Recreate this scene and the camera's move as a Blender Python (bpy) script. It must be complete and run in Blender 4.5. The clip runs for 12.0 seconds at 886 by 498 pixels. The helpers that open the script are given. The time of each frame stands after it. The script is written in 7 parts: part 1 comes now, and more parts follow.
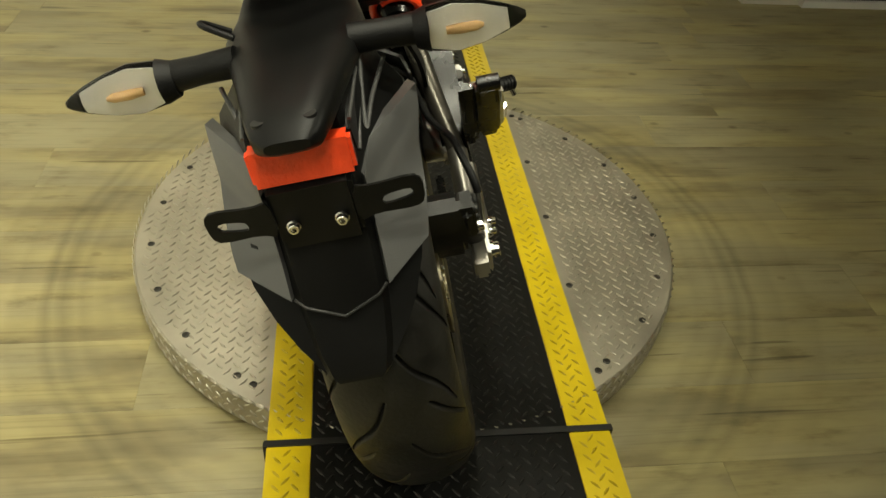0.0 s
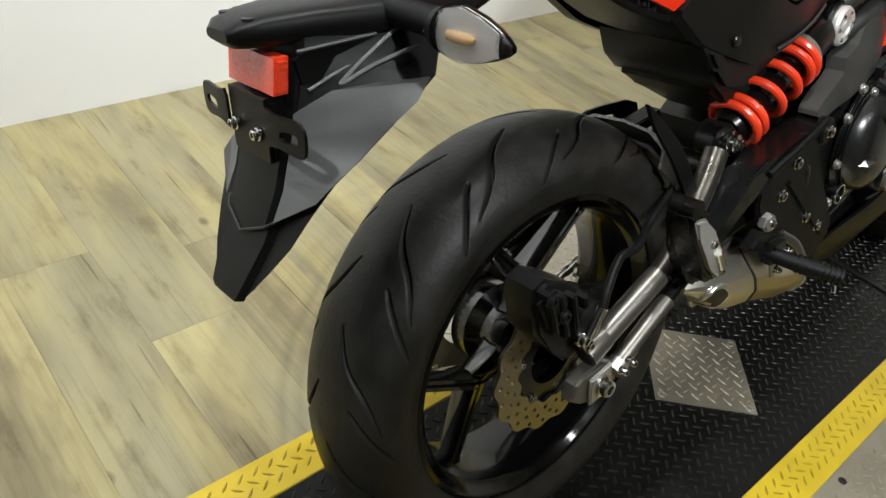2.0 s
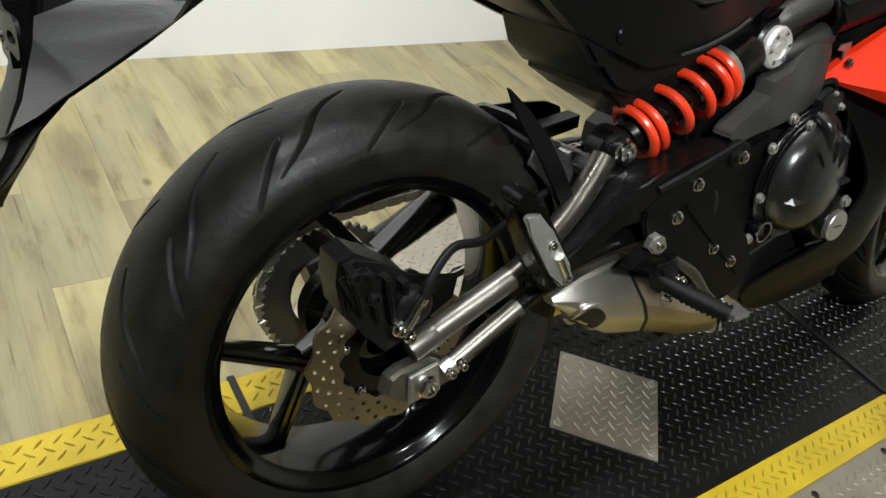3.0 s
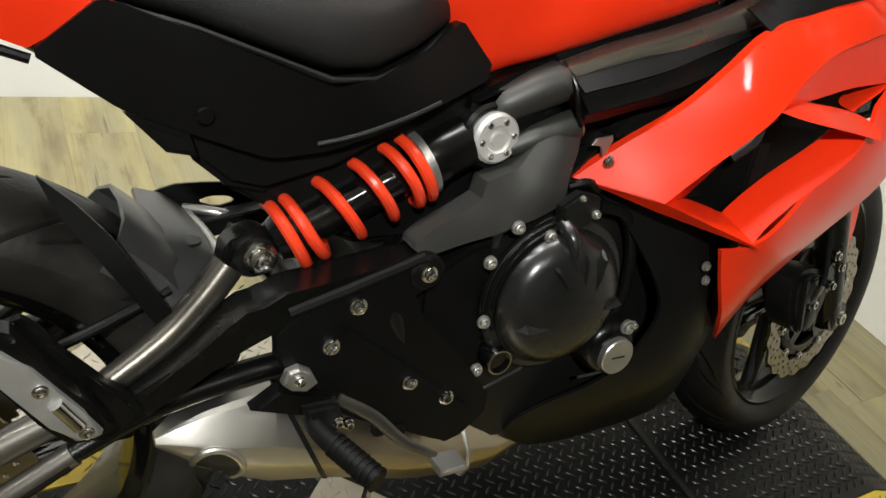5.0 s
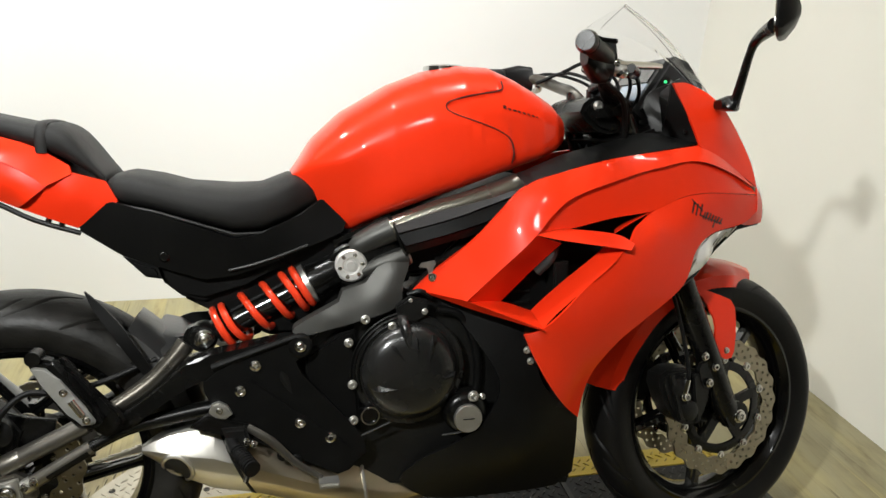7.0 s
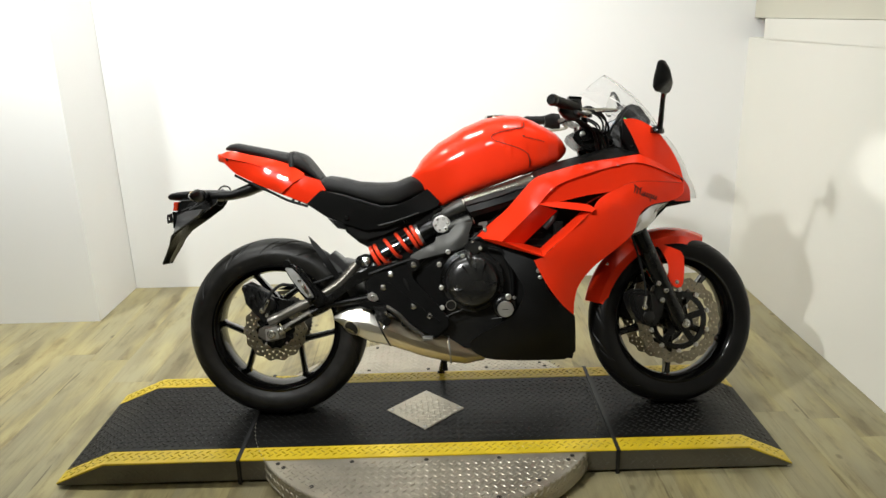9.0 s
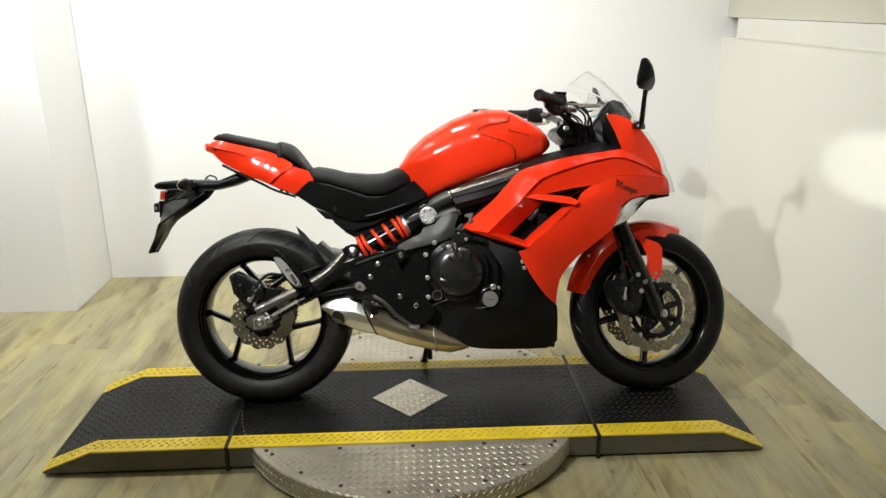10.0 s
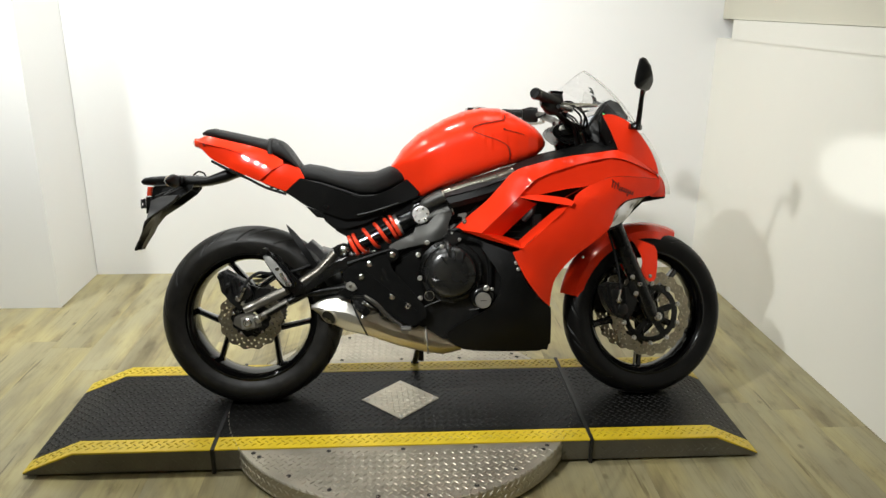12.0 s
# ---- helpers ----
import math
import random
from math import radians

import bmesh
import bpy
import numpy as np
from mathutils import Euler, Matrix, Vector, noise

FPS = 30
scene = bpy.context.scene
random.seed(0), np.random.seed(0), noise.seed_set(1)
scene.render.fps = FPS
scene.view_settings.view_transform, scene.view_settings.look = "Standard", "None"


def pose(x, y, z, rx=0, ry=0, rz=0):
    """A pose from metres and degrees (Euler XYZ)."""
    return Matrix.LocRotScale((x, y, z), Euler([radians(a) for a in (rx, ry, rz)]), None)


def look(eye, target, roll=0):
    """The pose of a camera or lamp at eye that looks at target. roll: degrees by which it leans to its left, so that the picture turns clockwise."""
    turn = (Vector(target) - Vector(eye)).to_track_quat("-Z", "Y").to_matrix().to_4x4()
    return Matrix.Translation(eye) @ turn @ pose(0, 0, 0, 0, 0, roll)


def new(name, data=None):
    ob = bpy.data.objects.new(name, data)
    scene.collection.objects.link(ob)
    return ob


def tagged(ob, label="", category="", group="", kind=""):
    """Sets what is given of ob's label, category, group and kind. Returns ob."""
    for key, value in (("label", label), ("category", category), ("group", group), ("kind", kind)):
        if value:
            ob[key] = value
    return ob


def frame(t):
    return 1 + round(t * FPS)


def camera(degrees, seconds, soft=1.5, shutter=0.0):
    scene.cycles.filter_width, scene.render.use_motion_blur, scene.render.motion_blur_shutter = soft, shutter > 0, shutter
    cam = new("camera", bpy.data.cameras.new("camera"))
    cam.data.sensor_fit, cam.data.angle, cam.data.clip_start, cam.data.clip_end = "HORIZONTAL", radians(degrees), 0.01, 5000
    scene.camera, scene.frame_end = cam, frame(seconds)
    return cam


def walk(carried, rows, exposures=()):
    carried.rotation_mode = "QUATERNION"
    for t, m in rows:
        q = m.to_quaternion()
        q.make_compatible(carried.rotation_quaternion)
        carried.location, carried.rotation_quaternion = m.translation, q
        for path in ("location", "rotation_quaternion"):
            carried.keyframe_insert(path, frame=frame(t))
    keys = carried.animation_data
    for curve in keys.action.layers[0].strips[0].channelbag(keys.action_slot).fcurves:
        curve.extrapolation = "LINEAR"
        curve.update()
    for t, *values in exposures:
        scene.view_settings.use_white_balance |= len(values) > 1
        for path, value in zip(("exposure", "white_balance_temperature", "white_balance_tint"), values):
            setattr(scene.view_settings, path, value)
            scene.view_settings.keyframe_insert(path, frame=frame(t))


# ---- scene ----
from mathutils.geometry import delaunay_2d_cdt

cam = camera(61.2, 12.0)
PATH = [
    (0, (-0.849, 0.085, 1.154), (0.662, -0.161, -0.134), 4.9),
    (0.5, (-0.929, -0.036, 1.152), (0.609, 0.152, -0.114), 6.7),
    (1, (-0.947, -0.179, 1.139), (0.444, 0.493, -0.132), 7.7),
    (1.5, (-0.779, -0.317, 1.125), (0.482, 0.542, -0.169), 15.4),
    (1.7, (-0.726, -0.351, 1.12), (0.479, 0.595, -0.165), 11.7),
    (2, (-0.636, -0.418, 1.118), (0.504, 0.663, -0.12), 10.2),
    (2.5, (-0.512, -0.536, 1.09), (0.519, 0.625, -0.17), 13.0),
    (2.7, (-0.471, -0.568, 1.081), (0.587, 0.601, -0.15), 14.7),
    (4.3, (-0.097, -0.547, 1.079), (0.904, 0.729, -0.091), 17.2),
    (4.5, (-0.042, -0.567, 1.089), (0.916, 0.733, -0.091), 15.8),
    (5, (0.115, -0.61, 1.126), (1.088, 0.714, -0.014), 16.5),
    (5.5, (0.284, -0.646, 1.167), (1.2, 0.783, 0.11), 16.8),
    (6, (0.395, -0.765, 1.189), (1.18, 0.812, 0.24), 9.9),
    (6.5, (0.421, -0.983, 1.261), (1.006, 0.71, 0.372), 8.9),
    (6.7, (0.428, -1.091, 1.27), (0.976, 0.653, 0.459), 5.9),
    (8.3, (0.512, -2.133, 1.436), (0.639, -0.236, 0.815), 1.7),
    (8.5, (0.555, -2.254, 1.425), (0.64, -0.361, 0.786), 1.8),
    (9, (0.59, -2.461, 1.446), (0.591, -0.554, 0.843), -1.6),
    (9.5, (0.547, -2.503, 1.452), (0.571, -0.606, 0.819), -1.4),
    (10, (0.521, -2.507, 1.457), (0.611, -0.609, 0.833), -0.4),
    (10.5, (0.503, -2.483, 1.446), (0.633, -0.59, 0.813), -0.1),
    (11, (0.51, -2.486, 1.449), (0.642, -0.592, 0.822), 0.2),
    (11.5, (0.507, -2.477, 1.447), (0.634, -0.58, 0.826), 0.5),
    (12, (0.508, -2.466, 1.447), (0.629, -0.57, 0.821), 0.5),
]
walk(cam, [(t, look(eye, target, roll)) for t, eye, target, roll in PATH],
     [(0.0, -0.21, 8250, 0), (0.5, -0.16, 7200, 3), (1.0, -0.11, 6700, 7), (1.5, -0.08, 6420, 10), (2.5, -0.09, 6330, 10), (4.5, -0.08, 6550, 10), (5.5, -0.05, 6750, 10), (6.5, -0.03, 6650, 10), (8.5, 0.0, 6600, 10), (12.0, 0.0, 6550, 10)])

# ---- world and light ----
world = bpy.data.worlds.new("world")
scene.world = world
world.use_nodes = True
world.node_tree.nodes["Background"].inputs[0].default_value = (1.0, 0.95, 0.86, 1)
world.node_tree.nodes["Background"].inputs[1].default_value = 0.02


def area_lamp(name, eye, target, sx, sy, watts, colour):
    data = bpy.data.lights.new(name, "AREA")
    data.shape, data.size, data.size_y, data.energy, data.color = "RECTANGLE", sx, sy, watts, colour
    ob = new(name, data)
    ob.matrix_world = look(eye, target)
    return ob


def spot_lamp(name, eye, target, watts, degrees, blend, radius, colour):
    data = bpy.data.lights.new(name, "SPOT")
    data.energy, data.spot_size, data.spot_blend, data.shadow_soft_size, data.color = watts, radians(degrees), blend, radius, colour
    ob = new(name, data)
    ob.matrix_world = look(eye, target)
    return ob


WARM = (0.972, 1.0, 0.995)
for x, y, watts in ((-1.75, 0.10, 180), (-0.85, 0.25, 150), (0.0, 0.25, 115), (0.85, 0.25, 80), (1.55, 0.30, 20)):
    spot_lamp("ceiling_lamp", (x, y, 2.78), (x, 1.50, 0.50), watts, 124, 1.0, 0.08, WARM)
# added fill light for the bike's near side, not a known fixture
area_lamp("side_fill_lamp", (0.3, -1.9, 2.80), (0.3, -1.6, 0), 0.2, 0.2, 8.5, WARM)
spot_lamp("hanging_lamp", (-0.46, -1.46, 2.30), (1.20, 0.25, 0.70), 212, 74, 0.8, 0.045, WARM)
# added narrow lamp, no known fixture: throws the bright patch on the right wall
spot_lamp("wall_glow_lamp", (0.9, -2.9, 1.15), (2.2, 0.05, 0.88), 400, 5.2, 0.45, 0.03, WARM)

# ---- mesh helpers ----


class Geo:
    """Vertices and faces gathered for one mesh."""

    def __init__(self):
        self.v, self.f = [], []

    def add(self, verts, faces):
        n = len(self.v)
        self.v.extend([tuple(p) for p in verts])
        self.f.extend([tuple(i + n for i in face) for face in faces])
        return self

    def turn(self, m):
        self.v = [tuple(m @ Vector(p)) for p in self.v]
        return self


def make_mesh(name, geo, material, sharp=35):
    me = bpy.data.meshes.new(name)
    me.from_pydata(geo.v, [], geo.f)
    bm = bmesh.new()
    bm.from_mesh(me)
    bmesh.ops.recalc_face_normals(bm, faces=bm.faces)
    bm.to_mesh(me)
    bm.free()
    if sharp:
        me.polygons.foreach_set("use_smooth", [True] * len(me.polygons))
        me.set_sharp_from_angle(angle=radians(sharp))
    me.materials.append(material)
    return me


def part(name, geo, material, parent=None, label="", sharp=35):
    ob = new(name, make_mesh(name, geo, material, sharp))
    ob.parent = parent
    return tagged(ob, label)


def smooth_path(pts, n=6):
    """Catmull-Rom through the points."""
    p = [Vector(q) for q in pts]
    p = [2 * p[0] - p[1]] + p + [2 * p[-1] - p[-2]]
    out = []
    for i in range(1, len(p) - 2):
        for k in range(n):
            t = k / n
            out.append(0.5 * (2 * p[i] + (p[i + 1] - p[i - 1]) * t + (2 * p[i - 1] - 5 * p[i] + 4 * p[i + 1] - p[i + 2]) * t * t
                              + (3 * p[i] - p[i - 1] - 3 * p[i + 1] + p[i + 2]) * t ** 3))
    out.append(p[-2])
    return out


def tube(pts, r, seg=12, geo=None, flat=1.0, smooth=0):
    """A round bar along the points; r is one radius or one per point."""
    geo = geo or Geo()
    if smooth:
        rr = None if isinstance(r, (int, float)) else list(r)
        n0 = len(pts)
        pts = smooth_path(pts, smooth)
        if rr:
            r = [float(np.interp(i / smooth, range(n0), rr)) for i in range(len(pts))]
    pts = [Vector(p) for p in pts]
    rs = [r] * len(pts) if isinstance(r, (int, float)) else list(r)
    verts, faces = [], []
    t0 = (pts[1] - pts[0]).normalized()
    ref = Vector((0, 1, 0)) if abs(t0.y) < 0.8 else Vector((0, 0, 1))
    nrm = (ref - t0 * ref.dot(t0)).normalized()
    for i, p in enumerate(pts):
        t = (pts[min(i + 1, len(pts) - 1)] - pts[max(i - 1, 0)]).normalized()
        nrm = (nrm - t * nrm.dot(t)).normalized()
        b = t.cross(nrm)
        for k in range(seg):
            a = 2 * math.pi * k / seg
            verts.append(p + (nrm * math.cos(a) * flat + b * math.sin(a)) * rs[i])
    for i in range(len(pts) - 1):
        for k in range(seg):
            faces.append((i * seg + k, i * seg + (k + 1) % seg, (i + 1) * seg + (k + 1) % seg, (i + 1) * seg + k))
    faces.append(tuple(range(seg)))
    faces.append(tuple((len(pts) - 1) * seg + k for k in range(seg)))
    return geo.add(verts, faces)


def lathe(profile, seg=48, at=(0, 0, 0), geo=None, closed=True, capped=False):
    """Turns (radius, y) points about the y axis through at."""
    geo = geo or Geo()
    n = len(profile)
    verts = [(at[0] + r * math.cos(2 * math.pi * k / seg), at[1] + y, at[2] + r * math.sin(2 * math.pi * k / seg))
             for k in range(seg) for r, y in profile]
    faces = []
    for k in range(seg):
        a, b = k * n, (k + 1) % seg * n
        for i in range(n if closed else n - 1):
            j = (i + 1) % n
            faces.append((a + i, a + j, b + j, b + i))
    if capped:
        faces.append(tuple(k * n for k in range(seg)))
        faces.append(tuple(k * n + n - 1 for k in range(seg)))
    return geo.add(verts, faces)


def loft(rings, geo=None, cap=True):
    geo = geo or Geo()
    n = len(rings[0])
    verts = [p for ring in rings for p in ring]
    faces = [(i * n + k, i * n + (k + 1) % n, (i + 1) * n + (k + 1) % n, (i + 1) * n + k)
             for i in range(len(rings) - 1) for k in range(n)]
    if cap:
        faces += [tuple(range(n)), tuple((len(rings) - 1) * n + k for k in range(n))]
    return geo.add(verts, faces)


def oval(x, zb, zt, hw, yc=0.0, p=2.5, n=28, slant=0.0, low=1.0):
    """A rounded section across the bike at x; slant leans it along x by height, low narrows its lower half."""
    out = []
    zm, h = (zb + zt) / 2, (zt - zb) / 2
    for k in range(n):
        a = 2 * math.pi * k / n
        c, s = math.cos(a), math.sin(a)
        u = math.copysign(abs(c) ** (2 / p), c)
        v = math.copysign(abs(s) ** (2 / p), s)
        w = hw * (low + (1 - low) * (v + 1) / 2)
        out.append((x + slant * v * h, yc + w * u, zm + h * v))
    return out


def chaikin(poly, rounds=1, ratio=0.22):
    for _ in range(rounds):
        out = []
        for i, p in enumerate(poly):
            q = poly[(i + 1) % len(poly)]
            out.append((p[0] + (q[0] - p[0]) * ratio, p[1] + (q[1] - p[1]) * ratio))
            out.append((p[0] + (q[0] - p[0]) * (1 - ratio), p[1] + (q[1] - p[1]) * (1 - ratio)))
        poly = out
    return poly


def resample(poly, step):
    out = []
    for i, p in enumerate(poly):
        q = poly[(i + 1) % len(poly)]
        n = max(1, round(math.dist(p, q) / step))
        out += [(p[0] + (q[0] - p[0]) * k / n, p[1] + (q[1] - p[1]) * k / n) for k in range(n)]
    return out


def inside(poly, x, z):
    hit = False
    for i, (x1, z1) in enumerate(poly):
        x2, z2 = poly[i - 1]
        if (z1 > z) != (z2 > z) and x < (x2 - x1) * (z - z1) / (z2 - z1) + x1:
            hit = not hit
    return hit


def bend(controls, soft=2e-4):
    """A thin-plate surface: gives the sideways distance at (x, z) from some (x, z, y)."""
    c = np.array(controls, float)
    n = len(c)

    def kern(d):
        return np.where(d > 1e-9, d * d * np.log(np.maximum(d, 1e-9)), 0.0)
    k = kern(np.hypot(c[:, None, 0] - c[None, :, 0], c[:, None, 1] - c[None, :, 1])) + np.eye(n) * soft
    p = np.column_stack((np.ones(n), c[:, :2]))
    m = np.block([[k, p], [p.T, np.zeros((3, 3))]])
    w = np.linalg.solve(m, np.concatenate((c[:, 2], np.zeros(3))))

    def f(x, z):
        return float(kern(np.hypot(x - c[:, 0], z - c[:, 1])) @ w[:n] + w[n] + w[n + 1] * x + w[n + 2] * z)
    return f


def panel(outline, depth, thick=0.004, holes=(), step=0.018, side=-1, rounds=1, geo=None, ratio=0.22):
    """A curved sheet: an outline in (x, z), with holes, laid on the sideways distance depth(x, z)."""
    geo = geo or Geo()
    out = resample(chaikin(list(outline), rounds, ratio), step)
    hs = [resample(chaikin(list(h), rounds, ratio), step) for h in holes]
    pts, edges = [], []
    for loop in [out] + hs:
        a = len(pts)
        pts += loop
        edges += [(a + i, a + (i + 1) % len(loop)) for i in range(len(loop))]
    nb = len(pts)
    rim = np.array(pts)
    xs = [p[0] for p in out]
    zs = [p[1] for p in out]
    row = 0
    z = min(zs)
    while z < max(zs):
        x = min(xs) + (step / 2 if row % 2 else 0)
        while x < max(xs):
            if inside(out, x, z) and not any(inside(h, x, z) for h in hs) and np.min(np.hypot(rim[:, 0] - x, rim[:, 1] - z)) > step * 0.55:
                pts.append((x, z))
            x += step
        z += step * 0.87
        row += 1
    vs, es, fs = delaunay_2d_cdt([Vector(p) for p in pts], edges, [], 0, 1e-6)[:3]
    keep = []
    for face in fs:
        cx = sum(vs[i][0] for i in face) / len(face)
        cz = sum(vs[i][1] for i in face) / len(face)
        if inside(out, cx, cz) and not any(inside(h, cx, cz) for h in hs):
            keep.append(tuple(face))
    n = len(vs)
    ys = [depth(p[0], p[1]) for p in vs]
    verts = [(p[0], side * y, p[1]) for p, y in zip(vs, ys)] + [(p[0], side * (y - thick), p[1]) for p, y in zip(vs, ys)]
    count = {}
    for face in keep:
        for i in range(len(face)):
            e = (face[i], face[(i + 1) % len(face)])
            count[tuple(sorted(e))] = count.get(tuple(sorted(e)), 0) + 1
    faces = keep + [tuple(i + n for i in reversed(face)) for face in keep]
    faces += [(a, b, b + n, a + n) for (a, b), c in count.items() if c == 1]
    return geo.add(verts, faces)


def rounded(edge, corner=32):
    """The closed outline with its gentle bends drawn as curves and its sharp corners kept."""
    n = len(edge)
    p = [Vector(q) for q in edge]
    sharp = []
    for i in range(n):
        u, v = (p[i] - p[i - 1]).to_2d(), (p[(i + 1) % n] - p[i]).to_2d()
        if u.length < 1e-6 or v.length < 1e-6 or u.angle(v) > radians(corner):
            sharp.append(i)
    if len(sharp) < 2:
        return [tuple(q) for q in p]
    out = []
    for k, i in enumerate(sharp):
        j = sharp[(k + 1) % len(sharp)]
        chain = [p[(i + m) % n] for m in range((j - i) % n + 1)]
        out += smooth_path(chain, 5)[:-1] if len(chain) > 2 else chain[:1]
    return [tuple(q) for q in out]


def patch(edge, inner=(), thick=0.005, s=-1, step=0.011, cut=0.04):
    """A curved sheet whose outline and bulge pass through points (x, z, sideways)."""
    shape = bend(list(edge) + list(inner), 2e-6)
    return panel([(x, z) for x, z, d in rounded(edge)], shape, thick, (), step, s, 0, None, cut)


def ribbons(lines, thick=0.006, s=-1):
    """A pressed sheet through lines of (x, z, sideways) points, creased along each line."""
    rows = [smooth_path(line, 6) for line in lines]
    n = len(rows[0])
    g = Geo()
    g.v = [(p.x, s * (p.z - k), p.y) for k in (0.0, thick) for row in rows for p in row]
    m = n * len(rows)
    for i in range(len(rows) - 1):
        for j in range(n - 1):
            a = i * n + j
            g.f += [(a, a + 1, a + n + 1, a + n), (m + a, m + a + n, m + a + n + 1, m + a + 1)]
    rim = list(range(n)) + [i * n + n - 1 for i in range(1, len(rows))] + [m - n + j for j in range(n - 2, -1, -1)] + [i * n for i in range(len(rows) - 2, 0, -1)]
    g.f += [(rim[i], rim[(i + 1) % len(rim)], rim[(i + 1) % len(rim)] + m, rim[i] + m) for i in range(len(rim))]
    return g


def prism(poly, y0, y1, bevel=0.003, geo=None, rounds=0):
    """A bevelled plate: an outline in (x, z) between two sideways places."""
    geo = geo or Geo()
    if rounds:
        poly = chaikin(list(poly), rounds)
    bm = bmesh.new()
    a = [bm.verts.new((x, y0, z)) for x, z in poly]
    b = [bm.verts.new((x, y1, z)) for x, z in poly]
    bm.faces.new(a)
    bm.faces.new(b[::-1])
    for i in range(len(poly)):
        j = (i + 1) % len(poly)
        bm.faces.new((a[j], a[i], b[i], b[j]))
    if bevel:
        rim = [e for e in bm.edges if e.verts[0].co.y == e.verts[1].co.y]
        bmesh.ops.bevel(bm, geom=rim, offset=bevel, segments=2, affect="EDGES", clamp_overlap=True)
    bm.verts.index_update()
    geo.add([v.co.copy() for v in bm.verts], [[v.index for v in f.verts] for f in bm.faces])
    bm.free()
    return geo


def block(x0, x1, y0, y1, z0, z1, bevel=0.003, geo=None):
    return prism([(x0, z0), (x1, z0), (x1, z1), (x0, z1)], y0, y1, bevel, geo)


# ---- materials ----


def node_material(name):
    m = bpy.data.materials.new(name)
    m.use_nodes = True
    nt = m.node_tree
    return m, nt, nt.nodes["Principled BSDF"]


def surface(name, colour, rough=0.5, metal=0.0, var=0.2, scale=9.0, bump=0.0, fine=220.0, coat=0.0, stretch=(1, 1, 1), rough_var=0.1, trans=0.0, ior=1.5, spec=0.5):
    """Colour that varies at a large and a fine scale, uneven roughness and a fine relief."""
    m, nt, b = node_material(name)
    N, L = nt.nodes, nt.links
    tc = N.new("ShaderNodeTexCoord")
    mp = N.new("ShaderNodeMapping")
    mp.inputs["Scale"].default_value = stretch
    L.new(tc.outputs["Object"], mp.inputs["Vector"])
    big = N.new("ShaderNodeTexNoise")
    big.inputs["Scale"].default_value, big.inputs["Detail"].default_value = scale, 6
    L.new(mp.outputs["Vector"], big.inputs["Vector"])
    small = N.new("ShaderNodeTexNoise")
    small.inputs["Scale"].default_value, small.inputs["Detail"].default_value = fine, 3
    L.new(mp.outputs["Vector"], small.inputs["Vector"])
    mix = N.new("ShaderNodeMix")
    mix.data_type = "RGBA"
    mix.inputs["A"].default_value = (*[c * (1 - var) for c in colour], 1)
    mix.inputs["B"].default_value = (*[min(1, c * (1 + var)) for c in colour], 1)
    L.new(big.outputs["Fac"], mix.inputs["Factor"])
    L.new(mix.outputs["Result"], b.inputs["Base Color"])
    mr = N.new("ShaderNodeMapRange")
    mr.inputs["To Min"].default_value, mr.inputs["To Max"].default_value = max(0.02, rough - rough_var), min(1, rough + rough_var)
    L.new(big.outputs["Fac"], mr.inputs["Value"])
    L.new(mr.outputs["Result"], b.inputs["Roughness"])
    b.inputs["Metallic"].default_value = metal
    b.inputs["Coat Weight"].default_value = coat
    b.inputs["Coat Roughness"].default_value = 0.04
    b.inputs["Transmission Weight"].default_value = trans
    b.inputs["IOR"].default_value = ior
    b.inputs["Specular IOR Level"].default_value = spec
    if bump:
        bp = N.new("ShaderNodeBump")
        bp.inputs["Strength"].default_value, bp.inputs["Distance"].default_value = bump, 0.002
        L.new(small.outputs["Fac"], bp.inputs["Height"])
        L.new(bp.outputs["Normal"], b.inputs["Normal"])
    return m


RED = surface("red_paint", (0.86, 0.035, 0.008), 0.30, 0, 0.04, 5, coat=0.45, rough_var=0.05, spec=0.1)
RED.node_tree.nodes["Principled BSDF"].inputs["Coat Roughness"].default_value = 0.07
GLOSS = surface("gloss_black_paint", (0.003, 0.003, 0.003), 0.14, 0, 0.3, 20, coat=0.8, rough_var=0.05)
PLASTIC = surface("black_plastic", (0.0042, 0.0042, 0.0041), 0.38, 0, 0.25, 14, bump=0.12, fine=900, spec=0.18)
GREY_PLASTIC = surface("grey_black_plastic", (0.022, 0.022, 0.0215), 0.42, 0, 0.25, 14, bump=0.2, fine=900, spec=0.4)
# black plastic with its sheen put into a paler base colour
SHEEN_GREY = surface("sheen_grey_plastic", (0.044, 0.044, 0.0435), 0.35, 0.0, 0.2, 10, bump=0.12, fine=900, spec=1.0)
FRAME_GREY = surface("frame_grey_paint", (0.060, 0.0595, 0.055), 0.46, 0.6, 0.2, 14, bump=0.1, fine=700, spec=0.45)
SATIN = surface("satin_black_metal", (0.0032, 0.0032, 0.0030), 0.26, 0.0, 0.25, 20, bump=0.05, fine=700, spec=0.34)
GUARD_BLACK = surface("matt_black_guard", (0.0030, 0.0030, 0.0028), 0.50, 0.0, 0.3, 25, bump=0.12, fine=600, spec=0.14)
COVER_BLACK = surface("satin_cover_paint", (0.0100, 0.0100, 0.0096), 0.26, 0.0, 0.2, 20, bump=0.03, fine=700, spec=0.6)
RIM_BLACK = surface("rim_black_paint", (0.002, 0.002, 0.002), 0.15, 0, 0.3, 20, coat=0.3, rough_var=0.05, spec=0.2)
CAST = surface("dark_cast_metal", (0.0055, 0.0055, 0.0052), 0.38, 0.0, 0.3, 25, bump=0.25, fine=500, spec=0.36)
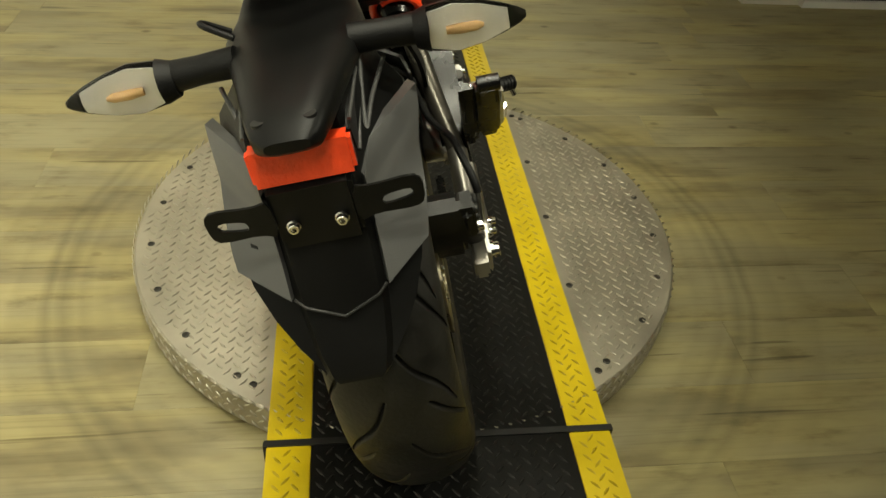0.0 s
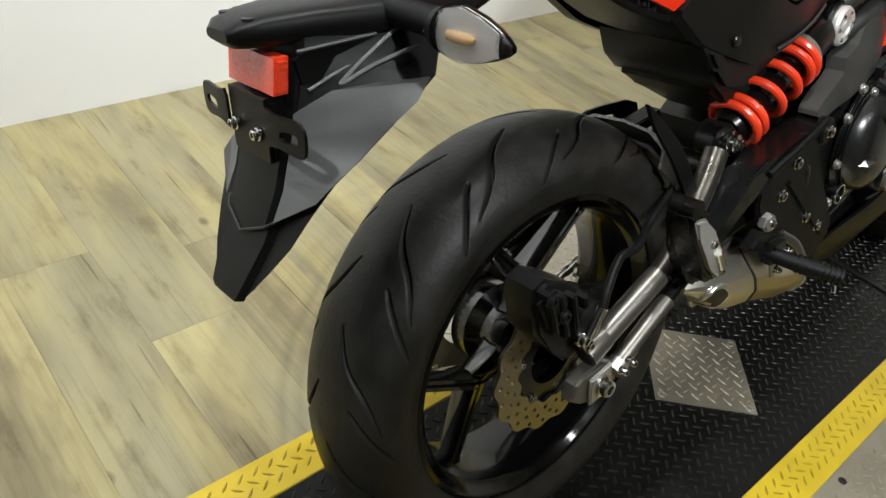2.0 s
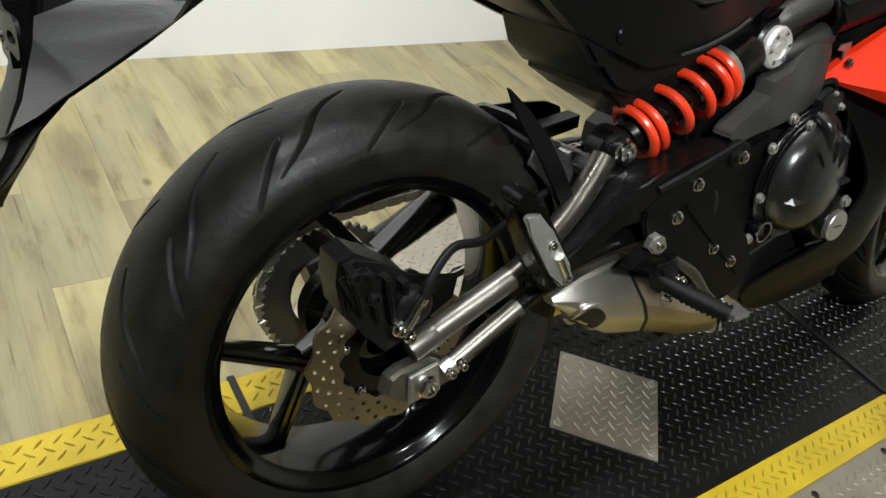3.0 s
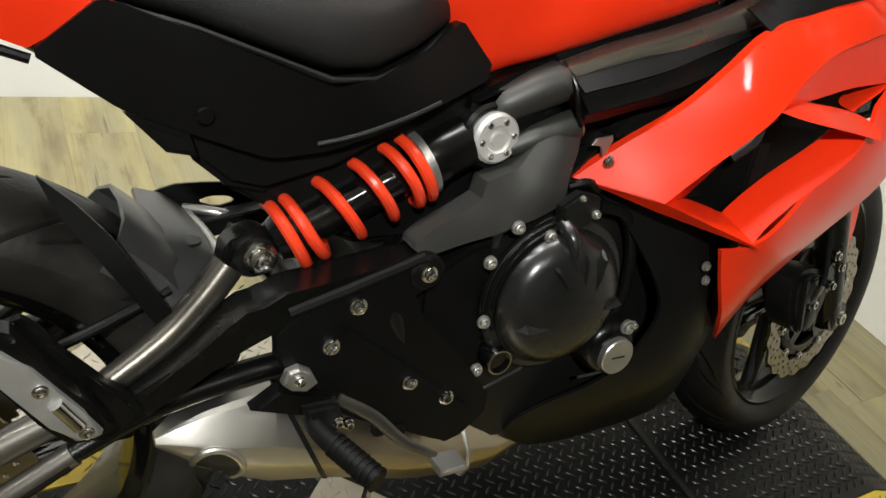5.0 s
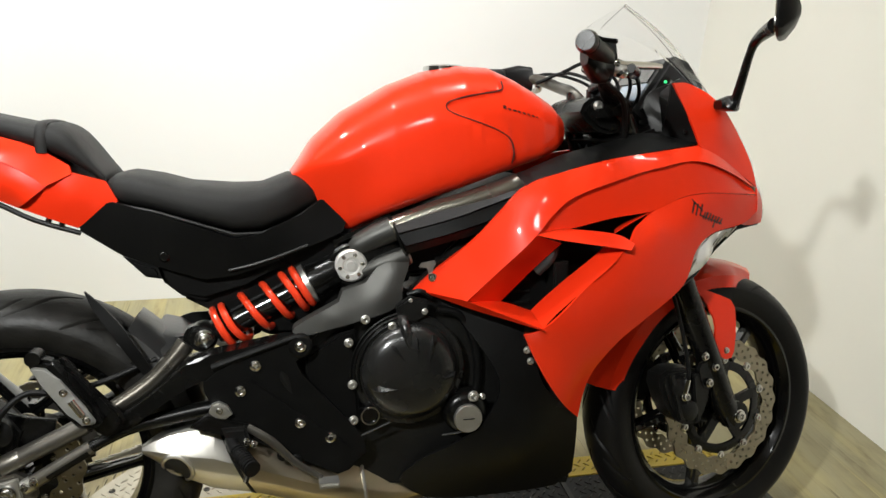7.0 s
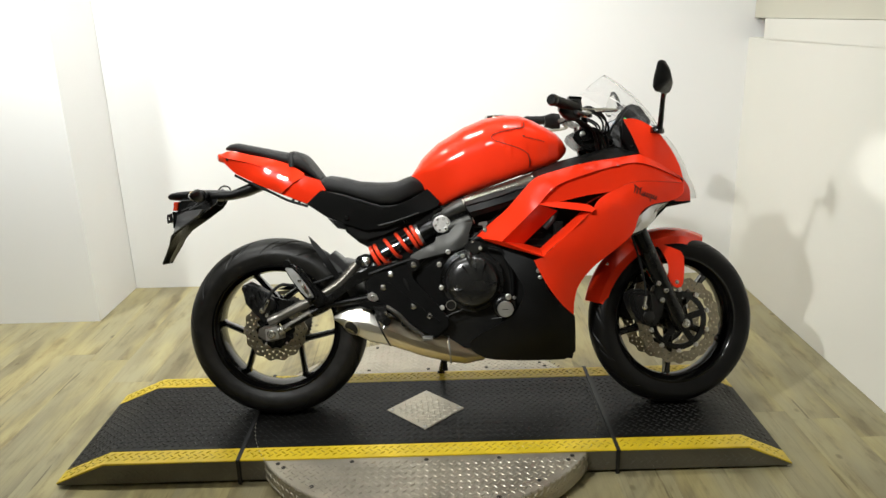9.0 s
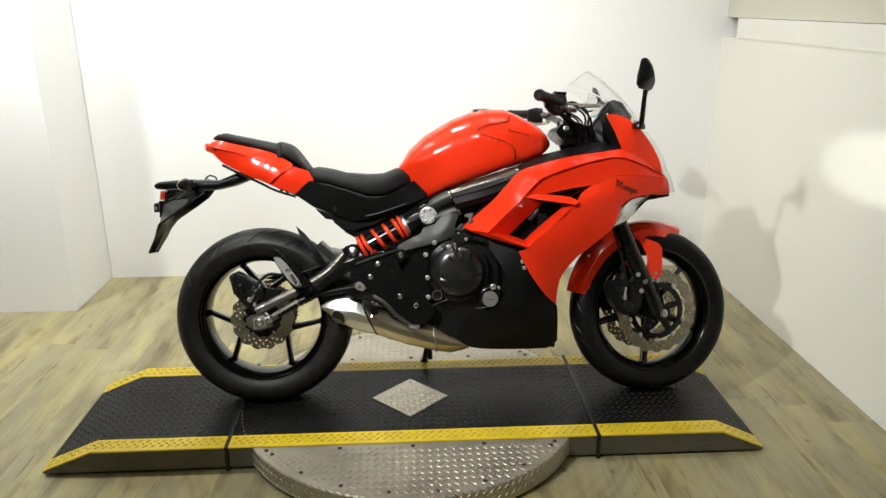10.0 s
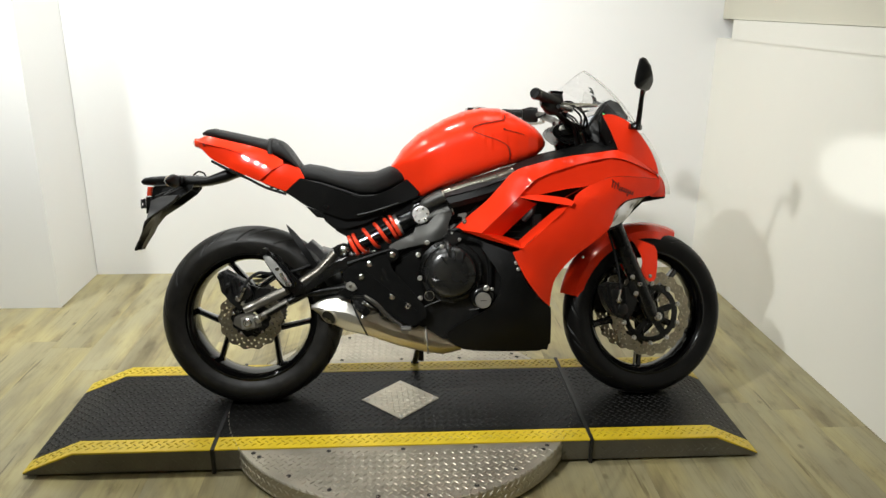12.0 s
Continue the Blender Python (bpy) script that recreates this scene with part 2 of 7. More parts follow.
DUSTY_RUBBER = surface("dusty_tyre_rubber", (0.0135, 0.0128, 0.0113), 0.46, 0, 0.85, 26, bump=0.30, fine=160, rough_var=0.22, spec=0.30)
RUBBER = surface("tyre_rubber", (0.0062, 0.0060, 0.0057), 0.40, 0, 0.45, 16, bump=0.2, fine=350, rough_var=0.14, spec=0.18)
SOFT_RUBBER = surface("soft_rubber", (0.004, 0.004, 0.004), 0.5, 0, 0.3, 30, bump=0.2, fine=500, spec=0.2)
VINYL = surface("seat_vinyl", (0.0115, 0.0112, 0.0108), 0.54, 0, 0.2, 12, bump=0.5, fine=700, spec=0.30)
STEEL = surface("brushed_steel", (0.66, 0.64, 0.59), 0.38, 1.0, 0.12, 6, bump=0.05, fine=120, stretch=(1, 6, 6))
BROWN_STEEL = surface("heat_tinted_steel", (0.52, 0.455, 0.34), 0.34, 1.0, 0.15, 7, bump=0.05, fine=140, stretch=(1, 5, 5))
BRIGHT_CAST = surface("bright_cast_alloy", (0.74, 0.73, 0.70), 0.42, 0.55, 0.12, 30, bump=0.15, fine=400)
ALLOY = surface("cast_alloy", (0.52, 0.51, 0.48), 0.36, 0.9, 0.18, 25, bump=0.2, fine=400)
DARK_TUBE = surface("dark_metal_paint", (0.085, 0.078, 0.065), 0.30, 0.8, 0.2, 10, bump=0.05, fine=400)
FRAME_TUBE = surface("frame_tube_metal", (0.27, 0.25, 0.212), 0.27, 0.85, 0.2, 10, bump=0.05, fine=400)
TITAN = surface("grey_metal_paint", (0.115, 0.108, 0.096), 0.33, 0.8, 0.15, 10, bump=0.05, fine=400)
CHROME = surface("bright_steel", (0.64, 0.63, 0.61), 0.14, 1.0, 0.08, 40)
BRONZE = surface("disc_steel", (0.33, 0.295, 0.22), 0.30, 1.0, 0.15, 40, bump=0.05, fine=500)
SPRING = surface("red_spring_paint", (0.80, 0.050, 0.014), 0.3, 0, 0.08, 20, coat=0.6)
REFLECTOR = surface("red_reflector", (0.92, 0.06, 0.02), 0.12, 0, 0.35, 60, bump=0.5, fine=260, coat=0.8)
BOWL = surface("faceted_reflector", (0.95, 0.94, 0.92), 0.22, 0.45, 0.1, 60, bump=0.6, fine=45)
HEADLAMP = surface("headlamp_bowl", (0.93, 0.94, 0.95), 0.16, 0.15, 0.1, 60, bump=0.3, fine=120, coat=0.8)
LENS = surface("clear_lens", (0.97, 0.97, 0.96), 0.03, 0, 0.02, 10, bump=0.25, fine=60, trans=1.0, ior=1.22)
AMBER = surface("amber_bulb", (0.66, 0.42, 0.20), 0.2, 0, 0.2, 30)
SCREEN = surface("clear_screen", (0.97, 0.97, 0.97), 0.02, 0, 0.01, 4, trans=0.98, ior=1.08, rough_var=0.01)
WHITE_PAINT = surface("white_wall_paint", (0.80, 0.80, 0.785), 0.62, 0, 0.03, 1.5, bump=0.12, fine=160)
WARM_WHITE = surface("warm_white_paint", (0.80, 0.785, 0.715), 0.6, 0, 0.04, 1.3, bump=0.12, fine=160)
BEIGE = surface("beige_wall_paint", (0.62, 0.60, 0.50), 0.7, 0, 0.05, 1.5, bump=0.1, fine=160)
CEIL = surface("ceiling_paint", (0.72, 0.70, 0.64), 0.8, 0, 0.05, 2, bump=0.2, fine=90)
# for unseen walls: kept dark to cut bounce light and deepen the blacks
UNSEEN_GREY = surface("unseen_wall_grey", (0.085, 0.085, 0.082), 0.7, 0, 0.08, 1.5, bump=0.1, fine=160)
DARK_DOOR = surface("dark_door_paint", (0.012, 0.012, 0.013), 0.4, 0, 0.3, 3)
PLATE_BAR = surface("polished_tread_alloy", (0.47, 0.435, 0.355), 0.42, 0.85, 0.3, 14, bump=0.05, fine=200, rough_var=0.1)
SCREW_DARK = surface("dark_screw_steel", (0.045, 0.042, 0.036), 0.4, 0.7, 0.3, 40)
PEG_METAL = surface("worn_peg_alloy", (0.46, 0.46, 0.44), 0.42, 0.7, 0.25, 40, bump=0.2, fine=300)
SLEEVE = surface("bare_sleeve_metal", (0.215, 0.202, 0.178), 0.34, 0.85, 0.15, 10, bump=0.05, fine=400)
PLATE = surface("tread_plate_alloy", (0.46, 0.425, 0.345), 0.44, 0.85, 0.38, 9, bump=0.1, fine=200, rough_var=0.12)
SIDE_PLATE = surface("worn_tread_plate", (0.145, 0.138, 0.118), 0.4, 0.7, 0.35, 9, bump=0.15, fine=200)
MAT_BLACK = surface("black_tread_paint", (0.0046, 0.0046, 0.0042), 0.38, 0.0, 0.5, 7, bump=0.12, fine=260, rough_var=0.14, spec=0.21)
# bars coloured lighter than the plate to help their glints show
TREAD_BLACK = surface("glint_black_tread", (0.0105, 0.0100, 0.0092), 0.32, 0.0, 0.5, 12, bump=0.1, fine=260, rough_var=0.12, spec=0.42)
# wear on the bars, plus the shade of their glancing faces, as darker colour
WORN_SHADED_YELLOW = surface("worn_shaded_yellow_tread", (0.36, 0.262, 0.015), 0.28, 0.0, 0.5, 30, bump=0.15, fine=260, spec=0.6)
YELLOW = surface("yellow_tread_paint", (0.58, 0.42, 0.016), 0.36, 0, 0.32, 11, bump=0.15, fine=260)
SEAL = surface("black_seal", (0.006, 0.006, 0.006), 0.5, 0, 0.2, 20)
INK = surface("dark_decal", (0.010, 0.006, 0.006), 0.4, 0, 0.1, 20)
DISPLAY = surface("lcd_display", (0.32, 0.38, 0.46), 0.2, 0, 0.1, 30, coat=0.5)

GREEN_LAMP, nodes_tree, lamp_shader = node_material("green_indicator")
lamp_shader.inputs["Base Color"].default_value = (0.02, 0.5, 0.15, 1)
lamp_shader.inputs["Emission Color"].default_value = (0.05, 1.0, 0.3, 1)
lamp_shader.inputs["Emission Strength"].default_value = 0.9


def plank_material():
    """Worn oak boards: streaks along y, blotches, grain, knots and tyre scuffs round the turntable."""
    m, nt, b = node_material("oak_planks")
    N, L = nt.nodes, nt.links
    tc = N.new("ShaderNodeTexCoord")
    info = N.new("ShaderNodeObjectInfo")
    off = N.new("ShaderNodeMath")
    off.operation = "MULTIPLY"
    off.inputs[1].default_value = 57.0
    L.new(info.outputs["Random"], off.inputs[0])
    shift = N.new("ShaderNodeVectorMath")
    shift.operation = "ADD"
    L.new(tc.outputs["Object"], shift.inputs[0])
    L.new(off.outputs[0], shift.inputs[1])

    def noise_of(sx, sy, detail, rough=0.6):
        mp = N.new("ShaderNodeMapping")
        mp.inputs["Scale"].default_value = (sx, sy, 1)
        L.new(shift.outputs[0], mp.inputs["Vector"])
        n = N.new("ShaderNodeTexNoise")
        n.inputs["Scale"].default_value, n.inputs["Detail"].default_value, n.inputs["Roughness"].default_value = 1.0, detail, rough
        L.new(mp.outputs["Vector"], n.inputs["Vector"])
        return n.outputs["Fac"]

    def ramp(fac, stops):
        r = N.new("ShaderNodeValToRGB")
        e = r.color_ramp.elements
        e[0].position, e[0].color = stops[0][0], (*stops[0][1], 1)
        e[1].position, e[1].color = stops[-1][0], (*stops[-1][1], 1)
        for p, c in stops[1:-1]:
            e.new(p).color = (*c, 1)
        L.new(fac, r.inputs["Fac"])
        return r.outputs["Color"]

    def mixed(kind, fac, a, c):
        x = N.new("ShaderNodeMix")
        x.data_type, x.blend_type = "RGBA", kind
        if isinstance(fac, float):
            x.inputs["Factor"].default_value = fac
        else:
            L.new(fac, x.inputs["Factor"])
        L.new(a, x.inputs["A"])
        L.new(c, x.inputs["B"])
        return x.outputs["Result"]
    cloud = noise_of(9.5, 2.1, 4, 0.52)
    base = ramp(cloud, [(0.34, (0.190, 0.160, 0.081)), (0.42, (0.250, 0.214, 0.109)), (0.50, (0.342, 0.297, 0.143)), (0.62, (0.400, 0.350, 0.170)), (0.75, (0.37, 0.307, 0.143))])
    grey = ramp(noise_of(7.5, 1.6, 3, 0.5), [(0.40, (0.0, 0.0, 0.0)), (0.58, (0.75, 0.75, 0.75))])
    ash = N.new("ShaderNodeRGB")
    ash.outputs[0].default_value = (0.305, 0.280, 0.172, 1)
    col = mixed("MIX", grey, base, ash.outputs[0])
    smudge = ramp(noise_of(20, 5.5, 5, 0.62), [(0.30, (0.58, 0.55, 0.49)), (0.43, (0.93, 0.92, 0.90)), (0.52, (1, 1, 1)), (1.0, (1, 1, 1))])
    grain = ramp(noise_of(120, 2.6, 3), [(0.30, (0.66, 0.63, 0.56)), (0.48, (1, 1, 1)), (1.0, (1.0, 1.0, 1.0))])
    streak = ramp(noise_of(48, 2.2, 2, 0.5), [(0.27, (0.42, 0.38, 0.31)), (0.315, (1, 1, 1)), (1.0, (1, 1, 1))])
    tint = ramp(info.outputs["Random"], [(0.0, (0.88, 0.865, 0.84)), (0.5, (0.97, 0.96, 0.95)), (1.0, (1.0, 1.0, 1.0))])
    col = mixed("MULTIPLY", 0.85, col, smudge)
    col = mixed("MULTIPLY", 0.5, col, grain)
    col = mixed("MULTIPLY", 0.8, col, streak)
    col = mixed("MULTIPLY", 1.0, col, tint)
    # knots
    mp = N.new("ShaderNodeMapping")
    mp.inputs["Scale"].default_value = (6.5, 4.2, 1)
    L.new(shift.outputs[0], mp.inputs["Vector"])
    vor = N.new("ShaderNodeTexVoronoi")
    vor.inputs["Scale"].default_value = 1.0
    L.new(mp.outputs["Vector"], vor.inputs["Vector"])
    knot = ramp(vor.outputs["Distance"], [(0.03, (0.30, 0.26, 0.20)), (0.07, (0.75, 0.72, 0.66)), (0.085, (1, 1, 1))])
    col = mixed("MULTIPLY", 0.75, col, knot)
    # tyre scuffs in rings round the turntable
    geo = N.new("ShaderNodeNewGeometry")
    away = N.new("ShaderNodeVectorMath")
    away.operation = "DISTANCE"
    away.inputs[1].default_value = (0.515, -0.06, 0)
    L.new(geo.outputs["Position"], away.inputs[0])
    wob = N.new("ShaderNodeTexNoise")
    wob.inputs["Scale"].default_value, wob.inputs["Detail"].default_value = 3.0, 5
    L.new(geo.outputs["Position"], wob.inputs["Vector"])
    tot = N.new("ShaderNodeMath")
    tot.operation = "MULTIPLY_ADD"
    tot.inputs[1].default_value, tot.inputs[2].default_value = 0.06, -0.03
    L.new(wob.outputs["Fac"], tot.inputs[0])
    rad = N.new("ShaderNodeMath")
    L.new(away.outputs["Value"], rad.inputs[0])
    L.new(tot.outputs[0], rad.inputs[1])
    w, g, d = (1, 1, 1), (0.86, 0.82, 0.75), (0.42, 0.40, 0.36)
    scuff = ramp(rad.outputs[0], [(0.0, g), (0.655, g), (0.67, (0.68, 0.65, 0.60)), (0.70, g), (0.725, (0.62, 0.59, 0.54)), (0.74, g), (0.765, d), (0.785, (0.76, 0.73, 0.68)), (0.80, d), (0.82, g), (0.865, (0.70, 0.67, 0.62)), (0.88, g), (0.93, (0.74, 0.71, 0.66)), (0.945, (0.93, 0.91, 0.88)), (1.0, w)])
    col = mixed("MULTIPLY", wob.outputs["Fac"], col, scuff)
    L.new(col, b.inputs["Base Color"])
    mr = N.new("ShaderNodeMapRange")
    mr.inputs["To Min"].default_value, mr.inputs["To Max"].default_value = 0.34, 0.52
    L.new(noise_of(9, 2, 4), mr.inputs["Value"])
    L.new(mr.outputs["Result"], b.inputs["Roughness"])
    bp = N.new("ShaderNodeBump")
    bp.inputs["Strength"].default_value, bp.inputs["Distance"].default_value = 0.25, 0.001
    L.new(noise_of(110, 3.0, 3), bp.inputs["Height"])
    L.new(bp.outputs["Normal"], b.inputs["Normal"])
    return m


PLANK = plank_material()

# ---- the room ----
XL, XR, YB, YF, ZC = -3.0, 2.20, 1.537, -4.6, 2.85


def slab(name, x0, x1, y0, y1, z0, z1, material, label=""):
    return tagged(part(name, block(x0, x1, y0, y1, z0, z1, 0.0), material, None, "", 0), label, kind="structure")


floor = slab("floor", XL, XR, YF, YB, -0.12, -0.005, SIDE_PLATE, "floor of worn oak-look boards with tyre scuffs")
slab("wall_back", -1.15, XR + 0.12, YB, YB + 0.12, -0.1, ZC, WHITE_PAINT, "plain white painted wall behind the motorcycle")
slab("wall_pillar", XL, -1.153, 1.062, YB + 0.12, -0.1, ZC, WHITE_PAINT, "white boxed-out wall corner")
slab("wall_right", XR, XR + 0.12, -1.80, YB + 0.05, -0.1, 1.28, WARM_WHITE, "white half-height partition wall")
slab("trim_rail", XR - 0.004, XR + 0.12, -1.80, YB - 0.19, 1.2805, 1.375, WARM_WHITE, "white cap rail on the partition")
slab("wall_right_upper", XR + 0.02, XR + 0.12, -1.80, YB - 0.002, 1.377, ZC, BEIGE, "beige upper wall above the partition")
slab("wall_return", XR - 0.15, XR - 0.001, -1.81, -1.56, -0.1, ZC, WARM_WHITE, "white end of the partition beside the door")
slab("door_1", XR - 0.16, XR + 0.10, -3.1, -1.813, 0.03, 2.1, DARK_DOOR, "dark door beside the partition")
slab("wall_right_end", XR, XR + 0.12, YF, -3.103, -0.1, ZC, UNSEEN_GREY)
slab("wall_over_door", XR, XR + 0.12, -3.1, -1.813, 2.103, ZC, UNSEEN_GREY)
slab("door_sill", XR - 0.18, XR + 0.10, -3.1, -1.813, -0.1, 0.028, WHITE_PAINT)
# unseen wall, dark so that little light bounces onto the near side
slab("wall_left", XL - 0.12, XL, YF, 1.06, -0.1, ZC, UNSEEN_GREY)
slab("wall_front", XL - 0.12, XR + 0.12, YF - 0.12, YF, -0.1, ZC, WARM_WHITE)
slab("ceiling", XL - 0.12, XR + 0.12, YF - 0.12, YB + 0.12, ZC, ZC + 0.1, CEIL, "plain white ceiling")

# ---- turntable and ramp ----
H = 0.082
DC, DR = (0.518, -0.054), 0.604
RY0, RY1 = -0.360, 0.229
XA, XB, XC, XD, XE, XF = -0.686, -0.525, -0.089, 1.138, 1.56, 1.706


def tread(xr, yr, keep, z, geo, pitch=(0.0130, 0.0155), length=0.0215, width=0.0046, high=0.0020, slope=None, across=False):
    """Raised lens-shaped bars in staggered rows, each row leaning the other way."""
    px, py = pitch[::-1] if across else pitch
    nx, ny = int((xr[1] - xr[0]) / px) + 1, int((yr[1] - yr[0]) / py) + 1
    for i in range(nx):
        for j in range(ny):
            x, y = xr[0] + (i + 0.5) * px, yr[0] + (j + 0.5) * py
            if (i + j) % 2 or not keep(x, y):
                continue
            a = (0.74 if (i if across else j) % 2 else -0.74) + (math.pi / 2 if across else 0)
            c, s = math.cos(a), math.sin(a)
            pts = [(-length / 2, 0, 0), (-length / 5, width / 2, 0), (length / 5, width / 2, 0), (length / 2, 0, 0), (length / 5, -width / 2, 0), (-length / 5, -width / 2, 0),
                   (-length / 3.4, 0, high), (0, width / 4, high * 1.1), (length / 3.4, 0, high), (0, -width / 4, high * 1.1)]
            verts = []
            for u, v, w in pts:
                qx, qy = x + u * c - v * s, y + u * s + v * c
                verts.append((qx, qy, (slope(qx) if slope else z) + w))
            geo.add(verts, [(0, 6, 7, 1), (1, 7, 2), (2, 7, 8, 3), (3, 8, 9, 4), (4, 9, 5), (5, 9, 6, 0), (6, 9, 8, 7)])
    return geo


turntable = tagged(new("turntable"), "round motorcycle turntable of silver tread plate", "turntable")
drum = Geo()
seg = 120
prof = [(DR - 0.002, 0.012), (DR, 0.014), (DR, H - 0.004), (DR - 0.004, H)]
verts = [(DC[0] + r * math.cos(2 * math.pi * k / seg), DC[1] + r * math.sin(2 * math.pi * k / seg), z) for k in range(seg) for r, z in prof]
faces = [(k * 4 + i, k * 4 + i + 1, (k + 1) % seg * 4 + i + 1, (k + 1) % seg * 4 + i) for k in range(seg) for i in range(3)]
drum.add(verts, faces + [tuple(k * 4 + 3 for k in range(seg)), tuple(k * 4 for k in range(seg))])
part("drum", drum, PLATE, turntable, "silver tread-plate drum")
# black ring stands in for the shadow line under the drum
part("shadow_gap_ring", lathe([(DR - 0.018, 0.001), (DR - 0.018, 0.0125), (0.30, 0.0125), (0.30, 0.001)], 96).turn(pose(DC[0], DC[1], 0, 90, 0, 0)), SEAL, turntable, "recessed black strip in place of the shadow gap")
bars = tread((DC[0] - DR, DC[0] + DR), (DC[1] - DR, DC[1] + DR),
             lambda x, y: math.hypot(x - DC[0], y - DC[1]) < DR - 0.02 and (y < RY0 - 0.014 or y > RY1 + 0.014), H, Geo())
rim_bars = tread((0, 2 * math.pi * DR), (0.014, H - 0.004), lambda x, y: True, 0, Geo())
rim_bars.v = [(DC[0] + (DR + w) * math.cos(u / DR), DC[1] + (DR + w) * math.sin(u / DR), v) for u, v, w in rim_bars.v]
bars.add(rim_bars.v, rim_bars.f)
tagged(part("tread", bars, PLATE_BAR, turntable, "", 0), kind="stuff")
screw = Geo()
n = 14
ring = [(0.0075, 0.0), (0.0075, 0.0012), (0.0048, 0.0022), (0.0042, 0.0008), (0.0, 0.0008)]
verts = [(r * math.cos(2 * math.pi * k / n), r * math.sin(2 * math.pi * k / n), z) for k in range(n) for r, z in ring[:-1]]
faces = [(k * 4 + i, (k + 1) % n * 4 + i, (k + 1) % n * 4 + i + 1, k * 4 + i + 1) for k in range(n) for i in range(3)]
screw.add(verts, faces + [tuple(k * 4 + 3 for k in range(n))])
screw_mesh = make_mesh("screw", screw, SCREW_DARK)
bright_screw = make_mesh("screw", screw, ALLOY)


def put_screw(x, y, z, parent, mesh=screw_mesh):
    ob = new("screw", mesh)
    ob.parent = parent
    ob.location = (x, y, z)


for k in range(24):
    a = 2 * math.pi * (k + 0.5) / 24
    x, y = DC[0] + (DR - 0.035) * math.cos(a), DC[1] + (DR - 0.035) * math.sin(a)
    if y < RY0 - 0.03 or y > RY1 + 0.03:
        put_screw(x, y, H, turntable)
for x in (0.044, 0.281, 0.519, 0.752, 0.986):
    put_screw(x, -0.378, H, turntable)
    put_screw(x, 0.262, H, turntable)

ramp = tagged(new("ramp"), "low black and yellow tread-plate ramp under the motorcycle", "ramp")
TOP = H + 0.004


def ramp_height(x):
    return float(np.interp(x, (XA, XB, XE, XF), (0.020, TOP, TOP, 0.020)))


def ramp_piece(name, x0, x1, y0, y1, lift, material, bar_material, label, bottom=None):
    """A length of the ramp, following its slopes, with its tread."""
    xs = sorted({x0, x1} | {x for x in (XB, XE) if x0 < x < x1})
    top = [(x, ramp_height(x) + lift) for x in xs]
    low = [(x, 0.008 if bottom is None else ramp_height(x) - bottom) for x in reversed(xs)]
    ob = part(name, prism(top + low, y0, y1, 0.0015), material, ramp, label)
    g = tread((x0, x1), (y0, y1), lambda x, y: x0 + 0.012 < x < x1 - 0.012 and y0 + 0.011 < y < y1 - 0.011, 0, Geo(),
              slope=lambda x: ramp_height(x) + lift)
    tagged(part("tread", g, bar_material, ob, "", 0), kind="stuff")
    return ob


GAP = 0.004
SW = 0.073
for name, a, b in (("rear_section", XA, XC - GAP), ("middle_section", XC + GAP, XD - GAP), ("front_section", XD + GAP, XF)):
    ramp_piece(name, a, b, RY0 + SW + 0.001, RY1 - SW - 0.001, 0, MAT_BLACK, TREAD_BLACK, "black painted tread plate")
    ramp_piece("edge_strip", a, b, RY0, RY0 + SW, 0.0005, YELLOW, WORN_SHADED_YELLOW, "yellow painted edge strip", 0.004)
    ramp_piece("edge_strip", a, b, RY1 - SW, RY1, 0.0005, YELLOW, WORN_SHADED_YELLOW, "yellow painted edge strip", 0.004)
    for y0, y1 in ((RY0 + 0.002, RY0 + SW), (RY1 - SW, RY1 - 0.002)):
        xs = sorted({a, b} | {x for x in (XB, XE) if a < x < b})
        side = part("side_wall", prism([(x, max(0.013, ramp_height(x) - 0.005)) for x in xs] + [(x, 0.011) for x in reversed(xs)], y0, y1, 0.001), SIDE_PLATE, ramp, "worn metal side of the ramp")
        out = y0 < 0
        g = tread((a, b), (0.014, H - 0.006), lambda x, z: a + 0.02 < x < b - 0.02 and z < ramp_height(x) - 0.02, 0, Geo(), high=0.0010)
        g.v = [(u, y0 - w, v) if out else (u, y1 + w, v) for u, v, w in g.v]
        tagged(part("tread", g, SIDE_PLATE, side, "", 0), kind="stuff")
    # black strip drawn where shade falls beneath the ramp's sides
    part("shadow_gap_rail", block(a + 0.02 if a > XA else a + 0.05, b - 0.02 if b < XF else b - 0.05, RY0 + 0.016, RY1 - 0.016, 0.001, 0.0115, 0.001), SEAL, ramp, "recessed black strip in place of the shadow gap")
for x in (XC, XD):
    part("rubber_seal", prism([(x - 0.0055, 0.001), (x + 0.0055, 0.001), (x + 0.006, TOP + 0.004), (x - 0.006, TOP + 0.004)], RY0 - 0.006, RY1 + 0.006, 0.0015), SEAL, ramp, "black rubber joint seal")
dc = (0.513, -0.068)
DH = 0.138
dia = Geo()
for z in (TOP + 0.0005, TOP + 0.0035):
    dia.add([(dc[0] - DH, dc[1], z), (dc[0], dc[1] - DH, z), (dc[0] + DH, dc[1], z), (dc[0], dc[1] + DH, z)], [(0, 1, 2, 3)])
dia.f += [(i, (i + 1) % 4, 4 + (i + 1) % 4, 4 + i) for i in range(4)]
inset = part("diamond_plate", dia, PLATE, ramp, "silver tread-plate diamond inlay", 0)
g = tread((-0.0975, 0.0975), (-0.0975, 0.0975), lambda x, y: abs(x) < 0.09 and abs(y) < 0.09, TOP + 0.0035, Geo())
c45 = math.cos(math.pi / 4)
g.v = [(dc[0] + (u - v) * c45, dc[1] + (u + v) * c45, w) for u, v, w in g.v]
tagged(part("tread", g, PLATE, inset, "", 0), kind="stuff")
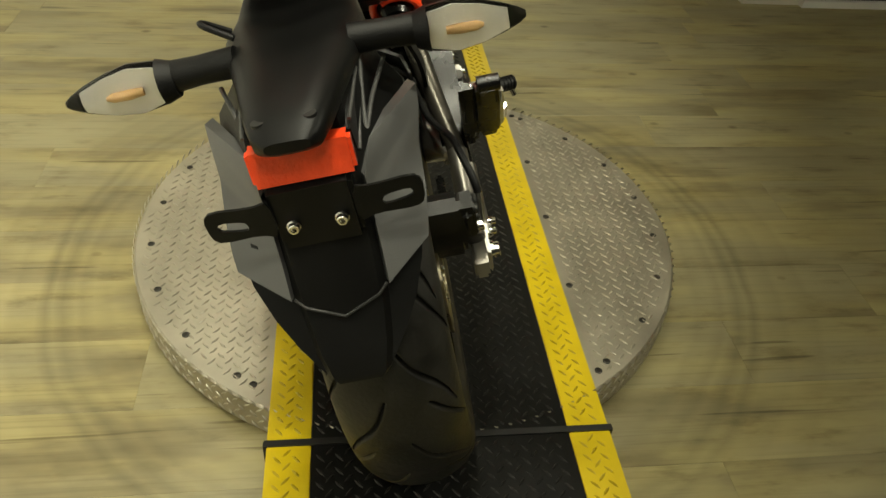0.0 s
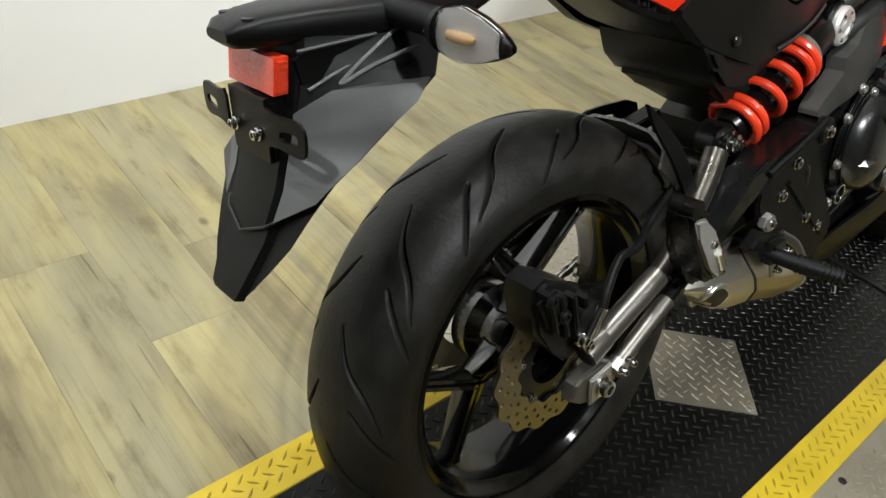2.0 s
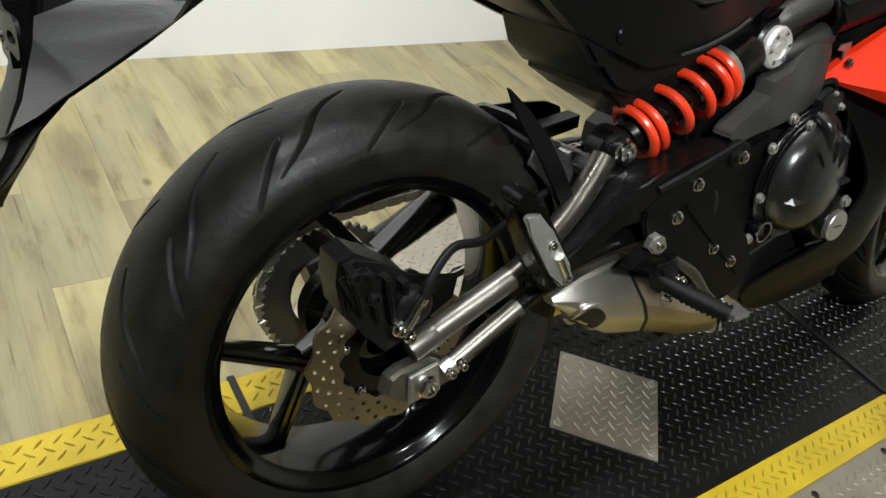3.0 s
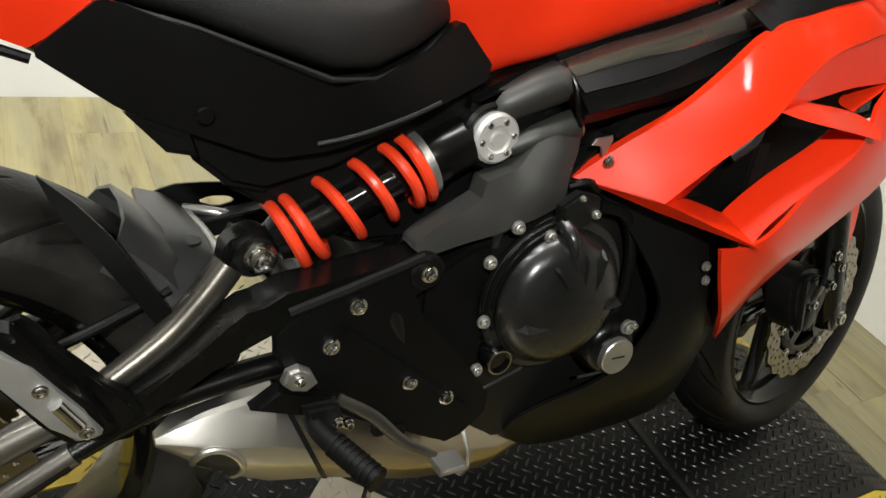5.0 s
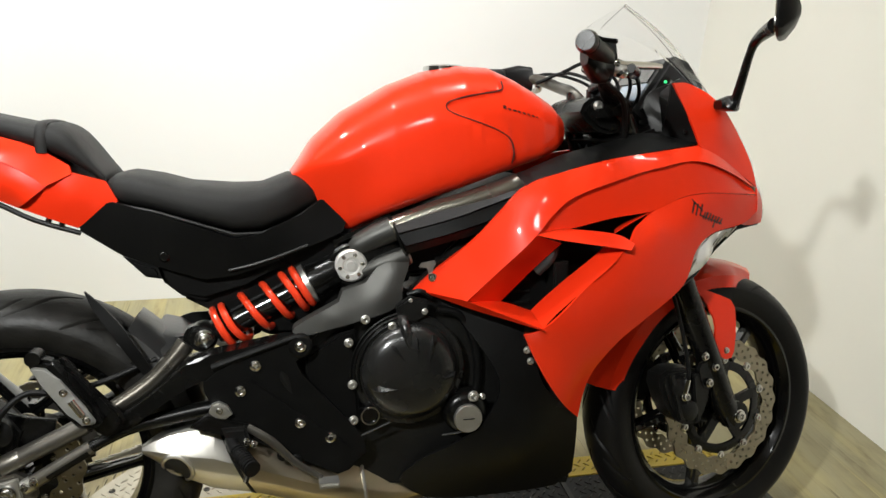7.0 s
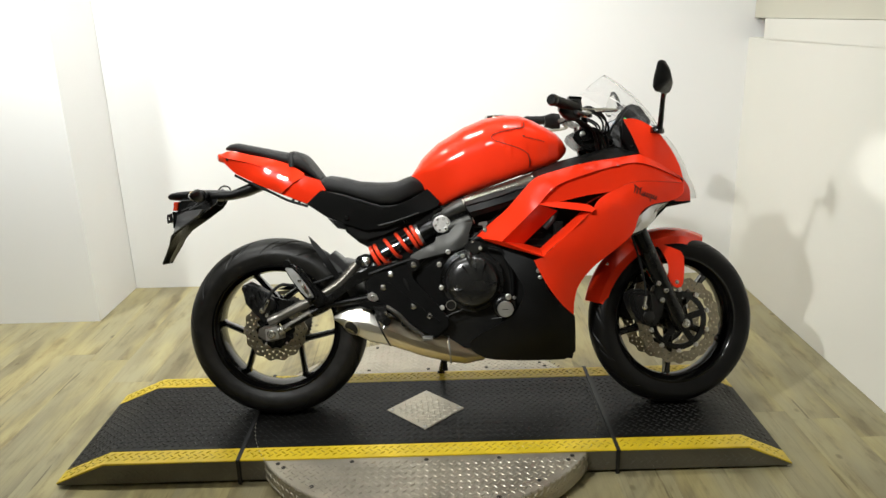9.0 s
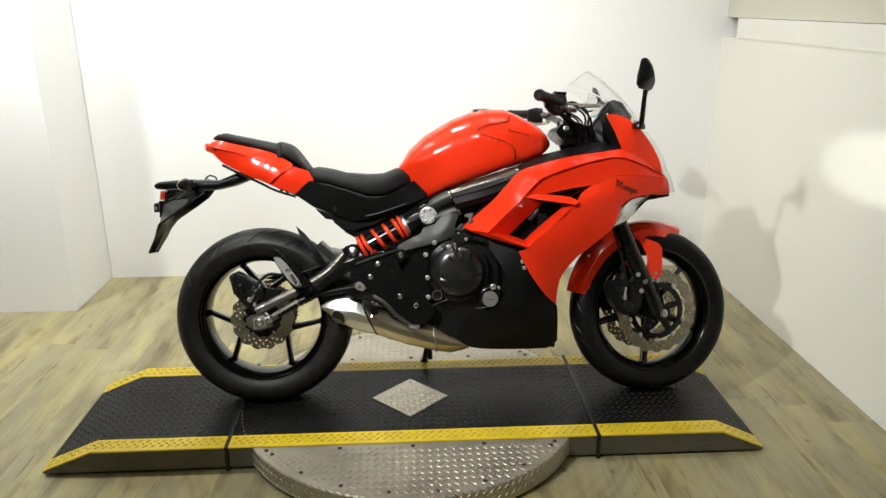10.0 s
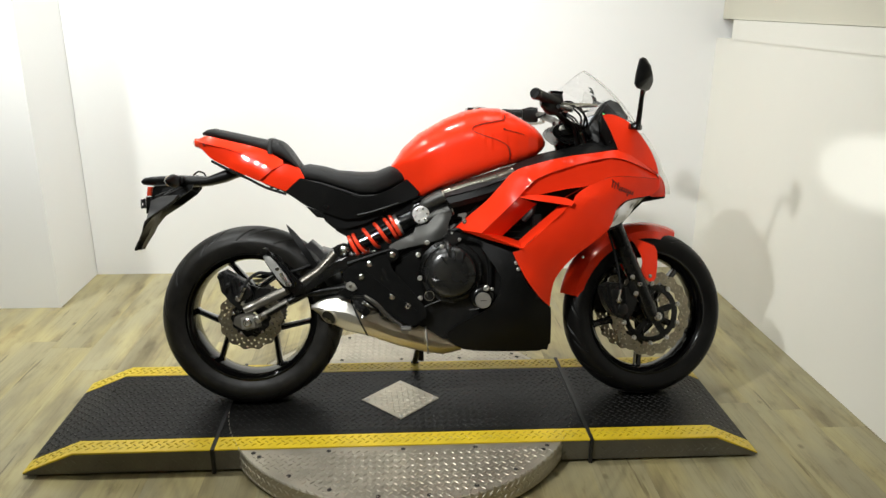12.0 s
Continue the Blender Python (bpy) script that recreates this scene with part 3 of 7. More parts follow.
for dx, dy in ((-1, 0), (1, 0), (0, -1), (0, 1)):
    put_screw(dc[0] + dx * (DH - 0.018), dc[1] + dy * (DH - 0.018), TOP + 0.0036, ramp, bright_screw)

# ---- the motorcycle, in its own upright coordinates: x ahead from the rear axle, y to its left, z up ----
bike = tagged(new("motorcycle"), "red and black sport motorcycle leaning on its side stand", "motorcycle")
bike.matrix_world = pose(0, -0.045, 0.090, -13.0, 0, 0)

bolt_meshes = {}


def bolt(x, y, z, r=0.008, parent=None, material=CHROME, high=0.006, side=-1, label=""):
    """A flanged socket bolt whose head looks sideways."""
    key = (r, high, material.name, side)
    if key not in bolt_meshes:
        s = side
        g = lathe([(r, 0), (r, s * high * 0.35), (r * 0.8, s * high * 0.45), (r * 0.78, s * high * 0.9), (r * 0.66, s * high), (r * 0.42, s * high), (r * 0.38, s * high * 0.45), (r * 0.05, s * high * 0.4)], 16, closed=False, capped=True)
        bolt_meshes[key] = make_mesh("bolt", g, material)
    ob = new("bolt", bolt_meshes[key])
    ob.parent = parent or bike
    ob.location = (x, y, z)
    return tagged(ob, label)


# -- wheels --


def tyre_geo(R, half, bead, at, pitches, nseg, nprof):
    """A tyre with its tread cut in: crown, shoulders and sidewalls as one turned surface."""
    prof = []
    for k in range(nprof + 1):
        a = -1 + 2 * k / nprof
        y = half * math.sin(a * 1.45) / math.sin(1.45)
        r = R - (R - bead - 0.042) * (1 - math.cos(a * 1.45)) / (1 - math.cos(1.45))
        prof.append((r, y))
    wall = [(bead + 0.030, half * 0.985), (bead + 0.017, half * 0.93), (bead + 0.006, half * 0.84), (bead - 0.001, half * 0.78), (bead - 0.004, half * 0.72)]
    full = [(r, -y) for r, y in reversed(wall)] + prof + wall
    prof_np = np.array(full)
    arc = np.concatenate(([0], np.cumsum(np.hypot(np.diff(prof_np[:, 0]), np.diff(prof_np[:, 1])))))
    lat = arc - arc[-1] / 2
    ang = np.arange(nseg) / nseg
    u = ang[:, None] * pitches
    v = lat[None, :]
    cut = np.zeros((nseg, len(full)))
    wide = 0.0050
    unit = 2 * math.pi * R / pitches

    def groove(v0, v1, path, offset, sign, w=wide):
        nonlocal cut
        vv = v * sign
        inside_v = (vv > v0) & (vv < v1)
        t = np.clip((vv - v0) / (v1 - v0), 0, 1)
        c = offset + path(t)
        d = np.abs((u - c + 0.5) % 1.0 - 0.5) * unit
        taper = np.minimum(1, np.minimum(t, 1 - t) * 9)
        depth = np.clip(1.25 - d / (w * (0.35 + 0.65 * taper)), 0, 1)
        depth = depth * depth * (3 - 2 * depth)
        cut = np.maximum(cut, np.where(inside_v, depth, 0))
    h = half
    for s, off in ((1, 0.0), (-1, 0.5)):
        groove(0.10 * h, 1.02 * h, lambda t: 0.78 * t + 0.05 * np.sin(t * math.pi * 2), off, s)
        groove(0.52 * h, 1.20 * h, lambda t: 0.46 * t, off + 0.62, s, wide * 0.9)
    crown = np.clip((1.25 * h - np.abs(v)) / (0.1 * h), 0, 1)
    rr = prof_np[None, :, 0] - 0.009 * cut * crown
    th = 2 * np.pi * ang[:, None]
    X = at[0] + rr * np.cos(th)
    Z = at[2] + rr * np.sin(th)
    Y = np.broadcast_to(at[1] + prof_np[None, :, 1], X.shape)
    pts = np.stack((X, Y, Z), -1).reshape(-1, 3)
    m = len(full)
    fs = []
    for k in range(nseg):
        a, b = k * m, (k + 1) % nseg * m
        fs += [(a + i, a + i + 1, b + i + 1, b + i) for i in range(m - 1)]
    g = Geo()
    g.v, g.f = [tuple(map(float, p)) for p in pts], fs
    return g


def rim_geo(bead, half, at):
    h = half
    prof = [(bead + 0.003, h), (bead + 0.002, h - 0.006), (bead - 0.006, h - 0.010), (bead - 0.009, h - 0.022), (bead - 0.012, h * 0.45), (bead - 0.014, 0), (bead - 0.012, -h * 0.45), (bead - 0.009, -h + 0.022),
            (bead - 0.006, -h + 0.010), (bead + 0.002, -h + 0.006), (bead + 0.003, -h), (bead - 0.003, -h - 0.001), (bead - 0.007, -h + 0.002), (bead - 0.011, -h + 0.010), (bead - 0.019, -h + 0.016), (bead - 0.024, -h * 0.4), (bead - 0.026, 0),
            (bead - 0.024, h * 0.4), (bead - 0.019, h - 0.016), (bead - 0.011, h - 0.010), (bead - 0.007, h - 0.002), (bead - 0.003, h + 0.001)]
    return lathe(prof, 96, at)


def spoke_geo(a, r0, r1, at, w0=0.015, w1=0.010):
    """One tapered, hollow-sided spoke at the angle a (degrees)."""
    rings = []
    for t in (0, 0.15, 0.5, 0.85, 1.0):
        r = r0 + (r1 - r0) * t
        w = (w0 + (w1 - w0) * t) * (1.25 if t in (0, 1.0) else 1)
        d = 0.016 - 0.006 * t
        ring = [(w, -d), (w * 0.55, -d - 0.004), (-w * 0.55, -d - 0.004), (-w, -d), (-w * 0.8, 0), (-w, d), (-w * 0.55, d + 0.004), (w * 0.55, d + 0.004), (w, d), (w * 0.8, 0)]
        ca, sa = math.cos(radians(a)), math.sin(radians(a))
        rings.append([(at[0] + r * ca - q * sa, at[1] + y, at[2] + r * sa + q * ca) for q, y in ring])
    return loft(rings)


def bar_spoke(p0, p1, at, w0, w1):
    """One straight spoke between two points of the wheel's plane, with a groove along each face."""
    d = Vector((p1[0] - p0[0], p1[1] - p0[1]))
    n = Vector((-d.y, d.x)).normalized()
    rings = []
    for t in (0, 0.12, 0.5, 0.9, 1.0):
        w = (w0 + (w1 - w0) * t) * (1.5 if t == 1.0 else 1.0)
        h = 0.020 - 0.007 * t
        ring = [(w, -h * 0.6), (w * 0.8, -h), (w * 0.25, -h), (0, -h + 0.004), (-w * 0.25, -h), (-w * 0.8, -h), (-w, -h * 0.6), (-w, h * 0.6), (-w * 0.8, h), (-w * 0.25, h), (0, h - 0.004), (w * 0.25, h), (w * 0.8, h), (w, h * 0.6)]
        rings.append([(at[0] + p0[0] + d.x * t + q * n.x, at[1] + y, at[2] + p0[1] + d.y * t + q * n.y) for q, y in ring])
    return loft(rings)


def wave_disc(at, R, r_in, y, thick, waves, rows, sweep=0.0):
    """A petal brake disc with drilled holes."""
    out = [(at[0] + (R + 0.0035 * math.cos(waves * a)) * math.cos(a), at[2] + (R + 0.0035 * math.cos(waves * a)) * math.sin(a)) for a in np.linspace(0, 2 * math.pi, waves * 8, endpoint=False)]
    inn = [(at[0] + (r_in + 0.003 * math.cos(waves * a)) * math.cos(a), at[2] + (r_in + 0.003 * math.cos(waves * a)) * math.sin(a)) for a in np.linspace(0, 2 * math.pi, waves * 6, endpoint=False)]
    holes = [inn]
    for r, n, ph in rows:
        for k in range(n):
            a = 2 * math.pi * (k + ph) / n
            cx, cz = at[0] + r * math.cos(a), at[2] + r * math.sin(a)
            holes.append([(cx + 0.0034 * math.cos(b), cz + 0.0034 * math.sin(b)) for b in np.linspace(0, 2 * math.pi, 7, endpoint=False)])
    pts, edges = [], []
    for loop in [out] + holes:
        a = len(pts)
        pts += loop
        edges += [(a + i, a + (i + 1) % len(loop)) for i in range(len(loop))]
    vs, es, fs = delaunay_2d_cdt([Vector(p) for p in pts], edges, [], 0, 1e-7)[:3]
    keep = []
    for face in fs:
        cx = sum(vs[i][0] for i in face) / 3
        cz = sum(vs[i][1] for i in face) / 3
        d = math.hypot(cx - at[0], cz - at[2])
        if inside(out, cx, cz) and not inside(inn, cx, cz) and not any(inside(h, cx, cz) for h in holes[1:] if abs(h[0][0] - cx) < 0.012 and abs(h[0][1] - cz) < 0.012):
            keep.append(tuple(face))
    n = len(vs)
    verts = [(p[0], y, p[1]) for p in vs] + [(p[0], y + thick, p[1]) for p in vs]
    count = {}
    for face in keep:
        for i in range(3):
            e = tuple(sorted((face[i], face[(i + 1) % 3])))
            count[e] = count.get(e, 0) + 1
    faces = keep + [tuple(i + n for i in f) for f in keep] + [(a, b, b + n, a + n) for (a, b), c in count.items() if c == 1]
    return Geo().add(verts, faces)


RC = (0.0, 0.0, 0.307)
FC = (1.412, 0.0, 0.294)

rear_wheel = part("rear_wheel", rim_geo(0.222, 0.066, RC), RIM_BLACK, bike, "gloss black alloy rear wheel")
part("tyre", tyre_geo(0.315, 0.080, 0.222, RC, 13, 1700, 150), DUSTY_RUBBER, rear_wheel, "wide black sport tyre with swept grooves", 80)
for k in range(3):
    # three arms that fork into two spokes each
    c = radians(84 + 120 * k)
    part("hub_arm", spoke_geo(84 + 120 * k, 0.040, 0.106, RC, 0.020, 0.015), GLOSS, rear_wheel)
    for side in (-1, 1):
        e = c + side * radians(29)
        part("spoke", bar_spoke((0.088 * math.cos(c), 0.088 * math.sin(c)), (0.202 * math.cos(e), 0.202 * math.sin(e)), RC, 0.0105, 0.0095), GLOSS, rear_wheel)
part("hub", lathe([(0.052, -0.05), (0.055, -0.03), (0.044, -0.01), (0.044, 0.02), (0.062, 0.035), (0.062, 0.06), (0.03, 0.07), (0.02, 0.07), (0.02, -0.055), (0.03, -0.055)], 40, RC), GLOSS, rear_wheel)
part("brake_disc", wave_disc(RC, 0.108, 0.066, -0.078, 0.005, 14, ((0.078, 22, 0.0), (0.089, 22, 0.5), (0.100, 22, 0.0))), BRONZE, rear_wheel, "petal rear brake disc with drilled holes")
part("disc_carrier", lathe([(0.070, -0.072), (0.072, -0.066), (0.050, -0.052), (0.04, -0.052), (0.04, -0.074)], 40, RC), SATIN, rear_wheel)
for k in range(5):
    a = radians(20 + 72 * k)
    bolt(RC[0] + 0.062 * math.cos(a), -0.073, RC[2] + 0.062 * math.sin(a), 0.006, rear_wheel)
teeth = []
for k in range(46 * 2):
    a = 2 * math.pi * k / 92
    r = 0.103 if k % 2 else 0.096
    teeth.append((RC[0] + r * math.cos(a), RC[2] + r * math.sin(a)))
hole_ring = [(RC[0] + 0.060 * math.cos(a), RC[2] + 0.060 * math.sin(a)) for a in np.linspace(0, 2 * math.pi, 24, endpoint=False)]
part("sprocket", panel(teeth, lambda x, z: 0.092, 0.006, [hole_ring], 0.02, 1, 0), TITAN, rear_wheel, "steel rear sprocket")

front_wheel = part("front_wheel", rim_geo(0.222, 0.050, FC), RIM_BLACK, bike, "gloss black alloy front wheel")
part("tyre", tyre_geo(0.300, 0.060, 0.222, FC, 13, 1000, 90), RUBBER, front_wheel, "black front sport tyre", 80)
for k in range(5):
    part("spoke", spoke_geo(-96 + 72 * k, 0.040, 0.200, FC, 0.013, 0.009), GLOSS, front_wheel)
part("hub", lathe([(0.040, -0.058), (0.044, -0.03), (0.036, 0), (0.044, 0.03), (0.040, 0.058), (0.02, 0.062), (0.02, -0.062)], 36, FC), SATIN, front_wheel)
rows = ((0.122, 30, 0.0), (0.132, 30, 0.5), (0.142, 30, 0.0))
for y in (-0.073, 0.068):
    part("brake_disc", wave_disc(FC, 0.150, 0.113, y, 0.005, 20, rows), BRONZE, front_wheel, "petal front brake disc with drilled holes")
    carrier = lathe([(0.100, y), (0.104, y + 0.002), (0.104, y + 0.006), (0.084, y + 0.006), (0.084, y)], 40, FC)
    for k in range(5):
        a = radians(16 + 72 * k)
        ca, sa = math.cos(a), math.sin(a)
        loft([[(FC[0] + r * ca - q * sa, y + 0.003 + d, FC[2] + r * sa + q * ca) for q, d in ((-0.011, -0.004), (0.011, -0.004), (0.011, 0.004), (-0.011, 0.004))] for r in (0.03, 0.088)], carrier)
    carrier = part("disc_carrier", carrier, SATIN, front_wheel)
    for k in range(10):
        a = radians(16 + 36 * k)
        bolt(FC[0] + 0.108 * math.cos(a), y if y < 0 else y + 0.006, FC[2] + 0.108 * math.sin(a), 0.0095, front_wheel, CHROME, 0.005, -1 if y < 0 else 1)

# -- swingarm, chain, rear brake --
arm = part("swingarm", tube([(0.000, -0.1335, 0.349), (0.065, -0.134, 0.379), (0.131, -0.133, 0.409), (0.180, -0.124, 0.434), (0.232, -0.113, 0.466), (0.268, -0.105, 0.500), (0.294, -0.098, 0.530)], [0.0140, 0.0142, 0.0140, 0.0145, 0.0165, 0.0172, 0.0170], 18, smooth=5), DARK_TUBE, bike, "dark metal tubular swingarm")
part("upper_sleeve", tube([(-0.006, -0.1335, 0.3463), (0.030, -0.1335, 0.3627), (0.131, -0.1338, 0.4090)], 0.0160, 20), SLEEVE, arm, "bare metal sleeve")
part("sleeve_collar", tube([(-0.008, -0.1335, 0.3455), (0.024, -0.1335, 0.3600), (0.026, -0.1335, 0.3609)], [0.0172, 0.0172, 0.0162], 20), SLEEVE, arm)
# the sleeve is solid; this black disc paints the shade of an open end
part("sleeve_mouth", tube([(-0.0095, -0.1335, 0.3448), (-0.0085, -0.1335, 0.3452)], 0.0138, 18), SEAL, arm, "black disc in place of the shaded hollow of the tube")
beam = prism([(0.505, 0.540), (0.485, 0.547), (0.394, 0.531), (0.323, 0.520), (0.290, 0.503), (0.240, 0.458), (0.172, 0.418), (0.160, 0.388), (0.200, 0.398), (0.240, 0.430), (0.290, 0.462), (0.340, 0.485), (0.420, 0.498), (0.505, 0.514)], -0.158, -0.112, 0.013, rounds=1)
part("upper_beam", beam, SATIN, arm, "satin black upper arm beam")
part("under_tube", tube([(0.135, -0.1470, 0.3715), (0.190, -0.142, 0.395), (0.233, -0.130, 0.402), (0.309, -0.122, 0.412), (0.385, -0.122, 0.421), (0.460, -0.118, 0.430)], [0.0105, 0.0110, 0.0130, 0.0150, 0.0150, 0.0150], 16, smooth=5), SATIN, arm, "black lower swingarm tube")
part("arm_sleeve", tube([(0.036, -0.1500, 0.3160), (0.1385, -0.1475, 0.3733)], 0.0122, 18), SLEEVE, arm, "bare metal sleeve with a warning label")
part("arm_collar", tube([(0.030, -0.1502, 0.3127), (0.044, -0.1498, 0.3205)], 0.0138, 20), ALLOY, arm)
label_band = tube([(0.066, -0.1496, 0.3328), (0.132, -0.1477, 0.3697)], 0.0125, 18)
label_band.f = [f for f in label_band.f if len(f) == 4 and sum(label_band.v[k][2] for k in f) / 4 - 0.3328 - 0.559 * (sum(label_band.v[k][0] for k in f) / 4 - 0.066) < -0.001 and sum(label_band.v[k][1] for k in f) / 4 < -0.1490]
part("warning_label", label_band, PLASTIC, arm, "dark printed label strip")
left = tube([(-0.02, 0.125, 0.312), (0.10, 0.125, 0.34), (0.24, 0.12, 0.41), (0.42, 0.115, 0.44), (0.52, 0.11, 0.44)], [0.022, 0.026, 0.028, 0.028, 0.026], 14, smooth=4)
part("left_arm", left, SATIN, arm)
part("cross_tube", tube([(0.40, -0.14, 0.46), (0.40, 0.12, 0.44)], 0.03, 16), SATIN, arm)
part("axle_block", prism([(-0.046, 0.300), (-0.040, 0.322), (-0.026, 0.330), (0.015, 0.336), (0.044, 0.318), (0.046, 0.290), (0.000, 0.276), (-0.024, 0.284)], -0.148, -0.126, 0.004), SLEEVE, arm, "bare metal chain adjuster block")
part("axle_end_plate", prism([(-0.016, 0.282), (-0.018, 0.322), (0.022, 0.332), (0.028, 0.290)], -0.155, -0.149, 0.002), ALLOY, arm)
bolt(0.004, -0.155, 0.306, 0.015, arm, CHROME, 0.014)
bolt(0.034, -0.158, 0.318, 0.007, arm, CHROME, 0.012)
bolt(0.048, -0.160, 0.326, 0.007, arm, CHROME, 0.012)

caliper = part("rear_caliper", prism([(-0.096, 0.446), (-0.094, 0.470), (-0.075, 0.478), (-0.045, 0.462), (-0.010, 0.440), (0.020, 0.395), (0.006, 0.352), (-0.029, 0.338), (-0.060, 0.372), (-0.088, 0.405)], -0.122, -0.068, 0.006), CAST, bike, "black rear brake caliper")
part("caliper_cover", prism([(-0.098, 0.458), (-0.070, 0.466), (-0.046, 0.448), (-0.050, 0.412), (-0.078, 0.414)], -0.134, -0.121, 0.005), CAST, caliper)
for k in range(4):
    part("caliper_rib", prism([(-0.092 + 0.022 * k, 0.470 - 0.010 * k), (-0.084 + 0.022 * k, 0.472 - 0.010 * k), (-0.066 + 0.020 * k, 0.410 - 0.012 * k), (-0.073 + 0.020 * k, 0.406 - 0.012 * k)], -0.139, -0.118, 0.002), CAST, caliper)
part("caliper_bracket", prism([(-0.030, 0.372), (-0.005, 0.430), (0.030, 0.418), (0.075, 0.410), (0.070, 0.380), (0.020, 0.350)], -0.106, -0.094, 0.003), SATIN, caliper)
part("caliper_piston", lathe([(0.024, -0.124), (0.024, -0.138), (0.018, -0.142), (0.004, -0.142)], 22, (-0.008, 0, 0.405), closed=False, capped=True), CAST, caliper)
for x, z in ((-0.085, 0.462), (-0.060, 0.430)):
    bolt(x, -0.136, z, 0.009, caliper, CAST, 0.007)
bolt(-0.028, -0.138, 0.385, 0.010, caliper, CHROME, 0.012)
bolt(-0.012, -0.137, 0.368, 0.008, caliper, CHROME, 0.009)
part("brake_hose", tube([(-0.020, -0.146, 0.392), (-0.008, -0.150, 0.415), (0.006, -0.146, 0.445), (0.040, -0.135, 0.470), (0.085, -0.128, 0.466), (0.15, -0.10, 0.470), (0.24, -0.08, 0.50)], 0.0055, 10, smooth=6), SOFT_RUBBER, bike, "black rubber brake hose")
part("hose_fitting", tube([(-0.022, -0.146, 0.388), (-0.004, -0.149, 0.425)], 0.0072, 12), CHROME, bike, "bright hose fitting")

links = Geo()
path = [(0.58 - 0.58 * t, 0.475 - 0.06 * t) for t in np.linspace(0, 1, 46)]
path += [(0.103 * math.cos(a), 0.312 + 0.103 * math.sin(a)) for a in np.linspace(math.pi / 2, 3 * math.pi / 2, 26)]
path += [(0.58 * t, 0.209 + 0.185 * t) for t in np.linspace(0, 1, 46)]
for i in range(len(path) - 1):
    (x0, z0), (x1, z1) = path[i], path[i + 1]
    w = 0.0065 if i % 2 else 0.0058
    d = Vector((x1 - x0, z1 - z0)).normalized()
    px, pz = -d.y * w, d.x * w
    for y in ((0.0865, 0.0885), (0.0965, 0.0985)) if i % 2 else ((0.0885, 0.0905), (0.0945, 0.0965)):
        links.add([(x, yy, z) for yy in y for x, z in ((x0 + px - d.x * .003, z0 + pz), (x1 + px + d.x * .003, z1 + pz), (x1 - px + d.x * .003, z1 - pz), (x0 - px - d.x * .003, z0 - pz))],
                  [(0, 1, 2, 3), (4, 5, 6, 7), (0, 1, 5, 4), (1, 2, 6, 5), (2, 3, 7, 6), (3, 0, 4, 7)])
tagged(part("drive_chain", links, STEEL, bike, "steel drive chain", 0), kind="stuff")
part("chain_guard", prism([(-0.02, 0.428), (0.02, 0.440), (0.30, 0.500), (0.42, 0.520), (0.42, 0.50), (0.30, 0.478), (0.02, 0.424)], 0.078, 0.112, 0.003), PLASTIC, bike)

# -- rear shock --
S0, S1 = Vector((0.333, -0.080, 0.538)), Vector((0.579, -0.082, 0.657))


def along(t):
    return S0 + (S1 - S0) * t


shock = part("shock_absorber", tube([along(0.17), along(0.66)], 0.0245, 20), GLOSS, bike, "rear shock absorber with a red coil spring")
part("upper_body", tube([along(0.748), along(0.78), along(0.82), along(0.93), along(1.0)], [0.033, 0.034, 0.032, 0.031, 0.026], 22), SATIN, shock)
part("preload_ring", tube([along(0.705), along(0.712), along(0.745), along(0.75)], [0.034, 0.0385, 0.0385, 0.034], 24), ALLOY, shock, "notched bare metal preload ring")
part("lower_cup", tube([along(0.05), along(0.12), along(0.165)], [0.022, 0.030, 0.033], 20), SATIN, shock)
coil = []
axis = (S1 - S0).normalized()
ux = Vector((0, 1, 0)) - axis * axis.y
ux.normalize()
uz = axis.cross(ux)
turns = (0.0, 0.34, 1.34, 2.34, 3.34, 4.34, 5.34, 5.5)
places = (0.095, 0.110, 0.175, 0.345, 0.500, 0.630, 0.690, 0.700)
for k in range(170):
    n = 5.5 * k / 169
    t = float(np.interp(n, turns, places))
    a = 2 * math.pi * n + 1.0
    coil.append(along(t) + (ux * math.cos(a) + uz * math.sin(a)) * 0.0385)
part("coil_spring", tube(coil, 0.0068, 10), SPRING, shock, "red painted coil spring")
part("lower_eye", lathe([(0.026, -0.060), (0.026, -0.092), (0.022, -0.098), (0.004, -0.098)], 24, (0.322, 0, 0.536), closed=False, capped=True), CAST, shock)
bolt(0.326, -0.098, 0.536, 0.018, shock, CHROME, 0.014)
bolt(0.326, -0.110, 0.536, 0.010, shock, CHROME, 0.008)
cap = part("shock_top_cap", lathe([(0.030, -0.06), (0.030, -0.110), (0.0265, -0.114), (0.016, -0.114), (0.014, -0.111), (0.009, -0.111), (0.008, -0.114), (0.002, -0.114)], 32, (0.589, 0, 0.660), closed=False, capped=True), BRIGHT_CAST, bike, "round bare alloy frame cap")
part("cap_surround", lathe([(0.030, -0.06), (0.040, -0.06), (0.040, -0.100), (0.036, -0.104), (0.0315, -0.104)], 32, (0.589, 0, 0.660)), SATIN, cap)
# chrome heads stand in for the highlights in the cap's six recesses
for k in range(6):
    a = radians(60 * k + 10)
    bolt(0.589 + 0.021 * math.cos(a), -0.1128, 0.660 + 0.021 * math.sin(a), 0.0042, cap, CHROME, 0.003)
part("inner_mudguard", prism([(0.285, 0.680), (0.296, 0.606), (0.345, 0.578), (0.440, 0.530), (0.520, 0.530), (0.610, 0.580), (0.625, 0.720), (0.45, 0.735)], -0.080, 0.085, 0.008), PLASTIC, bike, "black inner mudguard behind the shock")
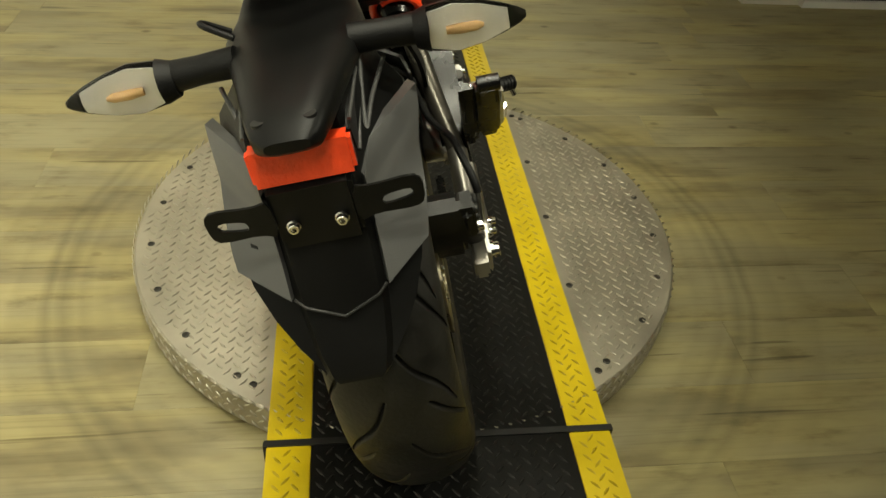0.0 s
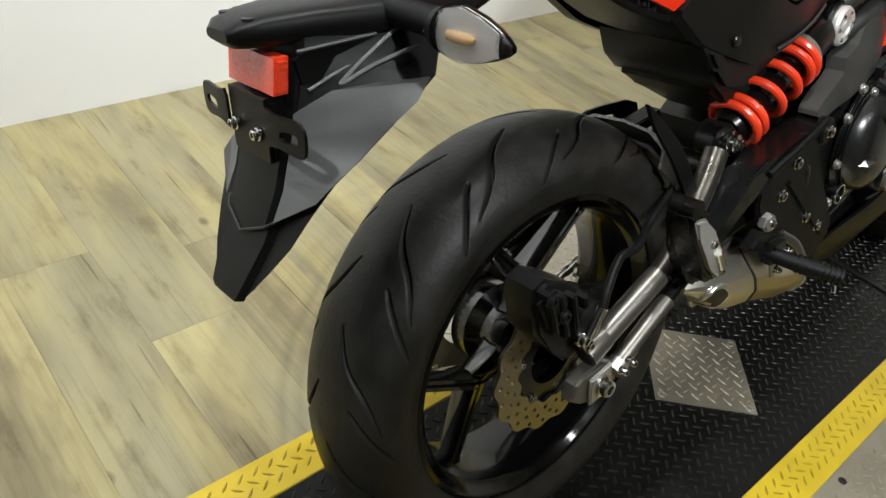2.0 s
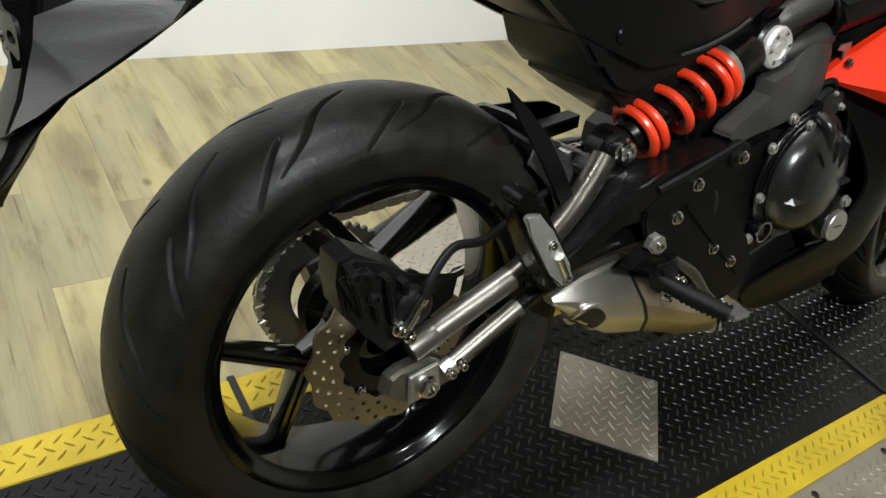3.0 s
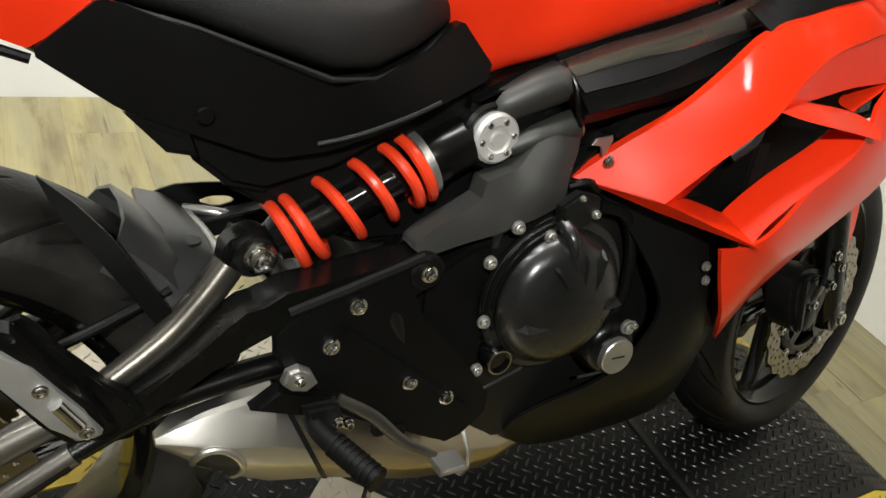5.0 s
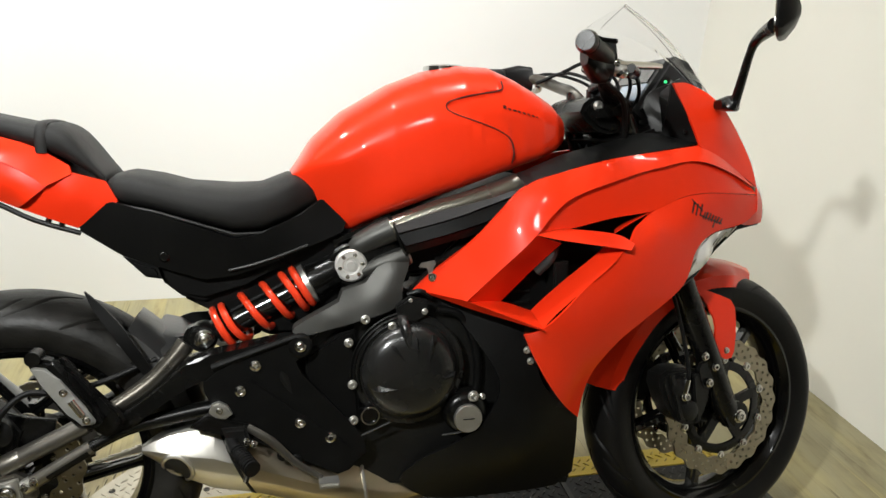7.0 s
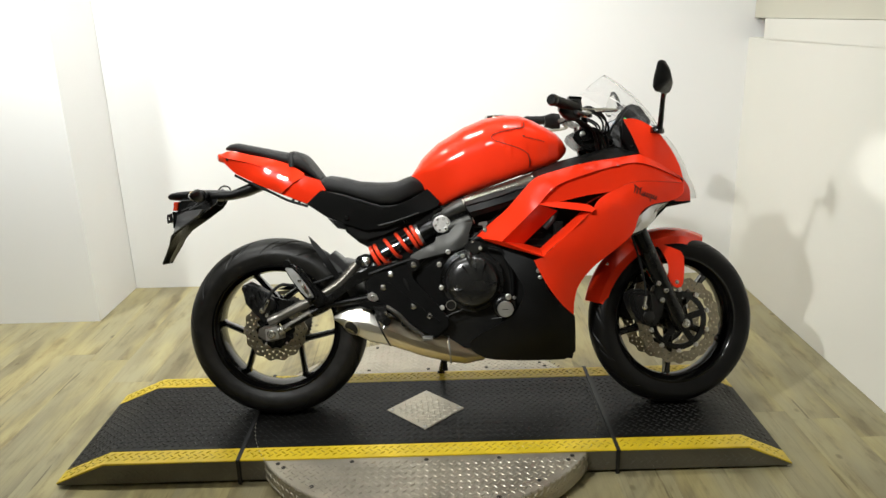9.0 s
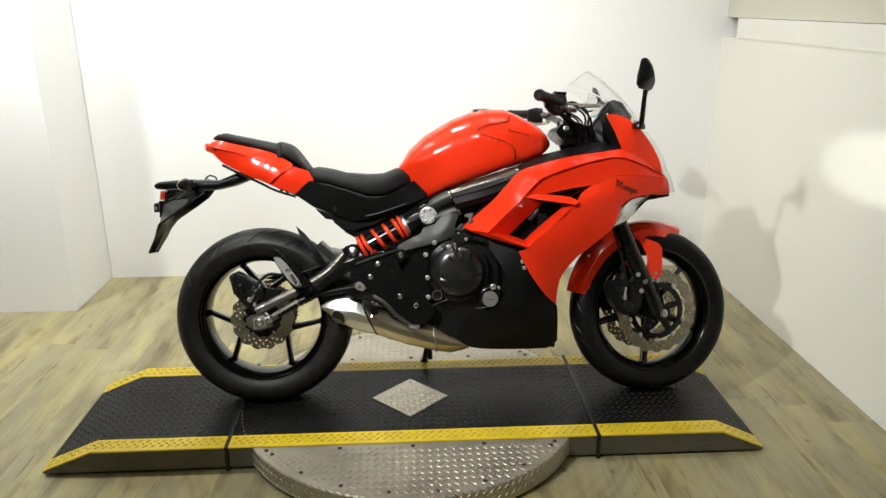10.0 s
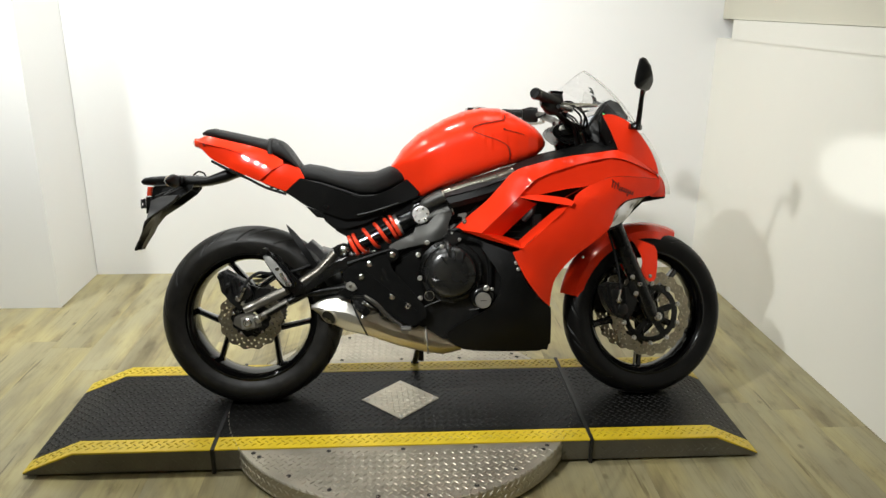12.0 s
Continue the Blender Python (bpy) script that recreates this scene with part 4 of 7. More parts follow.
part("shock_linkage", prism([(0.286, 0.522), (0.330, 0.512), (0.349, 0.530), (0.344, 0.553), (0.318, 0.562), (0.292, 0.554)], -0.100, -0.058, 0.008, rounds=1), SATIN, bike)

# -- frame --
casting = part("frame_casting", prism([(0.560, 0.705), (0.664, 0.752), (0.682, 0.738), (0.684, 0.690), (0.703, 0.666), (0.700, 0.625), (0.640, 0.600), (0.560, 0.578), (0.485, 0.528), (0.465, 0.490), (0.600, 0.300), (0.75, 0.30), (0.72, 0.56), (0.56, 0.64)], -0.100, -0.060, 0.008), SATIN, bike, "satin black frame side")
part("frame_gusset", patch([(0.693, 0.660, 0.130), (0.681, 0.629, 0.140), (0.677, 0.597, 0.143), (0.650, 0.578, 0.146), (0.551, 0.554, 0.149), (0.492, 0.541, 0.150), (0.479, 0.551, 0.148), (0.490, 0.564, 0.145), (0.563, 0.600, 0.138), (0.570, 0.618, 0.133), (0.612, 0.630, 0.130), (0.640, 0.662, 0.124), (0.680, 0.685, 0.118), (0.692, 0.681, 0.120)],
                           [(0.640, 0.610, 0.147), (0.560, 0.575, 0.149), (0.665, 0.655, 0.136)], 0.030, -1, 0.009, 0.12), FRAME_GREY, casting, "grey-black frame gusset", 40)
part("frame_horn", tube([(0.585, -0.086, 0.686), (0.604, -0.092, 0.694), (0.640, -0.098, 0.712), (0.668, -0.102, 0.724)], [0.012, 0.021, 0.0245, 0.0250], 22, smooth=5), FRAME_GREY, casting, "black upper frame joint")
part("frame_horn", tube([(0.610, -0.105, 0.646), (0.640, -0.108, 0.658), (0.672, -0.110, 0.668), (0.695, -0.112, 0.676)], [0.010, 0.017, 0.0195, 0.0185], 20, smooth=5), FRAME_GREY, casting, "black lower frame joint")
part("horn_web", prism([(0.588, 0.690), (0.664, 0.712), (0.682, 0.686), (0.640, 0.650), (0.606, 0.630)], -0.108, -0.080, 0.006), SATIN, casting)
part("horn_cap", tube([(0.693, -0.112, 0.675), (0.697, -0.112, 0.6765)], 0.0165, 18), ALLOY, casting)
part("case_cover", prism([(0.500, 0.505), (0.560, 0.540), (0.590, 0.548), (0.600, 0.30), (0.560, 0.272), (0.500, 0.33)], -0.140, -0.115, 0.006), GUARD_BLACK, casting, "flat black crankcase side")
RIB_TOP = [(0.672, 0.722, 0.146), (0.771, 0.747, 0.153), (0.850, 0.772, 0.149), (0.948, 0.804, 0.143)]
RIB_LOW = [(0.684, 0.698, 0.146), (0.775, 0.722, 0.155), (0.864, 0.750, 0.153), (0.930, 0.783, 0.147)]
COVER_LINES = ([(0.668, 0.734, 0.128), (0.735, 0.754, 0.133), (0.806, 0.773, 0.134), (0.950, 0.808, 0.141)], RIB_TOP, [(x, z - 0.004, d - 0.006) for x, z, d in RIB_TOP], RIB_LOW,
               [(x, z - 0.004, d - 0.006) for x, z, d in RIB_LOW], [(0.690, 0.681, 0.132), (0.760, 0.700, 0.139), (0.837, 0.722, 0.146), (0.911, 0.762, 0.149)])
for s in (-1, 1):
    part("frame_tube", tube([(0.664, s * 0.104, 0.724), (0.740, s * 0.110, 0.752), (0.812, s * 0.115, 0.772), (0.880, s * 0.116, 0.793), (0.925, s * 0.112, 0.808), (0.968, s * 0.095, 0.822)], [0.0215, 0.0215, 0.022, 0.022, 0.022, 0.02], 20, smooth=5), FRAME_TUBE, bike, "dark silver-grey frame tube")
    shroud = part("frame_cover", ribbons(COVER_LINES, 0.010, s), PLASTIC, bike, "ribbed black frame cover", 12)
    part("frame_band", tube([(0.663, s * 0.108, 0.746), (0.672, s * 0.128, 0.727), (0.677, s * 0.134, 0.703), (0.690, s * 0.130, 0.680)], 0.004, 8, smooth=4), SATIN, bike)
    part("fairing_stay", prism([(0.712, 0.655), (0.716, 0.663), (0.742, 0.667), (0.744, 0.660), (0.738, 0.652), (0.738, 0.640), (0.730, 0.640), (0.728, 0.654)], s * 0.128, s * 0.131, 0.0008), ALLOY, bike, "small bright fairing bracket")

# -- engine --
engine = part("engine", prism([(0.44, 0.29), (0.52, 0.235), (0.74, 0.225), (0.92, 0.24), (0.95, 0.34), (0.90, 0.46), (0.94, 0.62), (0.98, 0.72), (0.82, 0.74), (0.70, 0.60), (0.56, 0.58), (0.46, 0.50)], -0.118, 0.118, 0.012), CAST, bike, "black twin-cylinder engine")
EC = (0.689, 0, 0.466)
part("clutch_cover", lathe([(0.106, -0.11), (0.106, -0.144), (0.103, -0.148), (0.092, -0.150), (0.089, -0.158), (0.083, -0.170), (0.072, -0.1780), (0.052, -0.1835), (0.02, -0.187), (0.002, -0.1875)], 56, EC, closed=False, capped=True), COVER_BLACK, engine, "round satin black clutch cover")
part("cover_ring", lathe([(0.0925, -0.149), (0.0925, -0.155), (0.0885, -0.155), (0.0885, -0.149)], 56, EC), CAST, engine)
for (x0, z0), (x1, z1), w in (((0.685, 0.482), (0.650, 0.526), 0.0024), ((0.718, 0.478), (0.729, 0.536), 0.0034), ((0.676, 0.443), (0.616, 0.444), 0.0034), ((0.700, 0.488), (0.697, 0.538), 0.0018), ((0.743, 0.455), (0.770, 0.463), 0.0022)):
    # a wedge that rises out of the dome towards the rim, with a steep face on one side
    ux, uz = Vector((x1 - x0, z1 - z0)).normalized()
    rings = []
    for t, k, top in ((0.0, 0.2, -0.1840), (0.45, 0.8, -0.1885), (0.85, 1.3, -0.1880), (1.0, 1.4, -0.1760)):
        x, z = x0 + (x1 - x0) * t, z0 + (z1 - z0) * t
        rings.append([(x - q * w * k * uz, y, z + q * w * k * ux) for q, y in ((-1.6, -0.162), (1.0, -0.162), (1.0, top + 0.006), (0.45, top), (-1.6, top + 0.008))])
    part("cover_rib", loft(rings), COVER_BLACK, engine, "", 20)
part("cover_boss", tube([(0.676, -0.150, 0.566), (0.678, -0.172, 0.552), (0.683, -0.178, 0.520), (0.687, -0.180, 0.500)], [0.011, 0.010, 0.006, 0.002], 14, smooth=4), COVER_BLACK, engine, "cast boss over the clutch lever")
for r, y, a0, a1 in ((0.1030, -0.149, 92, 196), (0.0965, -0.152, 90, 200), (0.1090, -0.145, 100, 190)):
    part("cover_flange", tube([(EC[0] + r * math.cos(radians(a)), y, EC[2] + r * math.sin(radians(a))) for a in np.linspace(a0, a1, 26)], 0.0026, 8), SATIN, engine)
for x, z in ((0.577, 0.527), (0.608, 0.568), (0.582, 0.448), (0.583, 0.380), (0.657, 0.5525)):
    bolt(x, -0.152, z, 0.0085, engine, ALLOY, 0.008)
part("sight_glass", lathe([(0.018, -0.13), (0.018, -0.158), (0.0145, -0.160), (0.0135, -0.155), (0.002, -0.155)], 26, (0.613, 0, 0.388), closed=False, capped=True), GLOSS, engine, "dark oil sight glass")
part("sight_glass_ring", lathe([(0.0175, -0.158), (0.0175, -0.1605), (0.015, -0.1605), (0.015, -0.158)], 26, (0.613, 0, 0.388)), CHROME, engine)
part("filler_boss", lathe([(0.044, -0.11), (0.042, -0.158), (0.036, -0.166), (0.028, -0.169), (0.002, -0.169)], 36, (0.795, 0, 0.378), closed=False, capped=True), SATIN, engine)
part("timing_cap", lathe([(0.027, -0.165), (0.027, -0.177), (0.0255, -0.179), (0.001, -0.179)], 32, (0.795, 0, 0.372), closed=False, capped=True), ALLOY, engine, "slotted bare alloy cap")
part("cap_slot", block(0.784, 0.806, -0.1800, -0.1785, 0.3710, 0.3730, 0.0004), CAST, engine)
bolt(0.806, -0.168, 0.413, 0.0105, engine, ALLOY, 0.010)
bolt(0.826, -0.160, 0.408, 0.006, engine, ALLOY, 0.008)
for k in range(5):
    part("cooling_fin", block(0.75, 0.93, -0.128, 0.128, 0.575 + k * 0.022, 0.580 + k * 0.022, 0.001), CAST, engine)
part("throttle_body", tube([(0.66, -0.06, 0.66), (0.74, -0.06, 0.66)], 0.035, 18), SATIN, engine)
part("airbox", prism([(0.58, 0.62), (0.98, 0.66), (1.0, 0.80), (0.93, 0.82), (0.62, 0.70)], -0.095, 0.095, 0.01), PLASTIC, bike, "black airbox under the tank")
# paler strips draw the highlights along the black case's edges
part("edge_highlight", tube([(0.560, -0.150, 0.330), (0.600, -0.156, 0.352), (0.650, -0.158, 0.372)], 0.0022, 8, smooth=4), GREY_PLASTIC, engine, "pale strip in place of a highlight on the cast edge")
part("edge_highlight", tube([(0.748, -0.160, 0.338), (0.790, -0.166, 0.345), (0.826, -0.164, 0.362)], 0.0022, 8, smooth=4), GREY_PLASTIC, engine, "pale strip in place of a highlight on the cast edge")
part("hose_clamp", prism([(0.668, 0.560), (0.664, 0.590), (0.690, 0.606), (0.722, 0.598), (0.726, 0.572), (0.700, 0.556)], -0.158, -0.140, 0.004), CAST, engine)
bolt(0.716, -0.158, 0.578, 0.006, engine, ALLOY, 0.006)
bolt(0.690, -0.158, 0.600, 0.004, engine, ALLOY, 0.005)
part("coolant_hose", tube([(0.745, -0.130, 0.575), (0.790, -0.135, 0.560), (0.820, -0.132, 0.500), (0.825, -0.130, 0.430), (0.815, -0.125, 0.39)], 0.008, 14, smooth=6), PLASTIC, bike, "black coolant hose")
part("wiring_clip", tube([(0.690, -0.130, 0.605), (0.712, -0.138, 0.612), (0.735, -0.132, 0.598)], 0.005, 8, smooth=4), CAST, bike)
part("radiator", block(0.965, 0.995, -0.165, 0.165, 0.37, 0.66, 0.004), CAST, bike, "black radiator behind the fairing")

# -- right side plate, rests and levers --
guard = part("heel_guard", prism([(0.318, 0.470), (0.345, 0.496), (0.484, 0.545), (0.506, 0.535), (0.508, 0.518), (0.470, 0.497), (0.560, 0.400), (0.618, 0.328), (0.560, 0.276), (0.520, 0.300), (0.402, 0.362), (0.350, 0.405)], -0.160, -0.150, 0.003, rounds=1), GUARD_BLACK, bike, "satin black heel guard plate")
for x, z in ((0.413, 0.499), (0.386, 0.455), (0.487, 0.388), (0.540, 0.355)):
    bolt(x, -0.160, z, 0.0098, guard, CHROME, 0.008)
part("guard_boss", lathe([(0.021, -0.150), (0.021, -0.162), (0.017, -0.165), (0.004, -0.165)], 24, (0.491, 0, 0.529), closed=False, capped=True), GUARD_BLACK, guard)
bolt(0.491, -0.164, 0.529, 0.0098, guard, CHROME, 0.008)
for x, z in ((0.455, 0.330), (0.478, 0.318)):
    part("guard_plug", lathe([(0.011, -0.158), (0.011, -0.163), (0.008, -0.165), (0.002, -0.165)], 18, (x, 0, z), closed=False, capped=True), GUARD_BLACK, guard)
part("guard_web", prism([(0.395, 0.470), (0.405, 0.474), (0.575, 0.335), (0.566, 0.326)], -0.164, -0.158, 0.002), GUARD_BLACK, guard)
part("guard_rib", tube([(0.340, -0.158, 0.500), (0.410, -0.162, 0.524), (0.486, -0.160, 0.547)], 0.006, 8, smooth=4), GUARD_BLACK, guard)
part("brake_cylinder", tube([(0.440, -0.140, 0.525), (0.462, -0.150, 0.470), (0.475, -0.152, 0.440)], [0.012, 0.013, 0.008], 12), CAST, bike)
hanger = part("pillion_hanger", prism([(0.090, 0.530), (0.112, 0.538), (0.150, 0.475), (0.200, 0.430), (0.188, 0.402), (0.160, 0.392), (0.120, 0.450)], -0.172, -0.150, 0.006, rounds=1), SATIN, bike, "black pillion footrest hanger")
peg = part("pillion_peg", prism([(0.062, 0.538), (0.070, 0.548), (0.098, 0.544), (0.104, 0.534), (0.168, 0.440), (0.165, 0.426), (0.136, 0.424), (0.126, 0.432)], -0.2045, -0.172, 0.006, rounds=1), SATIN, bike, "folded pillion footrest with a bare metal outer face")
part("peg_face", prism([(0.069, 0.530), (0.074, 0.537), (0.098, 0.532), (0.161, 0.443), (0.158, 0.433), (0.134, 0.433)], -0.211, -0.2035, 0.004, rounds=1), PEG_METAL, peg, "bare cast metal face")
part("peg_knuckle", tube([(0.074, -0.176, 0.548), (0.074, -0.207, 0.548)], 0.012, 16), SATIN, peg)
part("peg_spring", tube([(0.126, -0.213, 0.478), (0.142, -0.213, 0.452)], 0.0060, 12), CHROME, peg, "bright detent")
for x, z in ((0.116, 0.492), (0.147, 0.443)):
    bolt(x, -0.210, z, 0.0065, peg, CHROME, 0.005)
bolt(0.096, -0.186, 0.498, 0.006, peg, CHROME, 0.008)
rest = part("footrest", tube([(0.366, -0.165, 0.372), (0.370, -0.190, 0.368), (0.386, -0.228, 0.362), (0.404, -0.266, 0.356)], [0.010, 0.0115, 0.0130, 0.0115], 16, smooth=5), SOFT_RUBBER, bike, "ribbed rubber footrest")
for k in range(9):
    t = k / 8
    part("rubber_rib", tube([(0.378 + 0.024 * t, -0.209 - 0.053 * t, 0.3650 - 0.009 * t), (0.3795 + 0.024 * t, -0.212 - 0.053 * t, 0.3645 - 0.009 * t)], 0.0142, 16), SOFT_RUBBER, rest)
part("footrest_bracket", prism([(0.352, 0.395), (0.392, 0.395), (0.404, 0.358), (0.368, 0.350)], -0.182, -0.155, 0.005), CAST, rest)
part("peg_feeler", tube([(0.397, -0.260, 0.348), (0.391, -0.265, 0.334)], 0.0045, 10), CHROME, rest)
pedal = part("brake_pedal", tube([(0.395, -0.170, 0.392), (0.435, -0.178, 0.365), (0.476, -0.182, 0.322), (0.521, -0.186, 0.291)], [0.007, 0.008, 0.007, 0.005], 12, flat=0.6, smooth=5), TITAN, bike, "grey metal brake pedal")
part("pedal_tip", block(0.515, 0.550, -0.215, -0.180, 0.281, 0.291, 0.003), ALLOY, pedal)

cyl = part("rear_master_cylinder", prism([(0.332, 0.423), (0.337, 0.437), (0.349, 0.441), (0.363, 0.433), (0.371, 0.417), (0.359, 0.409), (0.343, 0.413)], -0.172, -0.158, 0.003), ALLOY, bike, "small cast alloy brake bracket")
bolt(0.350, -0.172, 0.426, 0.006, cyl, CHROME, 0.006)
for x, z in ((0.376, 0.357), (0.383, 0.340), (0.392, 0.370), (0.405, 0.364)):
    bolt(x, -0.178, z, 0.0065, rest, CHROME, 0.010)

# -- exhaust --
STATIONS = ((0.214, 0.350, 0.006, 0.010, -0.122), (0.235, 0.349, 0.019, 0.024, -0.118), (0.262, 0.343, 0.036, 0.040, -0.110), (0.292, 0.336, 0.049, 0.050, -0.104), (0.335, 0.327, 0.062, 0.058, -0.098), (0.375, 0.312, 0.064, 0.061, -0.095), (0.420, 0.295, 0.062, 0.061, -0.093),
            (0.500, 0.262, 0.054, 0.060, -0.090), (0.600, 0.230, 0.047, 0.054, -0.086), (0.660, 0.211, 0.038, 0.044, -0.082), (0.725, 0.204, 0.020, 0.026, -0.078))
SECTION = ((1.00, -0.26), (1.00, 0.10), (0.96, 0.22), (0.62, 0.88), (0.50, 0.98), (0.0, 1.0))
SECTION_LOW = ((0.0, -1.0), (0.58, -0.96), (0.72, -0.88), (0.97, -0.38))


def facet_ring(x, zc, h, w, yc, lean=0.0, grow=0.0):
    """A six-sided section of the silencer with eased corners; lean sets its top back along x."""
    half = SECTION_LOW + SECTION
    loop = [(-u, v) for u, v in half] + [(u, v) for u, v in half[-2:0:-1]]
    return [(x + lean * v * h, yc + u * (w + grow), zc + v * (h + grow)) for u, v in loop]


LEAN = (0.0, 0.0, 0.0, 0.0, 0.05, -0.45)
exhaust = part("exhaust", loft([facet_ring(*q, lean) for q, lean in zip(STATIONS[5:], (-0.45, -0.42, -0.2, -0.1, 0.0, 0.0))]), BROWN_STEEL, bike, "short brushed steel underslung silencer", 22)
part("end_cap", loft([facet_ring(*q, lean) for q, lean in zip(STATIONS[:6], LEAN)]), STEEL, exhaust, "pointed bright steel end cap", 16)
part("seam_band", loft([facet_ring(0.375 + dx, 0.312 - dx * 0.4, 0.064, 0.061, -0.095, -0.45, g) for dx, g in ((-0.004, 0.0), (-0.003, 0.0015), (0.003, 0.0015), (0.004, 0.0))], None, False), CAST, exhaust)


def silencer_skin(x, z, lift):
    zc, h, w, yc = (float(np.interp(x, [q[0] for q in STATIONS], [q[i] for q in STATIONS])) for i in (1, 2, 3, 4))
    v = max(-0.99, min(0.99, (z - zc) / h))
    half = sorted((b, a) for a, b in SECTION_LOW + SECTION)
    return (x, yc - w * float(np.interp(v, [q[0] for q in half], [q[1] for q in half])) - lift, z)


def outlet_loop(k, lift):
    out = []
    for a in np.linspace(0, 2 * math.pi, 33):
        u, v = 0.0255 * k * math.cos(a), 0.0215 * k * math.sin(a)
        out.append(silencer_skin(0.274 + u * 0.90 + v * 0.2, 0.318 - u * 0.42 + v, lift))
    return out


part("outlet_ring", tube(outlet_loop(1.06, 0.0012), 0.0042, 10), STEEL, exhaust, "rolled steel outlet edge")
# no hole is cut: a black disc gives the outlet its inner shade
part("outlet", loft([outlet_loop(k, lift)[:-1] for k, lift in ((0.98, 0.0042), (0.90, 0.0036), (0.4, 0.0036))]), SEAL, exhaust, "black disc in place of the shaded inside of the exhaust outlet")
ring = facet_ring(0.605, 0.2285, 0.0465, 0.0535, -0.086, -0.1, 0.0015)
part("clamp_band", tube(ring + [ring[0]], 0.0035, 8), ALLOY, exhaust)
part("exhaust_stop", tube([(0.588, -0.045, 0.185), (0.587, -0.040, 0.138)], [0.007, 0.010], 12), SOFT_RUBBER, exhaust)
part("exhaust_bracket", prism([(0.300, 0.398), (0.330, 0.418), (0.410, 0.392), (0.400, 0.372), (0.350, 0.380)], -0.172, -0.150, 0.004), SATIN, exhaust)
part("exhaust_tab", prism([(0.365, 0.372), (0.385, 0.372), (0.405, 0.320), (0.390, 0.318)], -0.174, -0.168, 0.002), ALLOY, exhaust)
part("catalyser", tube([(0.44, 0.03, 0.25), (0.72, 0.03, 0.22)], 0.05, 24), STEEL, exhaust)

# -- side stand --
stand = part("side_stand", tube([(0.60, 0.14, 0.235), (0.585, 0.20, 0.13), (0.570, 0.262, 0.055)], [0.013, 0.012, 0.011], 12), SATIN, bike, "black side stand")
part("stand_foot", block(0.556, 0.586, 0.250, 0.282, 0.050, 0.059, 0.003), SATIN, stand)

# -- tank, seats, tail --


TANK = ((0.490, 0.812, 0.832, 0.056), (0.500, 0.804, 0.846, 0.068), (0.527, 0.768, 0.888, 0.088), (0.568, 0.722, 0.926, 0.108), (0.585, 0.708, 0.941, 0.114), (0.614, 0.726, 0.957, 0.122), (0.672, 0.752, 0.991, 0.132), (0.740, 0.776, 1.017, 0.140), (0.805, 0.797, 1.029, 0.145),
        (0.865, 0.818, 1.027, 0.145), (0.915, 0.834, 1.006, 0.140), (0.955, 0.846, 0.984, 0.130), (0.990, 0.860, 0.962, 0.112), (1.012, 0.876, 0.940, 0.088), (1.026, 0.892, 0.918, 0.055))
tank_x = [s[0] for s in TANK]


def tank_at(x):
    return [float(np.interp(x, tank_x, [s[i] for s in TANK])) for i in (1, 2, 3)]


rings = []
SEAM = ((0.876, 0.998), (0.868, 0.978), (0.812, 0.968), (0.772, 0.957), (0.764, 0.946), (0.780, 0.934), (0.852, 0.908), (0.882, 0.889), (0.890, 0.865), (0.889, 0.835), (1.05, 0.82), (1.06, 1.03))
for x in np.concatenate((np.linspace(0.490, 0.58, 12), np.linspace(0.588, 1.0, 104), np.linspace(1.004, 1.026, 8))):
    zb, zt, w = tank_at(x)
    ring = []
    for k in range(120):
        a = 2 * math.pi * k / 120
        c, s = math.cos(a), math.sin(a)
        v = math.copysign(abs(s) ** (0.78 if s > 0 else 0.38), s)
        u = math.copysign(abs(c) ** (0.78 if s > 0 else 0.38), c)
        waist = 1.0 - 0.40 * math.exp(-((x - 0.570) / 0.065) ** 2) * max(0.0, -v + 0.25) / 1.25
        shoulder = 1 - 0.14 * max(0.0, v) ** 1.5
        z = (zb + zt) / 2 + (zt - zb) / 2 * v
        sunk = 0.965 if inside(SEAM, x, z) and abs(u) > 0.3 else 1.0
        ring.append((float(x), w * u * waist * shoulder * sunk, z))
    rings.append(ring)
tank = part("fuel_tank", loft(rings), RED, bike, "glossy red sculpted fuel tank", 50)


def tank_skin(x, z, lift=0.0):
    """The tank's right-hand surface at (x, z)."""
    zb, zt, w = tank_at(x)
    v = max(-0.999, min(0.999, (z - (zb + zt) / 2) / ((zt - zb) / 2)))
    power = 0.78 if v > 0 else 0.38
    s = math.copysign(abs(v) ** (1 / power), v)
    c = math.sqrt(max(0, 1 - s * s))
    waist = 1.0 - 0.40 * math.exp(-((x - 0.570) / 0.065) ** 2) * max(0.0, -v + 0.25) / 1.25
    return -(w * c ** power * waist * (1 - 0.14 * max(0.0, v) ** 1.5) + lift)


for line in ([(0.876, 0.995), (0.868, 0.978), (0.812, 0.968), (0.772, 0.957), (0.764, 0.946), (0.780, 0.934), (0.852, 0.908), (0.882, 0.889), (0.890, 0.865), (0.889, 0.845)],):
    pts = [(p.x, 0, p.z) for p in smooth_path([(x, 0, z) for x, z in line], 8)]
    part("tank_seam", tube([(x, tank_skin(x, z, -0.0004), z) for x, y, z in pts], 0.0012, 6), SEAL, tank)
    part("tank_seam", tube([(x, -tank_skin(x, z, -0.0004), z) for x, y, z in pts], 0.0012, 6), SEAL, tank)
part("fuel_cap", lathe([(0.001, 0), (0.040, 0), (0.040, 0.010), (0.034, 0.013), (0.001, 0.013)], 36, closed=False).turn(pose(0.79, 0, 1.018, 90, 0, 0)), CHROME, tank, "round bright fuel cap")
word = Geo()
